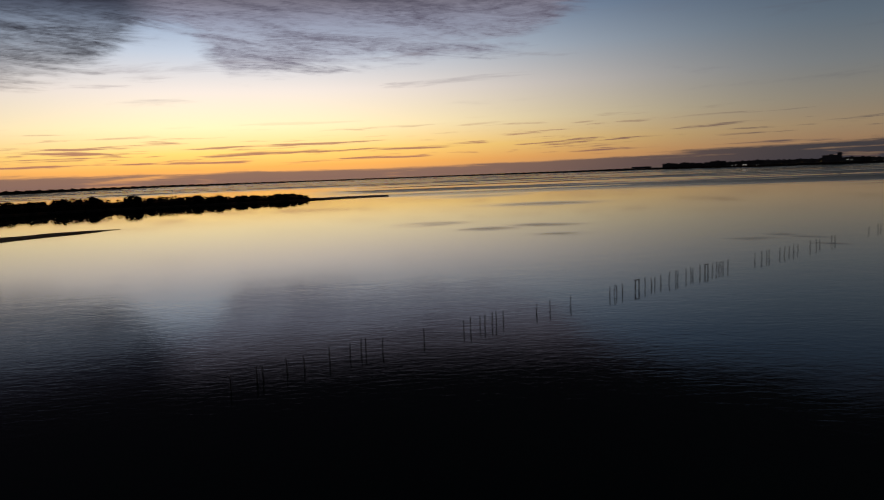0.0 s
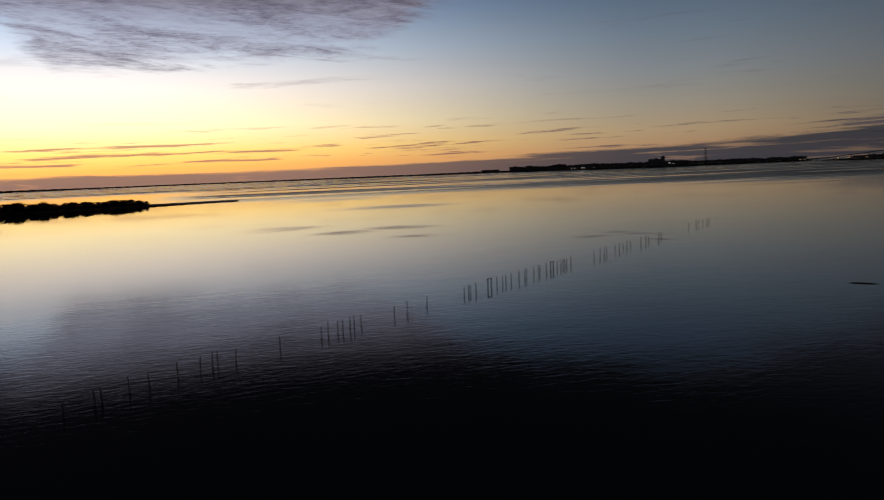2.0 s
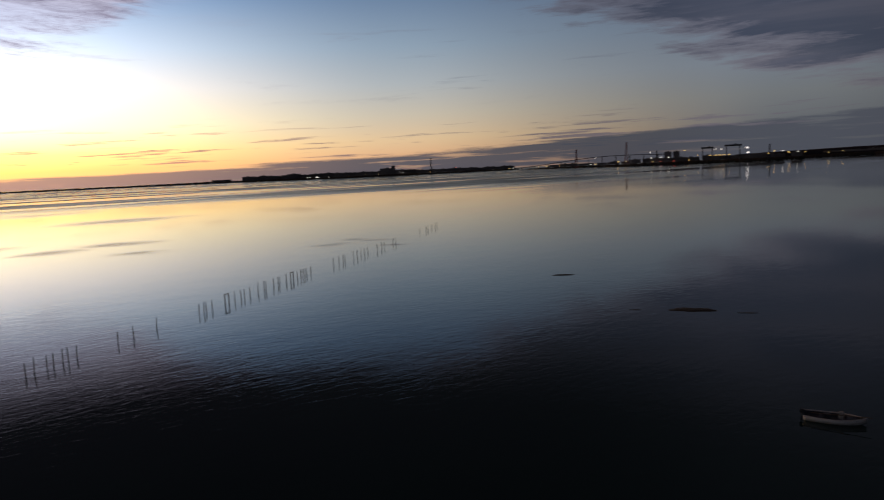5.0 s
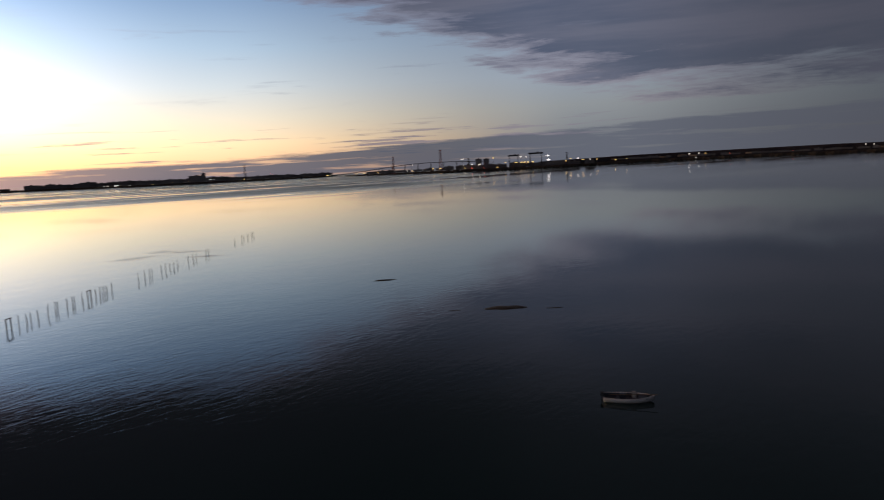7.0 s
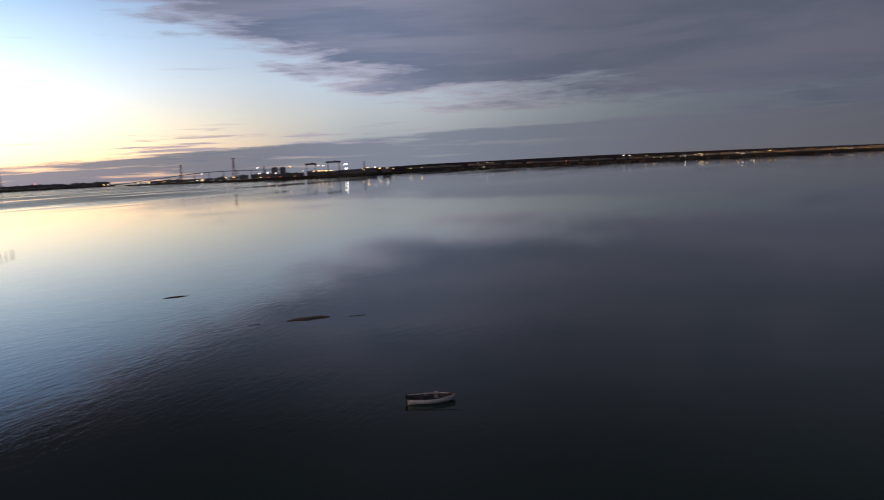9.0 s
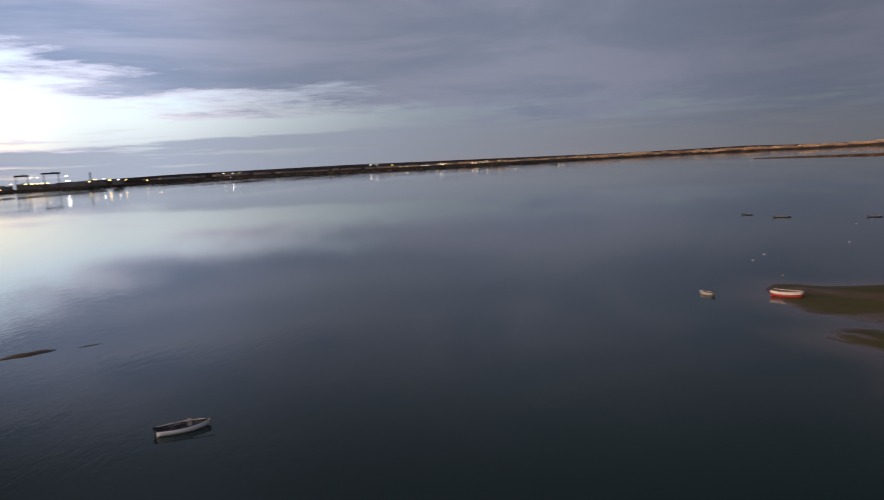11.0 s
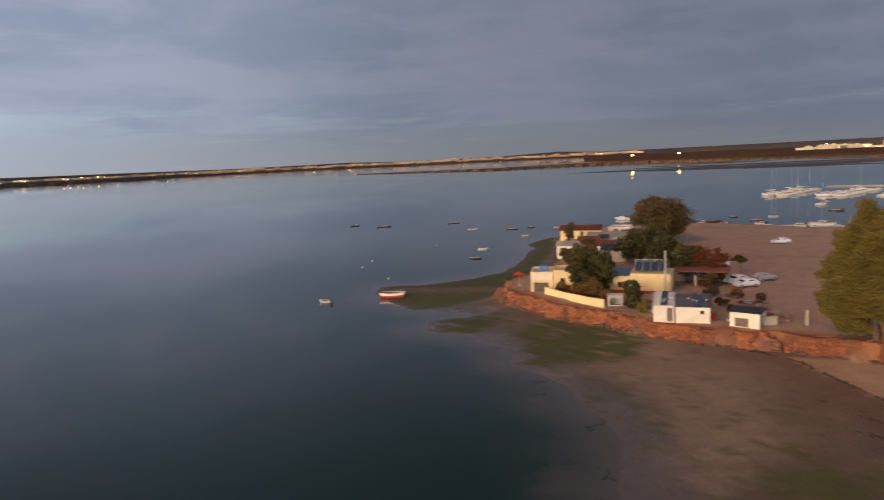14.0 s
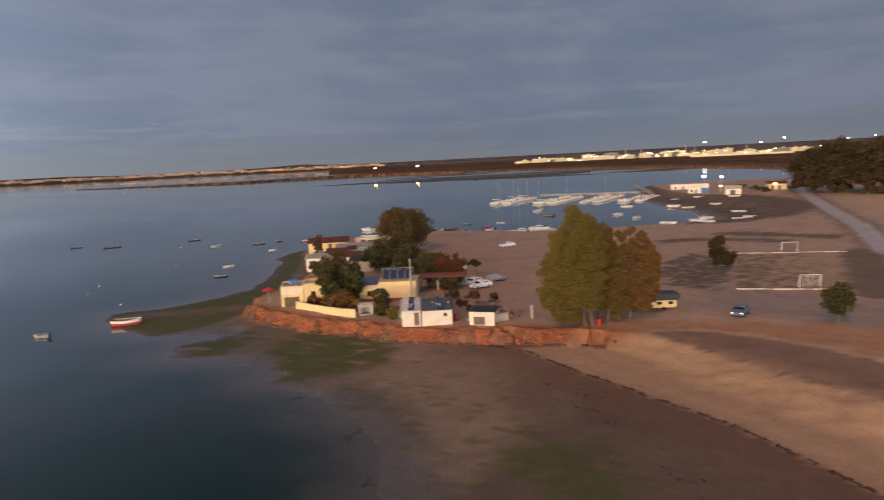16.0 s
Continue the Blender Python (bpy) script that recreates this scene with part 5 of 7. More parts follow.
def marina():
    rng = random.Random(9)
    gname = "boats in the marina"
    kinds = [cabin_boat("motor_boat", 5.4, 2.0, 0.75, "white motor boat berthed at a pontoon", gname), cabin_boat("motor_boat", 6.6, 2.3, 0.9, "white cabin cruiser berthed at a pontoon", gname),
             cabin_boat("sailing_boat", 7.6, 2.4, 0.9, "white sailing boat with furled sail at a pontoon", gname, mast=11.5), cabin_boat("motor_boat", 4.0, 1.6, 0.6, "small white motor boat berthed at a pontoon", gname)]
    used = set()

    def put(k, m):
        if k in used:
            copy_thing(kinds[k], m)
        else:
            used.add(k)
            kinds[k].matrix_world = m
    for (ax, ay), (bx_, by_), n, sail in (((205, -300), (214.5, -346), 10, 0.16), ((180, -305.5), (189.5, -358), 12, 0.04), ((158.7, -314), (168, -366), 12, 0.02), ((139.5, -319), (146.5, -366), 11, 0.0)):
        d = Vector((bx_ - ax, by_ - ay))
        L = d.length
        d.normalize()
        nrm, ang = Vector((-d.y, d.x)), math.degrees(math.atan2(d.y, d.x))
        t = thing("pontoon", "floating grey pontoon with moored boats either side", "pontoon", "marina pontoons")
        t.matrix_world = pose(ax, ay, 0, 0, 0, ang)
        for i in range(8):
            part("deck_section", bx(bmesh.new(), L * i / 8 + 0.1, L * (i + 1) / 8 - 0.1, -1.0, 1.0, 0.05, 0.5), CONCRETE, t)
        for i in range(4):
            part("pile", tube(bmesh.new(), (L * (i + 0.5) / 4, 1.15, -1), (L * (i + 0.5) / 4, 1.15, 2.4), 0.17), STEEL_DARK, t)
        for i in range(n):
            for s in (-1, 1):
                if rng.random() < 0.08:
                    continue
                c = Vector((ax, ay)) + d * (L * (i + 0.5) / n) + nrm * s * 3.5
                k = 2 if rng.random() < sail else rng.choice((0, 0, 1, 3))
                put(k, pose(c.x, c.y, 0, 0, 0, ang + 90 * s + (180 if rng.random() < 0.3 else 0) + rng.uniform(-3, 3)))
    t = thing("breakwater_walk", "long pale floating walkway behind the marina", "walkway", "")
    t.matrix_world = pose(221.8, -372.4, 0, 0, 0, math.degrees(math.atan2(-23.2, -52.8)))
    for i in range(8):
        part("deck_section", bx(bmesh.new(), 9 * i + 0.1, 9 * i + 8.9, -1.4, 1.4, 0.05, 0.6), CONCRETE, t)
    # afloat and on the cove's flats
    for x, y, r in ((115.8, -254, 40), (103, -242.4, 70)):
        put(3, pose(x, y, 0, 0, 0, r))
    kinds.append(open_boat("open_boat", 5.2, 1.7, 0.5, PVC, PVC, GREYWALL, "white open boat lying on the dark flats", "boats on the flats", motor=False))
    kinds.append(open_boat("open_boat", 4.8, 1.7, 0.6, HULL_WOOD, WOOD, WOOD, "dark wooden boat drawn up on the shore", "boats on the flats", motor=False))
    kinds.append(open_boat("open_boat", 4.4, 1.6, 0.55, BLUE, PVC, GREYWALL, "blue open boat drawn up on the shore", "boats on the flats", motor=False))
    for x, y in ((106.2, -289.6), (98.3, -285.1), (91.3, -299.4), (73.1, -266.9), (77.6, -244.4), (75.8, -217.3), (75.6, -227.1), (67.2, -224.5), (65.3, -239.6), (60.9, -237.1), (60.4, -227.3), (66.8, -210.6), (70, -211.5), (75.8, -202.5), (107.1, -325), (89.9, -322)):
        put(4, pose(x, y, max(zat(x, y), 0) + 0.12, rng.uniform(-9, 9), 0, math.degrees(math.atan2(-x, y)) + rng.choice((0, 180)) + rng.uniform(-28, 28)))
    for x, y, k in ((159, -264.2, 3), (142, -245.6, 5), (128.7, -292.4, 4), (120.6, -331.1, 3), (108.8, -297.5, 4)):
        put(k, pose(x, y, 0, 0, 0, math.degrees(math.atan2(-x, y)) + rng.uniform(-20, 20)))
    for i in range(48):
        u = (i + rng.random()) / 48
        x, y = 149 - 46 * u, -165 - 12 * min(1, 1.6 * u) - rng.uniform(-1.5, 3.5)
        put(rng.choice((0, 1, 1, 3, 4, 4, 5, 5, 6)), pose(x, y, max(zat(x, y), 0.05) + 0.2, rng.uniform(-8, 8), 0, rng.uniform(110, 230)))
    put(0, pose(182, -179, 0, 0, 0, 30))


marina()


# ---- houses ----
def pierced_wall(bm, L, h, th, holes, m, foot=0.0):
    """A wall along x as one skin, with real openings (x0, x1, z0, z1)."""
    xs = sorted({0, L, *[v for o in holes for v in o[:2]]})
    zs = sorted({-foot, 0, h, *[v for o in holes for v in o[2:]]})
    solid = {(i, k) for i in range(len(xs) - 1) for k in range(len(zs) - 1)
             if not any(o[0] < (xs[i] + xs[i + 1]) / 2 < o[1] and o[2] < (zs[k] + zs[k + 1]) / 2 < o[3] for o in holes)}
    at = {}

    def v(i, k, y):
        if (i, k, y) not in at:
            at[i, k, y] = bm.verts.new(m @ Vector((xs[i], y * th, zs[k])))
        return at[i, k, y]
    for i, k in solid:
        bm.faces.new((v(i, k, 0), v(i + 1, k, 0), v(i + 1, k + 1, 0), v(i, k + 1, 0)))
        bm.faces.new((v(i, k, 1), v(i, k + 1, 1), v(i + 1, k + 1, 1), v(i + 1, k, 1)))
        for (di, dk), (p, q) in (((-1, 0), ((i, k), (i, k + 1))), ((1, 0), ((i + 1, k + 1), (i + 1, k))), ((0, -1), ((i + 1, k), (i, k))), ((0, 1), ((i, k + 1), (i + 1, k + 1)))):
            if (i + di, k + dk) not in solid:
                bm.faces.new((v(*p, 0), v(*q, 0), v(*q, 1), v(*p, 1)))


def house(name, label, L, dep, h, wall, roof, openings=(), side=(), flat=True, parapet=0.35, pitch=0.0, base=None, category="house", foot=0.8):
    """Local x runs along the front, -y faces out; walls of 0.2 m, openings with frames, panes or doors set in them."""
    t = thing(name, label, category)
    th = 0.2
    runs = (("front", L, openings, Matrix.Identity(4)), ("side_wall", dep, side, pose(L, 0, 0, 0, 0, 90)), ("back", L, (), pose(L, dep, 0, 0, 0, 180)), ("side_wall", dep, (), pose(0, dep, 0, 0, 0, -90)))
    for nm, ln, ops, m in runs:
        bm = bmesh.new()
        ln2 = ln if nm in ("front", "back") else ln - 0.4
        m2 = m if nm in ("front", "back") else m @ Matrix.Translation((0.2, 0, 0))
        pierced_wall(bm, ln2, h, th, [o[:4] for o in ops], m2, foot)
        part("wall", bm, wall, t)
        for o in ops:
            x0, x1, z0, z1, kind = o
            if kind == "door":
                part("door", bx(bmesh.new(), x0, x1, 0.08, 0.14, z0, z1, m=m2), WOOD, t)
            elif kind == "shutter":
                part("shutter_door", bx(bmesh.new(), x0, x1, 0.06, 0.12, z0, z1, m=m2), WOOD, t, "brown wooden shutter")
            elif kind == "window":
                w = part("window", bx(bmesh.new(), x0, x1, 0.1, 0.13, z0, z1, m=m2), GLASS, t)
                bm = bmesh.new()
                for q in ((x0, x1, z0, z0 + 0.07), (x0, x1, z1 - 0.07, z1), (x0, x0 + 0.07, z0, z1), (x1 - 0.07, x1, z0, z1), ((x0 + x1) / 2 - 0.03, (x0 + x1) / 2 + 0.03, z0, z1)):
                    bx(bm, q[0], q[1], 0.06, 0.14, q[2], q[3], m=m2)
                part("frame", bm, WOOD, w)
                part("sill", bx(bmesh.new(), x0 - 0.06, x1 + 0.06, -0.07, 0.1, z0 - 0.08, z0 - 0.005, m=m2), wall, w)
    if base:
        part("plinth", bx(bmesh.new(), 0, L, -0.03, -0.004, -0.6, 0.5), base, t, "dark red painted plinth")
    if flat:
        bm = bx(bmesh.new(), 0.21, L - 0.21, 0.21, dep - 0.21, h - 0.25, h - 0.05)
        part("roof", bm, roof, t)
        if parapet:
            bm = bmesh.new()
            for q in ((-0.03, L + 0.03, -0.03, 0.23), (-0.03, L + 0.03, dep - 0.23, dep + 0.03), (-0.03, 0.23, 0.23, dep - 0.23), (L - 0.23, L + 0.03, 0.23, dep - 0.23)):
                bx(bm, *q, h + 0.002, h + parapet)
            part("parapet", bm, wall, t)
    elif pitch:
        bm = bmesh.new()
        if pitch > 0:  # ridge along x
            for s in (0, 1):
                y0, y1 = (-0.35, dep / 2) if s == 0 else (dep + 0.35, dep / 2)
                a, b, c, d = (bm.verts.new(v) for v in ((-0.3, y0, h - 0.1), (L + 0.3, y0, h - 0.1), (L + 0.3, y1, h + pitch), (-0.3, y1, h + pitch)))
                bm.faces.new((a, b, c, d))
            bmesh.ops.solidify(bm, geom=bm.faces[:], thickness=0.14)
            part("roof", bm, roof, t)
            bm = bmesh.new()
            for xx in (0.0, L - 0.2):
                v = [bm.verts.new(p) for p in ((xx, 0, h), (xx, dep, h), (xx, dep / 2, h + pitch - 0.15), (xx + 0.2, 0, h), (xx + 0.2, dep, h), (xx + 0.2, dep / 2, h + pitch - 0.15))]
                bm.faces.new(v[:3])
                bm.faces.new(v[:2:-1])
                for i in range(3):
                    bm.faces.new((v[i], v[3 + i], v[3 + (i + 1) % 3], v[(i + 1) % 3]))
            part("gable", bm, wall, t)
        else:  # lean-to, falling to the front
            bm.faces.new([bm.verts.new(v) for v in ((-0.25, -0.35, h + 0.06), (L + 0.25, -0.35, h + 0.06), (L + 0.25, dep + 0.2, h + 0.06 - pitch), (-0.25, dep + 0.2, h + 0.06 - pitch))])
            bmesh.ops.solidify(bm, geom=bm.faces[:], thickness=0.08)
            part("roof", bm, roof, t)
            bm = bmesh.new()
            for xx in (0.0, L - 0.2):
                v = [bm.verts.new(p) for p in ((xx, 0.2, h), (xx, dep, h), (xx, dep, h - pitch * 0.92), (xx + 0.2, 0.2, h), (xx + 0.2, dep, h), (xx + 0.2, dep, h - pitch * 0.92))]
                bm.faces.new(v[:3])
                bm.faces.new(v[:2:-1])
                for i in range(3):
                    bm.faces.new((v[i], v[3 + i], v[3 + (i + 1) % 3], v[(i + 1) % 3]))
            part("gable", bm, wall, t)
    return t


Z0 = 2.5
tip = place(house("seaside_house", "cream seaside house with a roof terrace at the point", 3.6, 5.5, 3.0, CREAM, ROOF_GREY, [(0.5, 2.9, 0.0, 1.55, "shutter")], [(1.4, 2.4, 1.0, 2.2, "window")]), 88.9, -66.6, Z0, -133)
part("white_fascia", bx(bmesh.new(), 0.1, 3.5, -0.06, -0.01, 2.1, 3.0), WHITE, tip, "white painted band under the roof")
bm = bmesh.new()
for k in range(5):
    tube(bm, (0.3 + k * 0.75, 0.12, 3.35), (0.3 + k * 0.75, 0.12, 4.1), 0.03, n=6)
tube(bm, (0.2, 0.12, 4.1), (3.4, 0.12, 4.1), 0.03, n=6)
part("terrace_rail", bm, METAL, tip)
part("water_tank", bx(bmesh.new(), 1.2, 2.6, 3.0, 4.2, 2.96, 3.9, bevel=0.1), BLUE, tip, "blue-grey tank on the terrace")
place(house("seaside_house", "cream annex with a window beside the point house", 3.0, 5.0, 3.3, CREAM, ROOF_GREY, [(1.1, 1.9, 1.3, 2.3, "window")]), 86.2, -69.2, Z0, -133)


def parasol(x, y, z, r, label):
    t = thing("parasol", label, "parasol")
    t.matrix_world = pose(x, y, z)
    part("pole", tube(bmesh.new(), (0, 0, 0), (0, 0, 2.3), 0.03, n=6), METAL, t)
    bm = bmesh.new()
    bmesh.ops.create_cone(bm, segments=8, radius1=r, radius2=0.04, depth=0.5, matrix=Matrix.Translation((0, 0, 2.25)))
    part("canopy", bm, RED, t)
    part("foot", tube(bmesh.new(), (0, 0, 0), (0, 0, 0.1), 0.25, n=10), CONCRETE, t)


parasol(92.0, -66.5, Z0 + 0.6, 1.15, "open red parasol at the point house")

yellow = place(house("yellow_house", "pale yellow house with solar panels on its flat roof", 10.0, 8.0, 2.5, CREAM, ROOF_GREY, [(1.9, 2.6, 0.9, 1.8, "window")], base=TILE, parapet=0.25), 80.2, -75.0, Z0, -142.4)
part("roof_room", bx(bmesh.new(), 3.9, 10.0, 0.02, 6, 2.76, 3.2), CREAM, yellow)
for k in range(4):
    p = part("solar_panel", bx(bmesh.new(), 4.4 + k * 1.25, 5.55 + k * 1.25, 0, 2.0, 0, 0.05, m=pose(0, 1.2, 3.5, 35, 0, 0)), SOLAR, yellow, "dark blue solar panel")
    bm = bmesh.new()
    for e in (4.42, 5.53):
        bx(bm, e + k * 1.25 - 0.02, e + k * 1.25 + 0.02, 0, 2.0, 0.05, 0.08, m=pose(0, 1.2, 3.5, 35, 0, 0))
    part("panel_frame", bm, METAL, p)
bm = bmesh.new()
for k in range(6):
    tube(bm, (4.2 + k * 1.05, 3.6, 3.2), (4.2 + k * 1.05, 3.6, 4.9), 0.045, n=6)
for zz in (4.2, 4.55, 4.9):
    tube(bm, (4.2, 3.6, zz), (9.45, 3.6, zz), 0.045, n=6)
part("roof_frame", bm, METAL, yellow, "steel rack over the solar panels")
part("roof_sheet", bx(bmesh.new(), 0.4, 3.6, 0.6, 6, 2.7, 2.8, m=pose(0, 0, 0, 4, 0, 0)), SOLAR, yellow)

white_hut = place(house("white_hut", "white lean-to hut with a dark sheet roof", 4.2, 5.0, 2.0, WHITE, ROOF_DARK, [(3.0, 3.5, 1.1, 1.6, "window")], [(0.8, 2.0, 0.0, 1.8, "door")], flat=False, pitch=-0.45), 59.9, -68.1, Z0 + 0.1, -139)
grey_hut = place(house("grey_hut", "whitewashed hut end with a pale sheet roof", 2.6, 5.5, 2.1, WHITE, ROOF_GREY, [(1.7, 2.4, 0.0, 1.8, "door")], flat=False, pitch=-0.5), 62.1, -66.4, Z0 + 0.1, -139)


def sheet_roof(t, L, dep, h, rise, mats, seed):
    """Loose sheets laid over a lean-to roof, each a little askew."""
    rng = random.Random(seed)
    n = len(mats)
    for i, m in enumerate(mats):
        for j in range(2):
            y0, y1 = (-0.45, dep * 0.52) if j == 0 else (dep * 0.48, dep + 0.25)
            a = math.degrees(math.atan2(rise, dep))
            part("roof_sheet", bx(bmesh.new(), L * i / n + 0.02, L * (i + 1) / n + 0.05, 0, (y1 - y0) * rng.uniform(0.88, 1.0), 0, 0.03,
                 m=pose(0, y0, h + 0.17 + y0 / dep * rise + rng.uniform(0, 0.05) + 0.03 * j, a + rng.uniform(-1.2, 1.2), rng.uniform(-2, 2), rng.uniform(-1.5, 1.5))), m, t)
    for k in range(4):
        x, y = rng.uniform(0.3, L - 0.3), rng.uniform(0.6, dep - 0.6)
        part("roof_weight", bx(bmesh.new(), x - 0.14, x + 0.14, y - 0.1, y + 0.1, h + 0.26 + y / dep * rise, h + 0.42 + y / dep * rise, bevel=0.03), CONCRETE, t, "concrete block holding the sheets down")


sheet_roof(white_hut, 4.2, 5.0, 2.0, 0.45, (ROOF_DARK, ROOF_DARK, SOLAR, ROOF_DARK), 3)
sheet_roof(grey_hut, 2.6, 5.5, 2.1, 0.5, (WHITE, SOLAR, ROOF_GREY), 4)
place(house("small_white_shed", "small whitewashed shed with an open side", 3.5, 3.0, 1.9, WHITE, ROOF_DARK, [(0.6, 2.2, 0.1, 1.2, "shutter")], [(0.5, 2.2, 0.0, 1.6, "open")], flat=False, pitch=-0.12, category="shed"), 54.4, -71.6, Z0, -158)
place(house("tiled_house", "white house with a brown tile roof by the water", 10.5, 6.5, 2.4, CREAM, TILE, [(2.4, 3.3, 0.9, 1.9, "window"), (5.2, 6.1, 0.0, 2.0, "door"), (7.0, 8.0, 0.9, 1.9, "window")], flat=False, pitch=1.1), 139.4, -114.6, Z0, -135)
place(house("long_white_shed", "long white shed with a pale flat roof", 12.0, 6.0, 2.4, WHITE, WHITE, [(1.5, 3.0, 0.0, 2.1, "door"), (5.0, 6.2, 0.9, 1.9, "window"), (8.0, 9.4, 0.9, 1.9, "window")], parapet=0.2), 134.2, -126.6, Z0, -150)
place(house("white_cottage", "small white cottage with a tile roof", 4.0, 4.5, 1.9, WHITE, WHITE, [(0.6, 1.4, 0.0, 1.7, "door"), (2.4, 3.2, 0.8, 1.5, "window")], flat=False, pitch=0.8), 119.8, -97.4, Z0, -140)
place(house("pink_cottage", "small rose-washed cottage with a low roof", 5.4, 5.0, 2.4, WHITE, TILE, [(1.0, 1.9, 0.0, 2.0, "door"), (3.2, 4.2, 0.9, 1.8, "window")], flat=False, pitch=0.9), 112.0, -99.5, Z0, -150)
place(house("grey_shed", "grey shed with a sheet roof among trees", 6.0, 5.0, 2.6, GREYWALL, ROOF_GREY, [(1.0, 2.6, 0.0, 2.1, "door")], flat=False, pitch=-0.7, category="shed"), 118.0, -112.0, Z0, -140)
place(house("grey_shed", "low shed with a dark roof among trees", 5.0, 5.0, 2.4, GREYWALL, ROOF_DARK, [(1.0, 2.0, 0.0, 2.0, "door")], flat=False, pitch=-0.6, category="shed"), 104.0, -96.0, Z0, -140)


def bar_terrace():
    t = thing("bar_terrace", "open terrace bar with a dark red roof", "pavilion")
    t.matrix_world = pose(76.5, -86.5, Z0, 0, 0, -143)
    for i in range(4):
        for y in (0, 5):
            part("post", tube(bmesh.new(), (0.3 + i * 2.6, y, 0), (0.3 + i * 2.6, y, 2.5), 0.07), WOOD, t)
    part("roof", bx(bmesh.new(), -0.2, 8.6, -0.4, 5.5, 2.5, 2.62), TILE, t)
    part("back_wall", bx(bmesh.new(), 0, 8.4, 5.2, 5.4, 0, 2.49), GREYWALL, t)
    part("counter", bx(bmesh.new(), 1.5, 6.5, 3.4, 4.0, 0, 1.1), WOOD, t)


bar_terrace()


def masonry(name, pts, h, th, mat, label, category="wall"):
    """A low wall in straight runs, with a coping."""
    t = thing(name, label, category)
    for (ax, ay), (bx_, by_) in zip(pts, pts[1:]):
        L, ang = math.hypot(bx_ - ax, by_ - ay), math.degrees(math.atan2(by_ - ay, bx_ - ax))
        m = pose(ax, ay, Z0 - 0.3, 0, 0, ang)
        part("wall_run", bx(bmesh.new(), 0.005, L - 0.005, -th / 2, th / 2, -0.6, h + 0.3, m=m), mat, t)
        part("coping", bx(bmesh.new(), 0.005, L - 0.005, -th / 2 - 0.05, th / 2 + 0.05, h + 0.304, h + 0.38, m=m), mat, t)
    return t


masonry("garden_wall", [(86.0, -67.3), (82.0, -66.9), (78.3, -66.9), (75.2, -67.1), (72.6, -67.6)], 1.05, 0.22, CREAM, "cream garden wall running along the cliff edge")
masonry("garden_wall", [(52.2, -74.6), (51.2, -76.4)], 1.1, 0.2, GREYWALL, "short grey yard wall behind the shed")
masonry("yard_wall", [(71.0, -70.8), (66.0, -70.2), (63.2, -69.0)], 0.9, 0.2, GREYWALL, "broken grey yard wall between the houses")
place(house("garden_kiosk", "low garden kiosk with a white slab roof", 2.2, 1.8, 1.4, GREYWALL, WHITE, [(0.4, 1.8, 0.1, 1.2, "open")], parapet=0.15, category="kiosk"), 73.0, -68.6, Z0, -138)


place(house("back_cottage", "low white cottage with a pale sheet roof", 4.2, 4.0, 1.8, WHITE, WHITE, [(0.6, 1.4, 0.0, 1.7, "door")], flat=False, pitch=-0.5), 114.6, -107.6, Z0, -150)
place(house("back_cottage", "low rose cottage with a grey sheet roof", 5.0, 4.0, 2.0, CREAM, ROOF_GREY, [(0.8, 1.6, 0.0, 1.7, "door"), (2.6, 3.4, 0.9, 1.6, "window")], flat=False, pitch=-0.6), 126.5, -112.5, Z0, -140)
place(house("back_cottage", "low pink-white cottage with a sheet roof", 6.0, 4.0, 2.2, WHITE, ROOF_GREY, [(1.8, 2.6, 0.0, 1.7, "door"), (4.0, 4.8, 0.9, 1.6, "window")], flat=False, pitch=-0.5), 124.0, -122.0, Z0, -148)
place(house("lean_to_shed", "rusty lean-to with a dark sheet roof", 3.6, 3.0, 1.8, GREYWALL, TILE, [(0.6, 2.0, 0.0, 1.6, "shutter")], flat=False, pitch=-0.4, category="shed"), 107.0, -103.5, Z0, -145)


for x, y, wall, roof, L, h, pitch, rz, lab in ((117.4, -95.7, WHITE, ROOF_GREY, 4.6, 2.2, -0.5, -151, "low whitewashed cottage crowded among the others"),
                                              (120.8, -104.5, WHITE, TILE, 5.0, 2.3, 0.8, -144, "whitewashed cottage with a worn tile roof"),
                                              (121.8, -111.8, GREYWALL, ROOF_DARK, 4.4, 2.0, -0.4, -137, "grey hut with a dark sheet roof among cottages"),
                                              (121.6, -118.7, CREAM, TILE, 5.6, 2.4, 0.9, -151, "cream cottage with a brown tile roof"),
                                              (109.4, -102.2, GREYWALL, TILE, 4.0, 1.9, -0.4, -144, "rough grey hut with a rusty roof"),
                                              (119.9, -121.5, WHITE, WHITE, 6.0, 2.2, -0.3, -137, "long pale cottage with a white sheet roof")):
    place(house("back_cottage", lab, L, 3.6, h, wall, roof, [(0.5, 1.3, 0.0, 1.7, "door"), (2.2, 3.0, 0.8, 1.6, "window")], flat=False, pitch=pitch), x, y, Z0, rz)


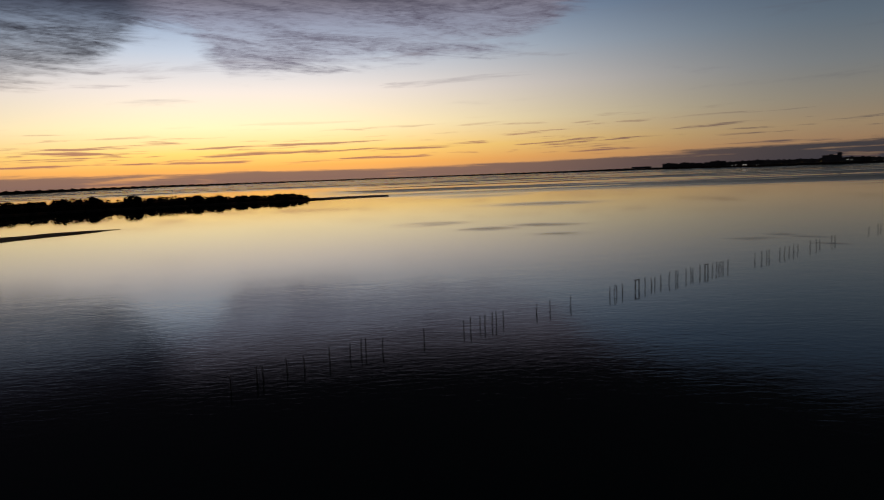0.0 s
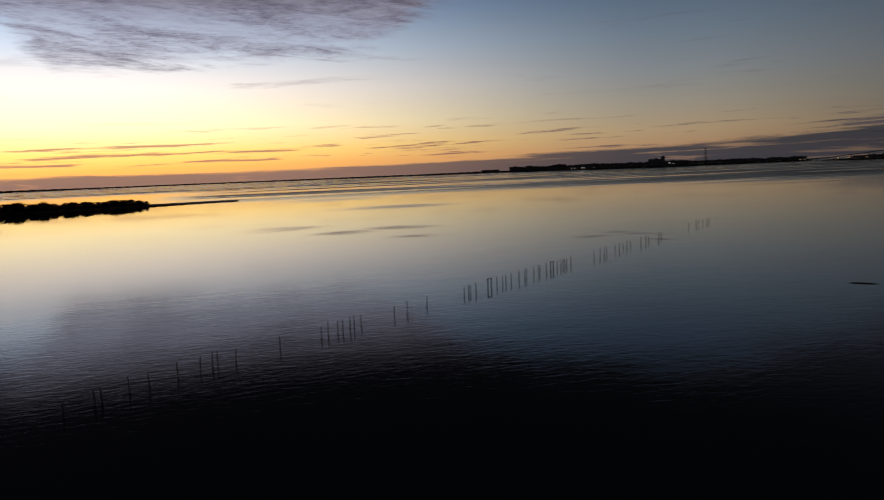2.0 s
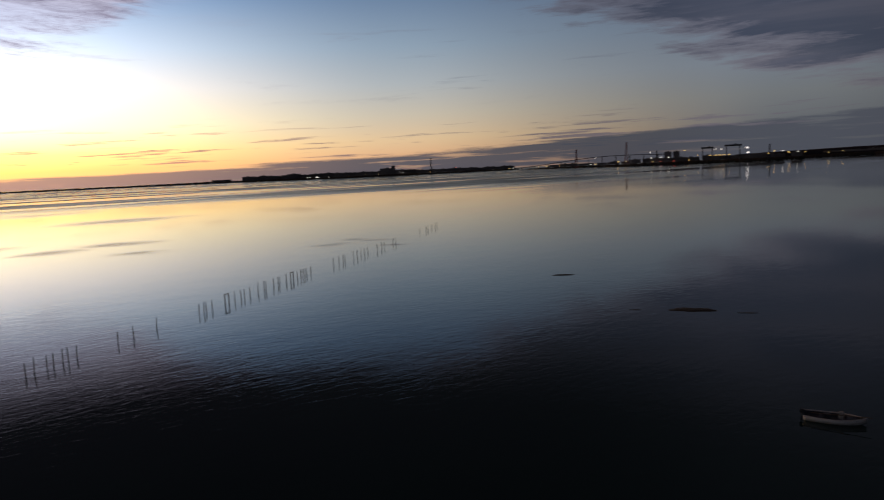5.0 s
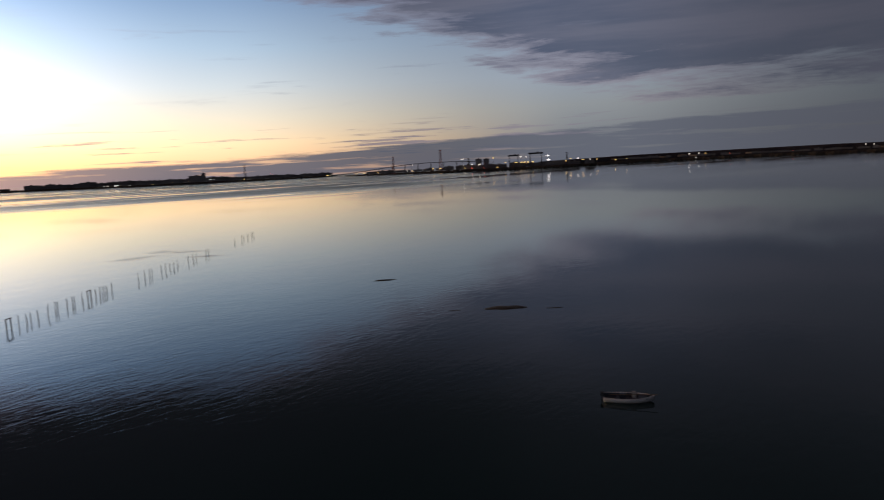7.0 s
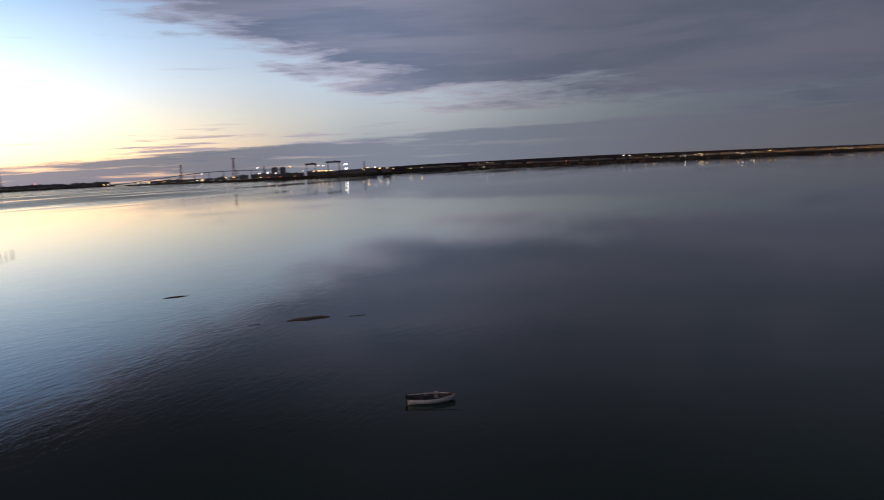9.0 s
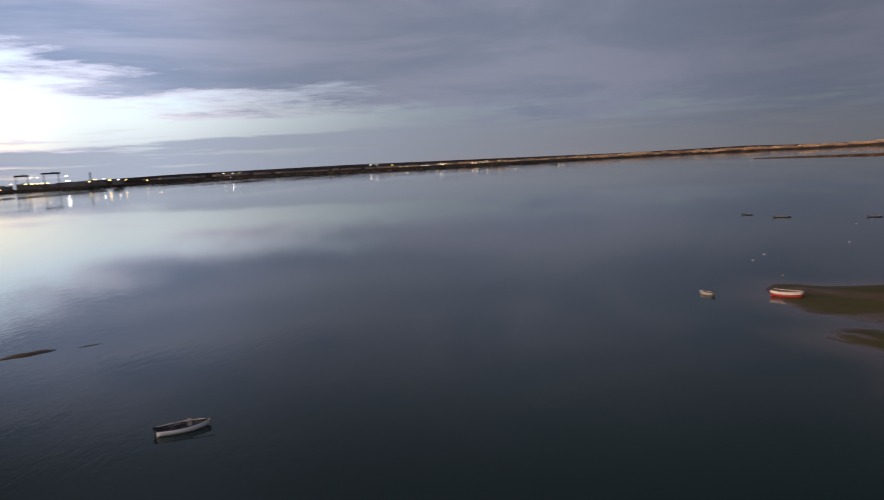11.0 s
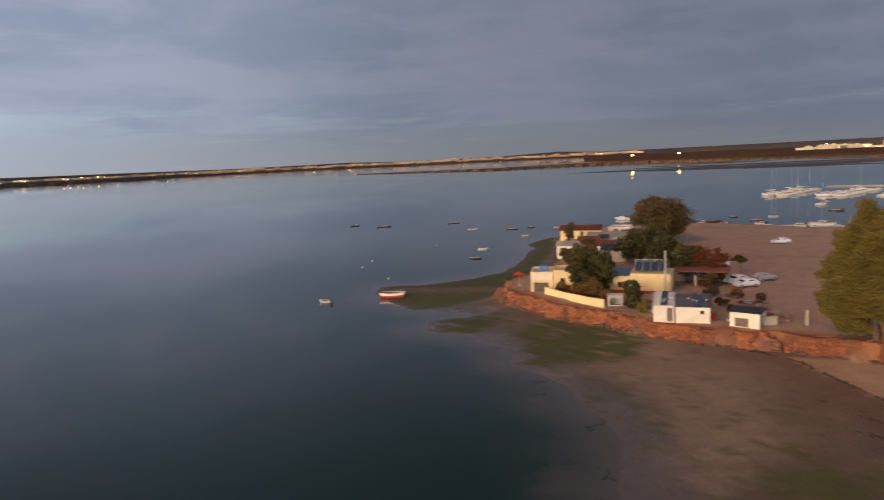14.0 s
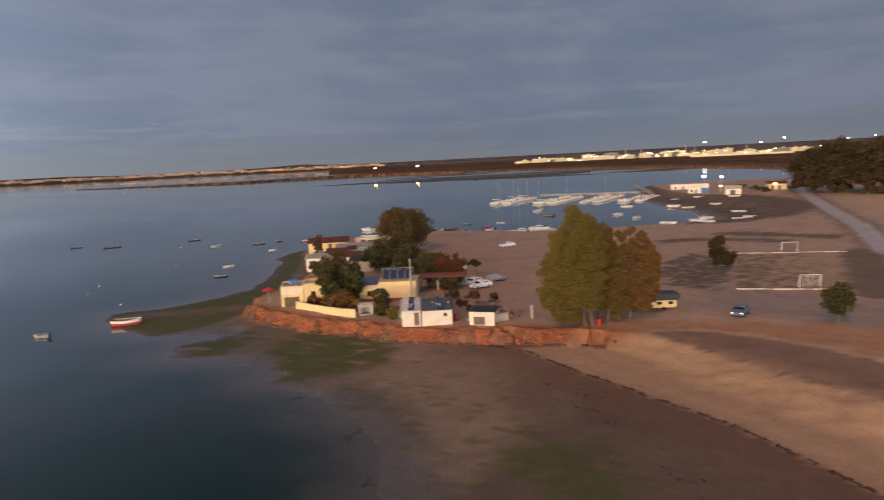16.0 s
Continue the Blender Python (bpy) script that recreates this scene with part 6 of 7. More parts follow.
def rubble():
    """Blocks, boards and scrap lying about the yards."""
    rng = random.Random(66)
    heaps = ((55.6, -80.5, 9), (52.5, -78.7, 8), (60, -84, 8), (64, -85, 6), (68.5, -83, 6), (71, -73.5, 6), (66.5, -71.5, 5), (57.0, -73.5, 5), (116, -104, 6), (122, -106, 6), (108, -93, 5))
    for hx, hy, n in heaps:
        t = thing("rubble_heap", "heap of grey blocks, boards and scrap in the yard", "rubble", "rubble heaps")
        t.matrix_world = pose(hx, hy, zat(hx, hy))
        for i in range(n):
            x, y, s = rng.gauss(0, 1.1), rng.gauss(0, 0.8), rng.uniform(0.2, 0.55)
            if i % 3:
                part("block", bx(bmesh.new(), -s, s, -s * 0.6, s * 0.6, 0, s * 0.9, m=pose(x, y, 0, 0, 0, rng.uniform(0, 180)), bevel=0.03), rng.choice((CONCRETE, GREYWALL, TILE, WOOD)), t)
            else:
                part("board", bx(bmesh.new(), -s * 2.4, s * 2.4, -0.12, 0.12, 0, 0.05, m=pose(x, y, 0.35, rng.uniform(-9, 9), rng.uniform(-9, 9), rng.uniform(0, 180))), rng.choice((WOOD, HULL_WOOD, BLUE)), t)


rubble()
c = thing("red_crate", "red plastic crate stack beside the shed", "crate")
c.matrix_world = pose(57.6, -72.6, Z0)
part("lower_crate", bx(bmesh.new(), -0.3, 0.3, -0.3, 0.3, 0, 0.5, bevel=0.04), RED, c)
part("upper_crate", bx(bmesh.new(), -0.29, 0.29, -0.28, 0.28, 0.505, 1.0, bevel=0.04), RED, c)


def posted(x, y, h, r, mat, label, name="post"):
    t = thing(name, label, "post", "posts")
    t.matrix_world = pose(x, y, zat(x, y))
    part("shaft", tube(bmesh.new(), (0, 0, -0.4), (0, 0, h), r, r * 0.85, 8), mat, t)
    part("cap", tube(bmesh.new(), (0, 0, h), (0, 0, h + 0.08), r * 1.2, n=8), mat, t)


posted(72.0, -79.6, 7.0, 0.16, CONCRETE, "tall pale concrete service pole beside the yellow house", "service_pole")
posted(48.8, -78.8, 1.9, 0.24, CONCRETE, "stout pale concrete post on the plateau")
posted(73.9, -88.7, 1.7, 0.2, WHITE, "short white post by the terrace")
for i in range(9):
    posted(94.2 - i * 0.8, -64.9 - 0.25 * i + (0.4 if i % 2 else 0), 1.7, 0.045, WOOD, "thin grey fence post at the point", "fence_post")


# ---- vehicles ----
def car(label, paint, L=4.2, W=1.75, H=1.45, van=False, lit=False):
    t = thing("van" if van else "car", label, "van" if van else "car", "parked cars")
    prof = [(-L / 2, .35), (-L / 2, .85), (-L * .47, .95), (-L * .31, H * .97), (-L * .2, H), (L * .04, H), (L * .22, .95), (L * .47, .8), (L / 2, .6), (L / 2, .35)]
    if van:
        prof = [(-L / 2, .35), (-L / 2, H * .96), (-L * .46, H), (L * .2, H), (L * .36, 1.05), (L * .48, .9), (L / 2, .6), (L / 2, .35)]
    bm = bmesh.new()
    rows = []
    for s in (-1, 1):
        rows.append([bm.verts.new((x, s * W / 2 * (1 if z < 1.0 else 0.84), z)) for x, z in prof])
    n = len(prof)
    for i in range(n):
        bm.faces.new((rows[0][i], rows[0][(i + 1) % n], rows[1][(i + 1) % n], rows[1][i]))
    bm.faces.new(rows[0][::-1])
    bm.faces.new(rows[1])
    bmesh.ops.bevel(bm, geom=bm.edges[:], offset=0.05, segments=2, affect="EDGES")
    part("body", bm, paint, t)
    zt = H - 0.08
    part("side_glass", bx(bmesh.new(), -L * .30 if not van else L * .02, L * .05 if not van else L * .22, -W * .455, W * .455, 0.98, zt - 0.08), GLASS, t)
    bm = bmesh.new()
    bm.faces.new([bm.verts.new(v) for v in ((L * .225, -W * .40, .99), (L * .225, W * .40, .99), (L * .06, W * .36, zt), (L * .06, -W * .36, zt))] if not van else
                 [bm.verts.new(v) for v in ((L * .365, -W * .40, 1.10), (L * .365, W * .40, 1.10), (L * .215, W * .38, zt), (L * .215, -W * .38, zt))])
    bmesh.ops.solidify(bm, geom=bm.faces[:], thickness=-0.03)
    part("windscreen", bm, GLASS, t)
    for sx in (-.31, .31):
        for s in (-1, 1):
            w = part("wheel", tube(bmesh.new(), (L * sx, s * (W / 2 - .2), .31), (L * sx, s * (W / 2 + .01), .31), .31, n=14), RUBBER, t)
            part("rim", tube(bmesh.new(), (L * sx, s * (W / 2 + .005), .31), (L * sx, s * (W / 2 + .02), .31), .19, n=10), METAL, w)
    for s in (-1, 1):
        part("headlight", bx(bmesh.new(), L / 2 - .06, L / 2 + .015, s * W * .36 - .13, s * W * .36 + .13, .60, .70), HEADLIGHT if lit else METAL, t)
        part("tail_light", bx(bmesh.new(), -L / 2 - .015, -L / 2 + .05, s * W * .40 - .1, s * W * .40 + .1, .66, .86), RED, t)
    return t


for x, y, rz, paint, van, lab, lit in ((94, -141, 60, CARPAINT, False, "white car parked alone on the gravel", False), (71.5, -95.7, 82, CARPAINT, False, "white car parked among others on the gravel", False),
                                       (68.4, -93.8, 70, CARPAINT, False, "white estate car parked on the gravel", False), (69.9, -100.7, -100, CARGREY, False, "silver car parked on the gravel", False),
                                       (83, -105.5, 80, CARPAINT, True, "white van parked under the trees", False), (99, -117, -140, CARGREY, False, "dark car parked under the pine", False),
                                       (25.2, -93.4, 92, CARBLUE, False, "blue-grey car with lit headlamps on the track", True), (42.6, -80.6, -160, HULL_RED, False, "red car parked beneath the poplar", False)):
    c = car(lab, paint, van=van, H=1.9 if van else 1.4, L=4.6 if van else 3.9, W=1.65, lit=lit)
    c.matrix_world = pose(x, y, zat(x, y) + 0.01, 0, 0, rz)


def caravan():
    t = thing("caravan", "cream caravan under a dark awning beside the tree", "caravan")
    t.matrix_world = pose(37.6, -89.0, zat(37, -89), 0, 0, -141)
    part("body", bx(bmesh.new(), 0, 5.4, 0, 2.1, 0.45, 1.55, bevel=0.12), CREAM, t)
    part("roof", bx(bmesh.new(), -0.3, 5.8, -0.5, 2.4, 1.58, 2.5, bevel=0.2), HULL_DARK, t, "dark canvas top")
    for k in (0.9, 2.6, 4.2):
        part("window", bx(bmesh.new(), k, k + 0.7, -0.015, 0.03, 0.95, 1.35), GLASS, t)
    for k in (1.6, 3.6):
        part("wheel", tube(bmesh.new(), (k, 0.05, 0.32), (k, 0.3, 0.32), 0.32, n=14), RUBBER, t)
        part("wheel", tube(bmesh.new(), (k, 1.8, 0.32), (k, 2.05, 0.32), 0.32, n=14), RUBBER, t)


caravan()
b = thing("barrel", "bright red barrel at the foot of the poplar", "barrel")
b.matrix_world = pose(39.3, -80.0, zat(39.3, -80.0))
bm = bmesh.new()
tube(bm, (0, 0, 0), (0, 0, 0.95), 0.36, n=16)
part("drum", bm, RED, b)
for zz in (0.3, 0.62):
    part("hoop", tube(bmesh.new(), (0, 0, zz), (0, 0, zz + 0.04), 0.38, n=16), RED, b)


# ---- pitch ----
def goal(x, y, rz, net):
    t = thing("football_goal", "small white goal with a net on the dirt pitch", "goal", "goals")
    t.matrix_world = pose(x, y, zat(x, y), 0, 0, rz)
    for s in (0, 3.1):
        part("upright", tube(bmesh.new(), (s, 0, 0), (s, 0, 2.04), 0.055), PVC, t)
        part("back_stay", tube(bmesh.new(), (s, 0, 2.0), (s, 1.0, 0), 0.04), PVC, t)
    part("crossbar", tube(bmesh.new(), (-0.05, 0, 2.04), (3.15, 0, 2.04), 0.06), PVC, t)
    bm = bmesh.new()
    for i in range(13):
        tube(bm, (3.1 * i / 12, 0.05, 1.98), (3.1 * i / 12, 1.0, 0.02), 0.012, n=3)
    for i in range(9):
        k = i / 8
        tube(bm, (0, 0.05 + 0.95 * k, 1.98 - 1.96 * k), (3.1, 0.05 + 0.95 * k, 1.98 - 1.96 * k), 0.012, n=3)
    part("net", bm, net, t)


goal(22.5, -116.0, -152, PVC)
goal(33.3, -153.5, -152 + 0, TURFGREEN)
for (ax, ay), (bx_, by_) in (((41.3, -148.7), (22.2, -158.7)), ((30.6, -110.9), (15.4, -117.8))):
    L, ang = math.hypot(bx_ - ax, by_ - ay), math.degrees(math.atan2(by_ - ay, bx_ - ax))
    t = thing("pitch_kerb", "white painted kerb along the end of the pitch", "kerb", "pitch kerbs")
    t.matrix_world = pose(ax, ay, 2.5, 0, 0, ang)
    for i in range(12):
        part("kerb_stone", bx(bmesh.new(), L * i / 12 + 0.01, L * (i + 1) / 12 - 0.01, -0.08, 0.08, -0.3, 0.1), CONCRETE if i % 4 == 3 else WHITE, t)


# ---- harbour yard ----
place(house("boat_shed", "small white boat shed on the harbour quay", 7, 6, 3.0, WHITE, WHITE, [(2, 4.4, 0, 2.4, "door")], flat=False, pitch=1.4, category="shed"), 98, -336, 2.2, -158)
place(house("blue_store", "blue harbour store beside the quay", 3.4, 4, 2.6, BLUE, ROOF_GREY, [(1.0, 2.0, 0, 2.2, "door")], category="shed"), 112, -344, 2.2, -160)
place(house("harbour_office", "low white harbour office", 6, 6, 3.0, WHITE, ROOF_GREY, [(1, 2, 0.9, 2, "window"), (3, 4, 0, 2.1, "door")], category="shed"), 119, -346, 2.2, -160)
place(house("harbour_office", "long low white building on the quay", 20, 6, 2.8, WHITE, ROOF_GREY, [(2, 3, 0.9, 2, "window"), (6, 7, 0, 2.1, "door"), (11, 12, 0.9, 2, "window")], category="shed"), 140, -378, 2.0, -158)
place(house("net_store", "pale net store at the harbour road", 9, 6, 3.0, CREAM, TILE, [(2, 3, 0.9, 2, "window"), (5, 6.2, 0, 2.1, "door")], flat=False, pitch=1.2, category="shed"), 88, -372, 2.4, -160)
masonry("quay_wall", [(186, -436), (150, -372), (134, -336)], 0.2, 1.4, CONCRETE, "low pale quay wall at the marina")


def yard_lamp(x, y, h, s, mat=None):
    t = thing("harbour_lamp", "bright white lamp on a pole in the harbour yard", "lamp", "harbour lamps")
    t.matrix_world = pose(x, y, 2.2)
    part("pole", tube(bmesh.new(), (0, 0, 0), (0, 0, h), 0.12, 0.08), METAL, t)
    part("arm", tube(bmesh.new(), (0, 0, h), (-0.4, 0.8, h + 0.1), 0.05), METAL, t)
    bm = bmesh.new()
    bmesh.ops.create_icosphere(bm, subdivisions=2, radius=s, matrix=Matrix.Translation((-0.4, 0.8, h)) @ Matrix.Diagonal((1.3, 1, 0.7, 1)))
    part("lamp_head", bm, mat or LAMP_WHITE, t)


yard_lamp(118, -366, 8.0, 0.75)
yard_lamp(109, -366, 7.6, 0.7)
yard_lamp(104, -348, 3.8, 0.5, LAMP_YELLOW)
yard_lamp(80, -352, 4.4, 0.55, LAMP_YELLOW)


# ---- trees ----
def limb(bm, a, b, r0, r1):
    tube(bm, a, b, r0, r1, 7)


def tree(name, label, h, crown, leaves, size, leaf_mat, seed, trunk=0.35, stems=1, clumps=60, lean=0.0, category="tree", group=""):
    """Trunk with limbs; leaves in clumps. crown: ellipsoids (cx, cy, cz, rx, ry, rz)."""
    rng = np.random.RandomState(seed)
    t = thing(name, label, category, group)
    base = min(c[2] - c[5] for c in crown)
    for s in range(stems):
        off = (s - (stems - 1) / 2) * trunk * 3.2
        c = crown[s % len(crown)]
        fork = (c[0] * 0.35 + off, c[1] * 0.3, max(base, h * 0.14) + 0.25 * (c[2] - base))
        bm = bmesh.new()
        limb(bm, (off, 0, -0.3), fork, trunk, trunk * 0.7)
        limb(bm, fork, (c[0], c[1], c[2] + c[5] * 0.45), trunk * 0.7, trunk * 0.12)
        part("trunk", bm, BARK, t)
        for k in range(9):
            a, u = rng.rand() * 6.283, 0.15 + 0.75 * rng.rand()
            p0 = Vector(fork).lerp(Vector((c[0], c[1], c[2] + c[5] * 0.4)), u * 0.8)
            p1 = (c[0] + math.cos(a) * c[3] * 0.75, c[1] + math.sin(a) * c[4] * 0.75, p0.z + c[5] * (0.1 + 0.4 * rng.rand()))
            bm = bmesh.new()
            limb(bm, p0, p1, trunk * 0.28, trunk * 0.06)
            part("limb", bm, BARK, t)
    cen, rad = [], []
    vol = np.array([c[3] * c[4] * c[5] for c in crown])
    for i in range(clumps):
        c = crown[rng.choice(len(crown), p=vol / vol.sum())]
        d = rng.normal(size=3)
        d /= np.linalg.norm(d)
        k = 0.25 + 0.72 * rng.rand() ** 0.6
        cen.append([c[0] + d[0] * c[3] * k, c[1] + d[1] * c[4] * k, c[2] + d[2] * c[5] * k])
        rad.append(min(c[3:]) * (0.24 + 0.24 * rng.rand()))
    cen, rad = np.array(cen), np.array(rad)
    pick = rng.randint(len(cen), size=leaves)
    d = rng.normal(size=(leaves, 3))
    d /= np.linalg.norm(d, axis=1)[:, None]
    pos = cen[pick] + d * (rad[pick] * (0.35 + 0.65 * rng.rand(leaves)))[:, None] * [1, 1, 0.85]
    a1, a2 = rng.normal(size=(leaves, 3)), rng.normal(size=(leaves, 3))
    a1 /= np.linalg.norm(a1, axis=1)[:, None]
    a2 -= a1 * (a1 * a2).sum(1)[:, None]
    a2 /= np.linalg.norm(a2, axis=1)[:, None]
    s = (size * (0.6 + 0.8 * rng.rand(leaves)))[:, None]
    v = np.stack([pos - a1 * s, pos - a2 * s * 0.55, pos + a1 * s, pos + a2 * s * 0.55], 1).reshape(-1, 3)
    v[:, 2] = np.maximum(v[:, 2], 0.15)
    me = bpy.data.meshes.new("crown")
    me.vertices.add(len(v))
    me.vertices.foreach_set("co", v.ravel())
    me.loops.add(len(v))
    me.loops.foreach_set("vertex_index", np.arange(len(v), dtype=np.int32))
    me.polygons.add(leaves)
    me.polygons.foreach_set("loop_start", np.arange(0, len(v), 4, dtype=np.int32))
    me.polygons.foreach_set("loop_total", np.full(leaves, 4, dtype=np.int32))
    me.update()
    me.materials.append(leaf_mat)
    new("crown", me).parent = t
    return t


def plant(t, x, y, rz=0):
    t.matrix_world = pose(x, y, zat(x, y), 0, 0, rz)
    return t


# crowns: local x runs to the right as seen from the bay
plant(tree("poplar", "tall olive-gold tree, full to the ground, on the cliff edge", 16, [(-1.7, 0, 9.6, 2.6, 2.7, 6.5), (-3.6, 0, 8.6, 2.0, 2.2, 4.8), (0.1, 0.2, 8.4, 2.0, 2.4, 6.2), (-4.7, 0, 5.8, 2.1, 2.2, 4.0), (-5.1, 0, 3.4, 1.9, 2.0, 2.6),
      (-2.6, -0.4, 2.9, 2.2, 2.2, 2.4), (-1.6, 0.4, 4.6, 2.6, 2.4, 3.2)], 140000, 0.115, LEAF_GOLD, 1, 0.36, 2, 460), 39.8, -78.6, -152)
plant(tree("poplar", "tall bronze tree behind the gold one", 14.5, [(0.3, 0, 8.2, 1.9, 2.3, 6.2), (1.6, 0, 7.4, 1.7, 2.1, 5.6), (0.9, 0, 4.0, 2.2, 2.3, 2.9), (1.4, 0, 2.5, 1.9, 2.0, 2.1)], 72000, 0.115, LEAF_BRONZE, 2, 0.34, 2, 250), 39.8, -82.4, -155)
plant(tree("poplar", "rust-leaved tree at the edge of the track", 13.2, [(0.7, 0, 7.6, 1.9, 2.2, 5.5), (2.3, 0, 7.0, 1.6, 2.0, 5.1), (3.0, 0, 5.2, 1.4, 1.8, 3.2), (0.3, 0, 3.8, 1.8, 2.2, 3.0), (1.6, 0, 2.6, 1.8, 2.0, 2.2)], 64000, 0.115, LEAF_RUST, 3, 0.3, 1, 230), 37.2, -85.2, -158)
plant(tree("stone_pine", "broad round-topped pine by the car park", 11, [(0, 0, 6.2, 6.6, 6.4, 4.8), (-1, 0, 7.6, 4.8, 4.8, 3.4)], 40000, 0.22, LEAF_PINE, 4, 0.42, 1, 220), 114.0, -124.5, -137)
plant(tree("evergreen_tree", "dense dark evergreen beside the point house", 8.5, [(0, 0, 4.5, 4.0, 3.8, 2.8), (0.4, -0.6, 2.4, 4.0, 3.6, 2.2)], 18000, 0.22, LEAF_DARK, 5, 0.25, 1, 90), 81.6, -73.0, -131)
plant(tree("evergreen_tree", "dark evergreen between the cottages", 6.5, [(0, 0, 3.8, 4.6, 4.2, 2.8)], 9000, 0.25, LEAF_DARK, 6, 0.22, 1, 70), 96.0, -98.5, -136)
plant(tree("evergreen_tree", "dark evergreen under the pine", 5.5, [(0, 0, 3.3, 5.2, 4.2, 2.4)], 8000, 0.25, LEAF_DARK, 7, 0.22, 1, 60), 103.0, -109, -137)
plant(tree("evergreen_tree", "dark tree behind the yellow house", 7.0, [(0, 0, 3.8, 3.0, 2.8, 3.0)], 7000, 0.22, LEAF_DARK, 71, 0.2, 1, 60), 86.5, -95.5, -138)
plant(tree("evergreen_tree", "dark tree shading the terrace bar", 6.0, [(0, 0, 3.4, 2.6, 2.6, 2.5)], 6000, 0.22, LEAF_DARK, 72, 0.2, 1, 50), 78.5, -92.5, -139)
plant(tree("shrub", "brown-leaved small tree among the cottages", 5.5, [(0, 0, 3.4, 2.6, 2.6, 2.4)], 5000, 0.22, LEAF_PINE, 8, 0.14, 1, 40), 97.5, -86.0, -132)
plant(tree("shrub", "slim olive tree before the tiled house", 5.5, [(0, 0, 3.2, 1.3, 1.3, 2.6)], 3000, 0.2, LEAF_PINE, 9, 0.12, 1, 30), 130, -110, -132)
plant(tree("shrub", "red-leaved small tree behind the terrace bar", 6.0, [(0, 0, 3.5, 2.7, 2.4, 2.5), (1.2, 0, 2.4, 2.2, 2.0, 1.6)], 9000, 0.17, LEAF_RED, 91, 0.14, 1, 70), 75.4, -94.0, -140)
plant(tree("shrub", "golden shrub behind the terrace bar", 5.5, [(0, 0, 3.4, 3.0, 2.6, 2.2)], 6000, 0.2, LEAF_GOLD, 10, 0.14, 1, 40), 83.0, -97.5, -140)
for x, y, r, h, m, lab, sd in ((72.6, -73.2, 1.4, 1.6, LEAF_DARK, "round green bush beside the yellow house", 11), (69.6, -70.4, 1.3, 0.9, LEAF_DARK, "low green bush in the yard", 12), (66.3, -68.8, 0.8, 1.0, LEAF_GOLD, "light green bush by the hut", 13),
                               (79.2, -70.2, 2.6, 1.0, LEAF_RUST, "brown hedge inside the garden wall", 14), (67.5, -84.5, 1.20, 0.70, LEAF_PINE, "scrubby brown bush behind the huts", 15), (62.5, -80.5, 0.98, 0.56, LEAF_PINE, "small brown bush behind the huts", 16), (58.0, -77.5, 1.1, 0.7, LEAF_PINE, "dry low bush in the yard", 61),
                               (84.5, -69.6, 1.2, 0.9, LEAF_RUST, "brown bush inside the garden wall", 62), (75.6, -71.0, 1.5, 0.9, LEAF_RUST, "rusty bush by the garden kiosk", 63), (89.5, -71.5, 1.8, 1.2, LEAF_PINE, "dry bush behind the point house", 64),
                               (112.0, -93.5, 2.0, 1.3, LEAF_PINE, "brown bush before the cottage", 65), (81.2, -70.4, 1.8, 1.3, LEAF_RUST, "brown hedge below the evergreen", 81), (78.6, -70.8, 1.7, 1.5, LEAF_RUST, "brown hedge below the evergreen", 82),
                               (64.5, -86.5, 0.90, 0.63, LEAF_RUST, "dry brown bush on the gravel", 83), (60.5, -86.5, 0.75, 0.56, LEAF_PINE, "dry brown bush on the gravel", 84), (72.0, -89.5, 1.4, 1.2, LEAF_PINE, "scrubby bush beside the terrace bar", 85), (101, -104, 2.4, 1.8, LEAF_RUST, "rusty bush among the cottages", 86), (106.5, -90.5, 2.2, 1.5, LEAF_DARK, "green bush beside the cottage", 66)):
    plant(tree("bush", lab, 2 * h, [(0, 0, h, r, r, h)], 2600, 0.16, m, sd, 0.06, 1, 30, category="bush"), x, y)
plant(tree("palm_shrub", "small tufted tree standing on the gravel", 3.2, [(0, 0, 2.5, 1.4, 1.4, 0.8)], 1800, 0.2, LEAF_DARK, 17, 0.09, 1, 20), 76.6, -103.5)
plant(tree("cypress", "dark ragged tree at the corner of the pitch", 7.0, [(0, 0, 4.2, 1.7, 1.7, 2.7), (0.5, 0, 2.4, 1.8, 1.6, 1.9), (1.9, 0, 2.2, 1.5, 1.4, 1.4)], 10000, 0.14, LEAF_WOOD, 18, 0.16, 1, 120), 38.6, -128.0, -163)
plant(tree("round_tree", "round dark young tree beside the track", 5.0, [(0, 0, 2.8, 2.0, 2.0, 1.7), (0.3, 0, 3.8, 1.2, 1.2, 1.4)], 9000, 0.14, LEAF_DARK, 19, 0.13, 1, 130), 14.0, -94.8, -171)
for i, (x, y, h, r) in enumerate(((66, -352, 20, 8), (57, -345, 24, 9), (49, -340, 26, 10), (40, -336, 24, 10), (31, -338, 22, 10), (22, -342, 20, 9), (52, -362, 22, 9), (36, -360, 24, 10), (12, -350, 18, 9))):
    plant(tree("eucalyptus", "tall brown-green tree in the roadside wood", h, [(0, 0, h * 0.58, r, r * 0.9, h * 0.4), (0, -2, h * 0.3, r * 0.9, r * 0.8, h * 0.26)], 10000, 0.5, LEAF_WOOD, 30 + i, 0.45, 1, 70, group="roadside wood"), x, y, -170)
for i, (x, y) in enumerate(((84, -352), (92, -364), (76, -372), (104, -385))):
    plant(tree("bush", "dark bush by the harbour road", 3, [(0, 0, 1.3, 3.4, 2.4, 1.3)], 1800, 0.3, LEAF_DARK, 50 + i, 0.08, 1, 24, category="bush", group="harbour bushes"), x, y)


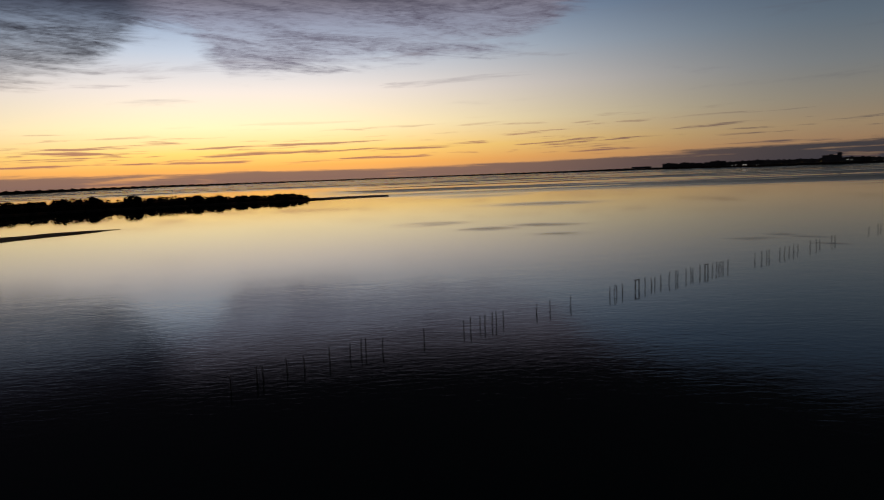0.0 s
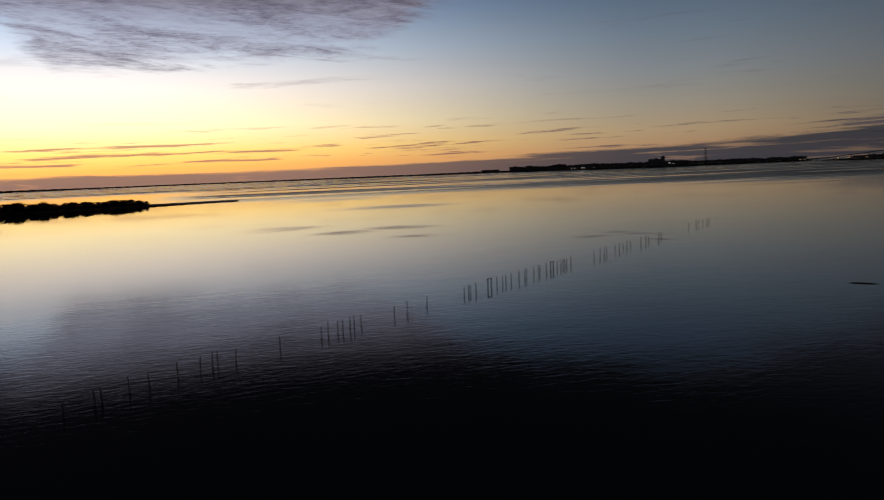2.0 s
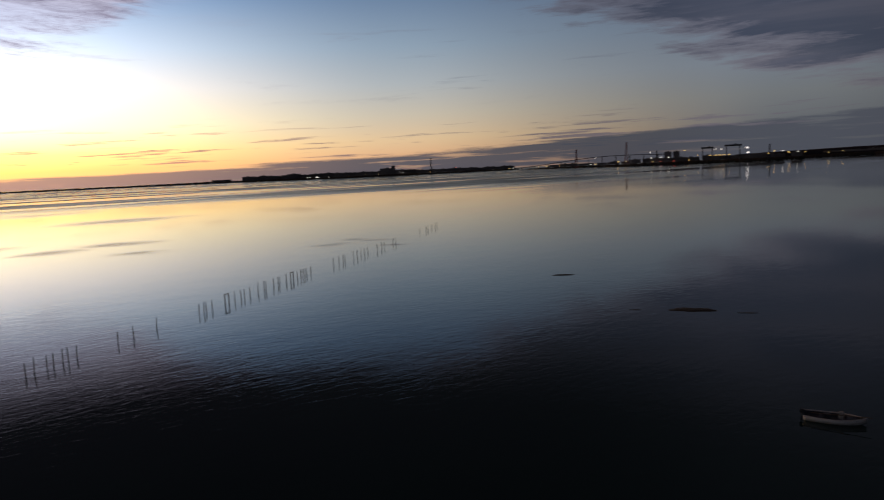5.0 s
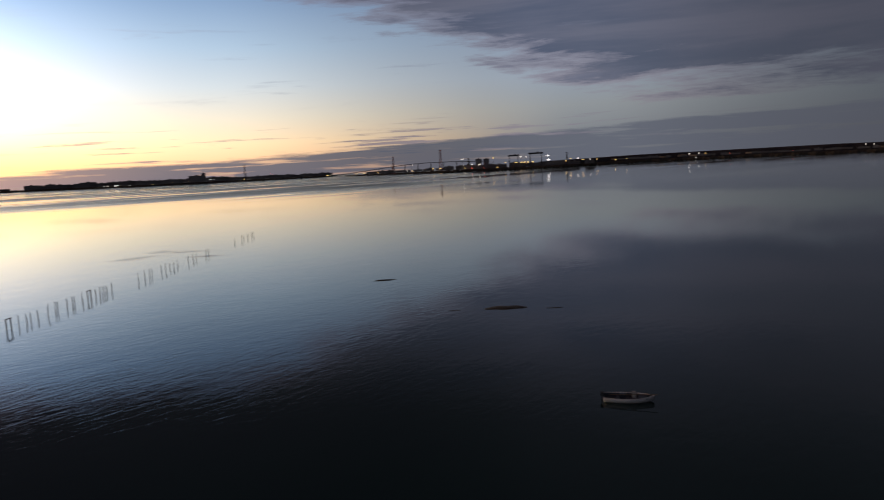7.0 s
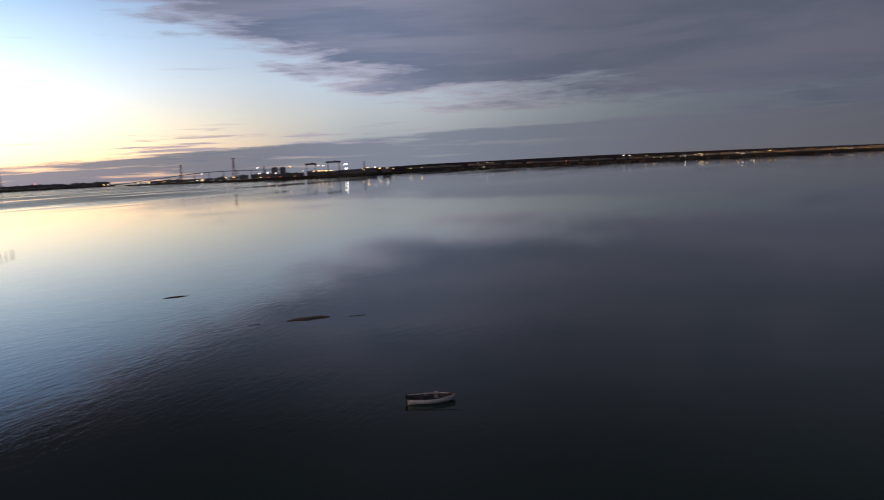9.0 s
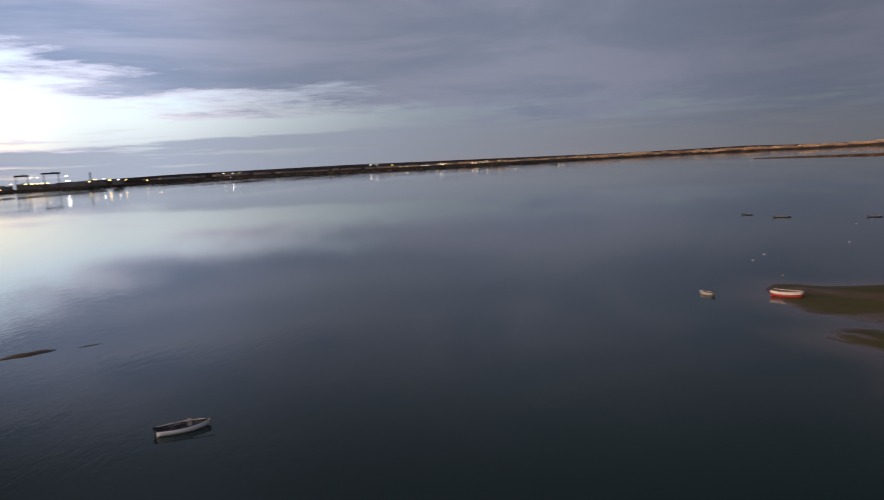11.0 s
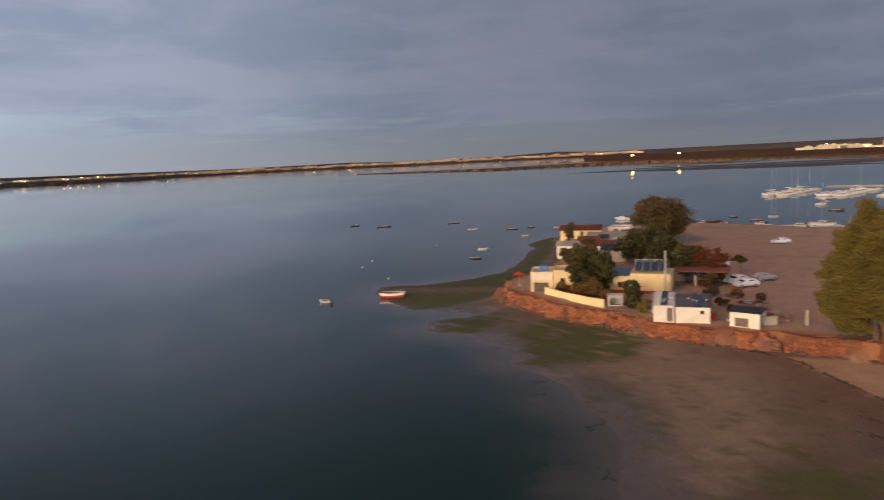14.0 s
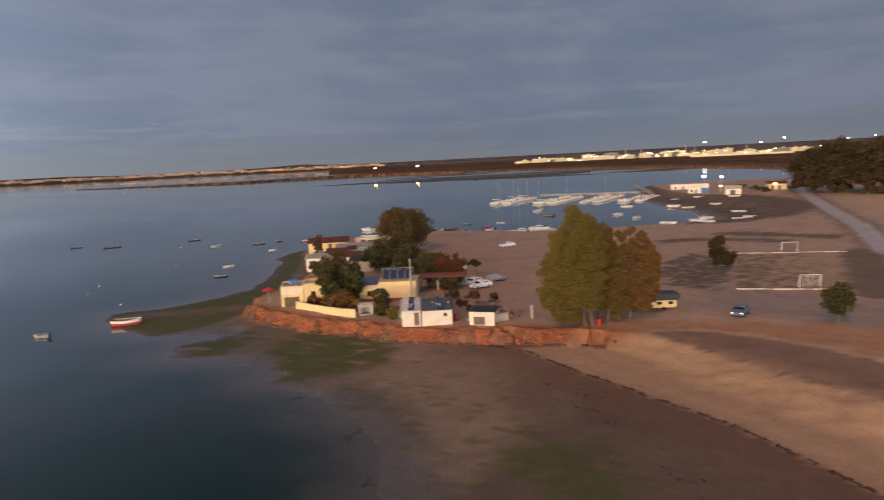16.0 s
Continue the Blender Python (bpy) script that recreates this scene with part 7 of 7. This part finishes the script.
# ---- the cliff: rocks in the red earth, stones at its foot, the wrack line ----
def stone_mesh(name, seed, mat, flat=0.7):
    rng = random.Random(seed)
    bm = bmesh.new()
    bmesh.ops.create_icosphere(bm, subdivisions=1, radius=1.0)
    for v in bm.verts:
        v.co *= 1 + 0.6 * (rng.random() - 0.5)
        v.co.z *= flat
    me = bpy.data.meshes.new(name)
    bm.to_mesh(me)
    bm.free()
    me.materials.append(mat)
    return me


def cliff():
    rng = random.Random(21)
    t = thing("red_cliff", "crumbling red earth cliff with rocks along the shore", "cliff", kind="structure")
    red = [stone_mesh("rock", 100 + i, ROCK, 0.8) for i in range(6)]
    dark = [stone_mesh("stone", 200 + i, STONE, 0.6) for i in range(5)]
    line = [p for p in PLATEAU if 34 < p[0] < 96 and p[1] > -80]
    seg = [(a, b) for a, b in zip(line, line[1:])]
    tot = [math.hypot(b[0] - a[0], b[1] - a[1]) for a, b in seg]

    def at(u):
        s = u * sum(tot)
        for (a, b), L in zip(seg, tot):
            if s <= L:
                d = ((b[0] - a[0]) / L, (b[1] - a[1]) / L)
                return a[0] + d[0] * s, a[1] + d[1] * s, -d[1], d[0]
            s -= L
        return (*seg[-1][1], 0, 1)
    for i in range(170):
        x, y, nx, ny = at(rng.random())
        o = rng.uniform(-0.3, 1.4)
        x, y = x + nx * o, y + ny * o
        r = rng.uniform(0.12, 0.38) * (1.5 if i % 10 == 0 else 1)
        ob = new("rock", rng.choice(red))
        ob.matrix_world = pose(x, y, zat(x, y) - 0.3 * r, rng.uniform(0, 60), rng.uniform(0, 60), rng.uniform(0, 360)) @ Matrix.Diagonal((r * rng.uniform(1.0, 2.2), r, r * rng.uniform(0.6, 0.9), 1))
        ob.parent = t
    for i in range(260):
        x, y, nx, ny = at(rng.random())
        o = rng.uniform(1.2, 2.1)
        x, y = x + nx * o, y + ny * o
        r = rng.uniform(0.10, 0.34)
        ob = new("stone", rng.choice(dark))
        ob.matrix_world = pose(x, y, zat(x, y) + 0.05, 0, 0, rng.uniform(0, 360)) @ Matrix.Diagonal((r * 1.4, r, r, 1))
        ob.parent = t
    for x, y, sx, sy, sz in ((53.4, -69.9, 1.7, 1.3, 1.25), (49.5, -71.7, 1.7, 1.3, 1.2)):
        bm = bmesh.new()
        bmesh.ops.create_icosphere(bm, subdivisions=3, radius=1.0)
        for v in bm.verts:
            v.co *= 1 + 0.22 * noise.noise(v.co * 1.6 + Vector((x, y, 0))) + 0.10 * noise.noise(v.co * 5 + Vector((y, x, 0)))
        ob = part("earth_spur", bm, ROCK, t, "rounded spur of red earth")
        ob.matrix_world = pose(x, y, 1.1, 0, 0, math.degrees(math.atan2(-0.4, -1)) + rng.uniform(-15, 15)) @ Matrix.Diagonal((sx, sy, sz, 1))


cliff()


def cliff_face():
    """The broken face of red earth: a strip that follows the plateau's edge, with ledges, gullies and an overhanging lip."""
    line = [p for p in PLATEAU if 36 < p[0] < 96 and p[1] > -82]
    pts = []
    for (ax, ay), (bx_, by_) in zip(line, line[1:]):
        L = math.hypot(bx_ - ax, by_ - ay)
        n = max(2, int(L / 0.22))
        pts += [(ax + (bx_ - ax) * i / n, ay + (by_ - ay) * i / n) for i in range(n)]
    P = np.array([p for p in pts if p[0] < 92.4])
    for _ in range(25):
        P[1:-1] = (P[:-2] + P[1:-1] + P[2:]) / 3
    tan = np.gradient(P, axis=0)
    nrm = np.stack([-tan[:, 1], tan[:, 0]], 1) / np.linalg.norm(tan, axis=1)[:, None]
    offs = np.arange(-2.5, 3.5, 0.1)
    gx, gy = P[:, :1] + nrm[:, :1] * offs, P[:, 1:] + nrm[:, 1:] * offs
    gz = height(gx.ravel(), gy.ravel()).reshape(gx.shape)
    mid = offs[np.argmax(np.cumsum(gz > 1.5, 1), axis=1)]
    for _ in range(6):
        mid[1:-1] = (mid[:-2] + mid[1:-1] + mid[2:]) / 3
    prof = [(-1.1, 2.52), (-0.35, 2.60), (0.05, 2.58), (0.22, 2.42), (0.20, 2.2), (0.26, 2.0), (0.40, 1.8), (0.46, 1.6), (0.58, 1.4), (0.78, 1.2), (0.84, 1.0), (1.0, 0.8), (1.25, 0.6), (1.45, 0.42), (1.8, 0.1)]
    verts, faces, K = [], [], len(prof)
    steep = soft(P[:, 0], 35, 42)
    for i, (x, y) in enumerate(P):
        gully = sum(math.exp(-((x - cx) / 0.55) ** 2) for cx in GULLIES)
        for j, (o, z) in enumerate(prof):
            v = Vector((x, y, z))
            d = 0.60 * noise.noise(v * 0.45) + 0.55 * noise.noise(Vector((x, y, z * 2.2)) * 1.1 + Vector((7, 3, 0))) + 0.34 * noise.noise(Vector((x, y, z * 3)) * 2.9)
            d = (d - 1.9 * gully) * (0.25 if j < 2 else 1.0) * (0.5 if j > 12 else 1.0)
            oo = mid[i] + o * (1 + 1.6 * (1 - steep[i])) + d * (0.3 + 0.7 * steep[i])
            zz = z - 0.05 + 0.12 * noise.noise(v * 1.3 + Vector((0, 0, 9))) - (0.5 * gully if 1 < j < 8 else 0)
            verts.append((x + nrm[i, 0] * oo, y + nrm[i, 1] * oo, zz))
        if i:
            k = K * i
            faces += [(k - K + j, k - K + j + 1, k + j + 1, k + j) for j in range(K - 1)]
    ob = mesh("cliff_face", verts, faces, EARTH)
    tagged(ob, "broken orange-red earth cliff with ledges and dark gullies", "cliff", kind="structure")


cliff_face()


def wrack():
    """Dry seaweed in a line along the last tide, and some clumps on the mud."""
    rng = random.Random(8)
    pts = [(56, -68.2), (50, -69.6), (44.5, -70.2), (37.7, -67.4), (27.2, -63.7), (17.3, -60.2), (9.7, -55.7), (5, -53), (-6, -48)]
    verts, faces = [], []

    def clump(x, y, rx, ry, h, a):
        k, n = len(verts), 9
        z = zat(x, y)
        verts.append((x, y, z + h))
        for i in range(n):
            b = 6.2832 * i / n
            s = rng.uniform(0.6, 1.3)
            dx, dy = math.cos(b) * rx * s, math.sin(b) * ry * s
            verts.append((x + dx * math.cos(a) - dy * math.sin(a), y + dx * math.sin(a) + dy * math.cos(a), z - 0.02))
        faces.extend((k, k + 1 + i, k + 1 + (i + 1) % n) for i in range(n))
    for (ax, ay), (bx_, by_) in zip(pts, pts[1:]):
        L, ang = math.hypot(bx_ - ax, by_ - ay), math.atan2(by_ - ay, bx_ - ax)
        for i in range(int(L * 8)):
            u, o = rng.random(), rng.gauss(0, 0.15)
            if math.sin(u * L * 1.3 + ax) < -0.75:
                continue
            clump(ax + (bx_ - ax) * u - math.sin(ang) * o, ay + (by_ - ay) * u + math.cos(ang) * o, rng.uniform(0.20, 0.55), rng.uniform(0.05, 0.17), rng.uniform(0.04, 0.11), ang + rng.gauss(0, 0.3))
    for cx, cy, n in ((31.5, -60.5, 9), (29.6, -57.2, 12), (26.4, -55.0, 14), (22.5, -47.8, 6), (17.0, -48.2, 8), (12.0, -46.2, 10), (35.5, -61.5, 6)):
        for i in range(n):
            clump(cx + rng.gauss(0, 1.0), cy + rng.gauss(0, 0.35), rng.uniform(0.2, 0.55), rng.uniform(0.08, 0.2), rng.uniform(0.05, 0.12), rng.gauss(-0.5, 0.3))
    tagged(mesh("seaweed", verts, faces, WRACK), "dark dry seaweed along the tide line", "seaweed", kind="stuff")


wrack()
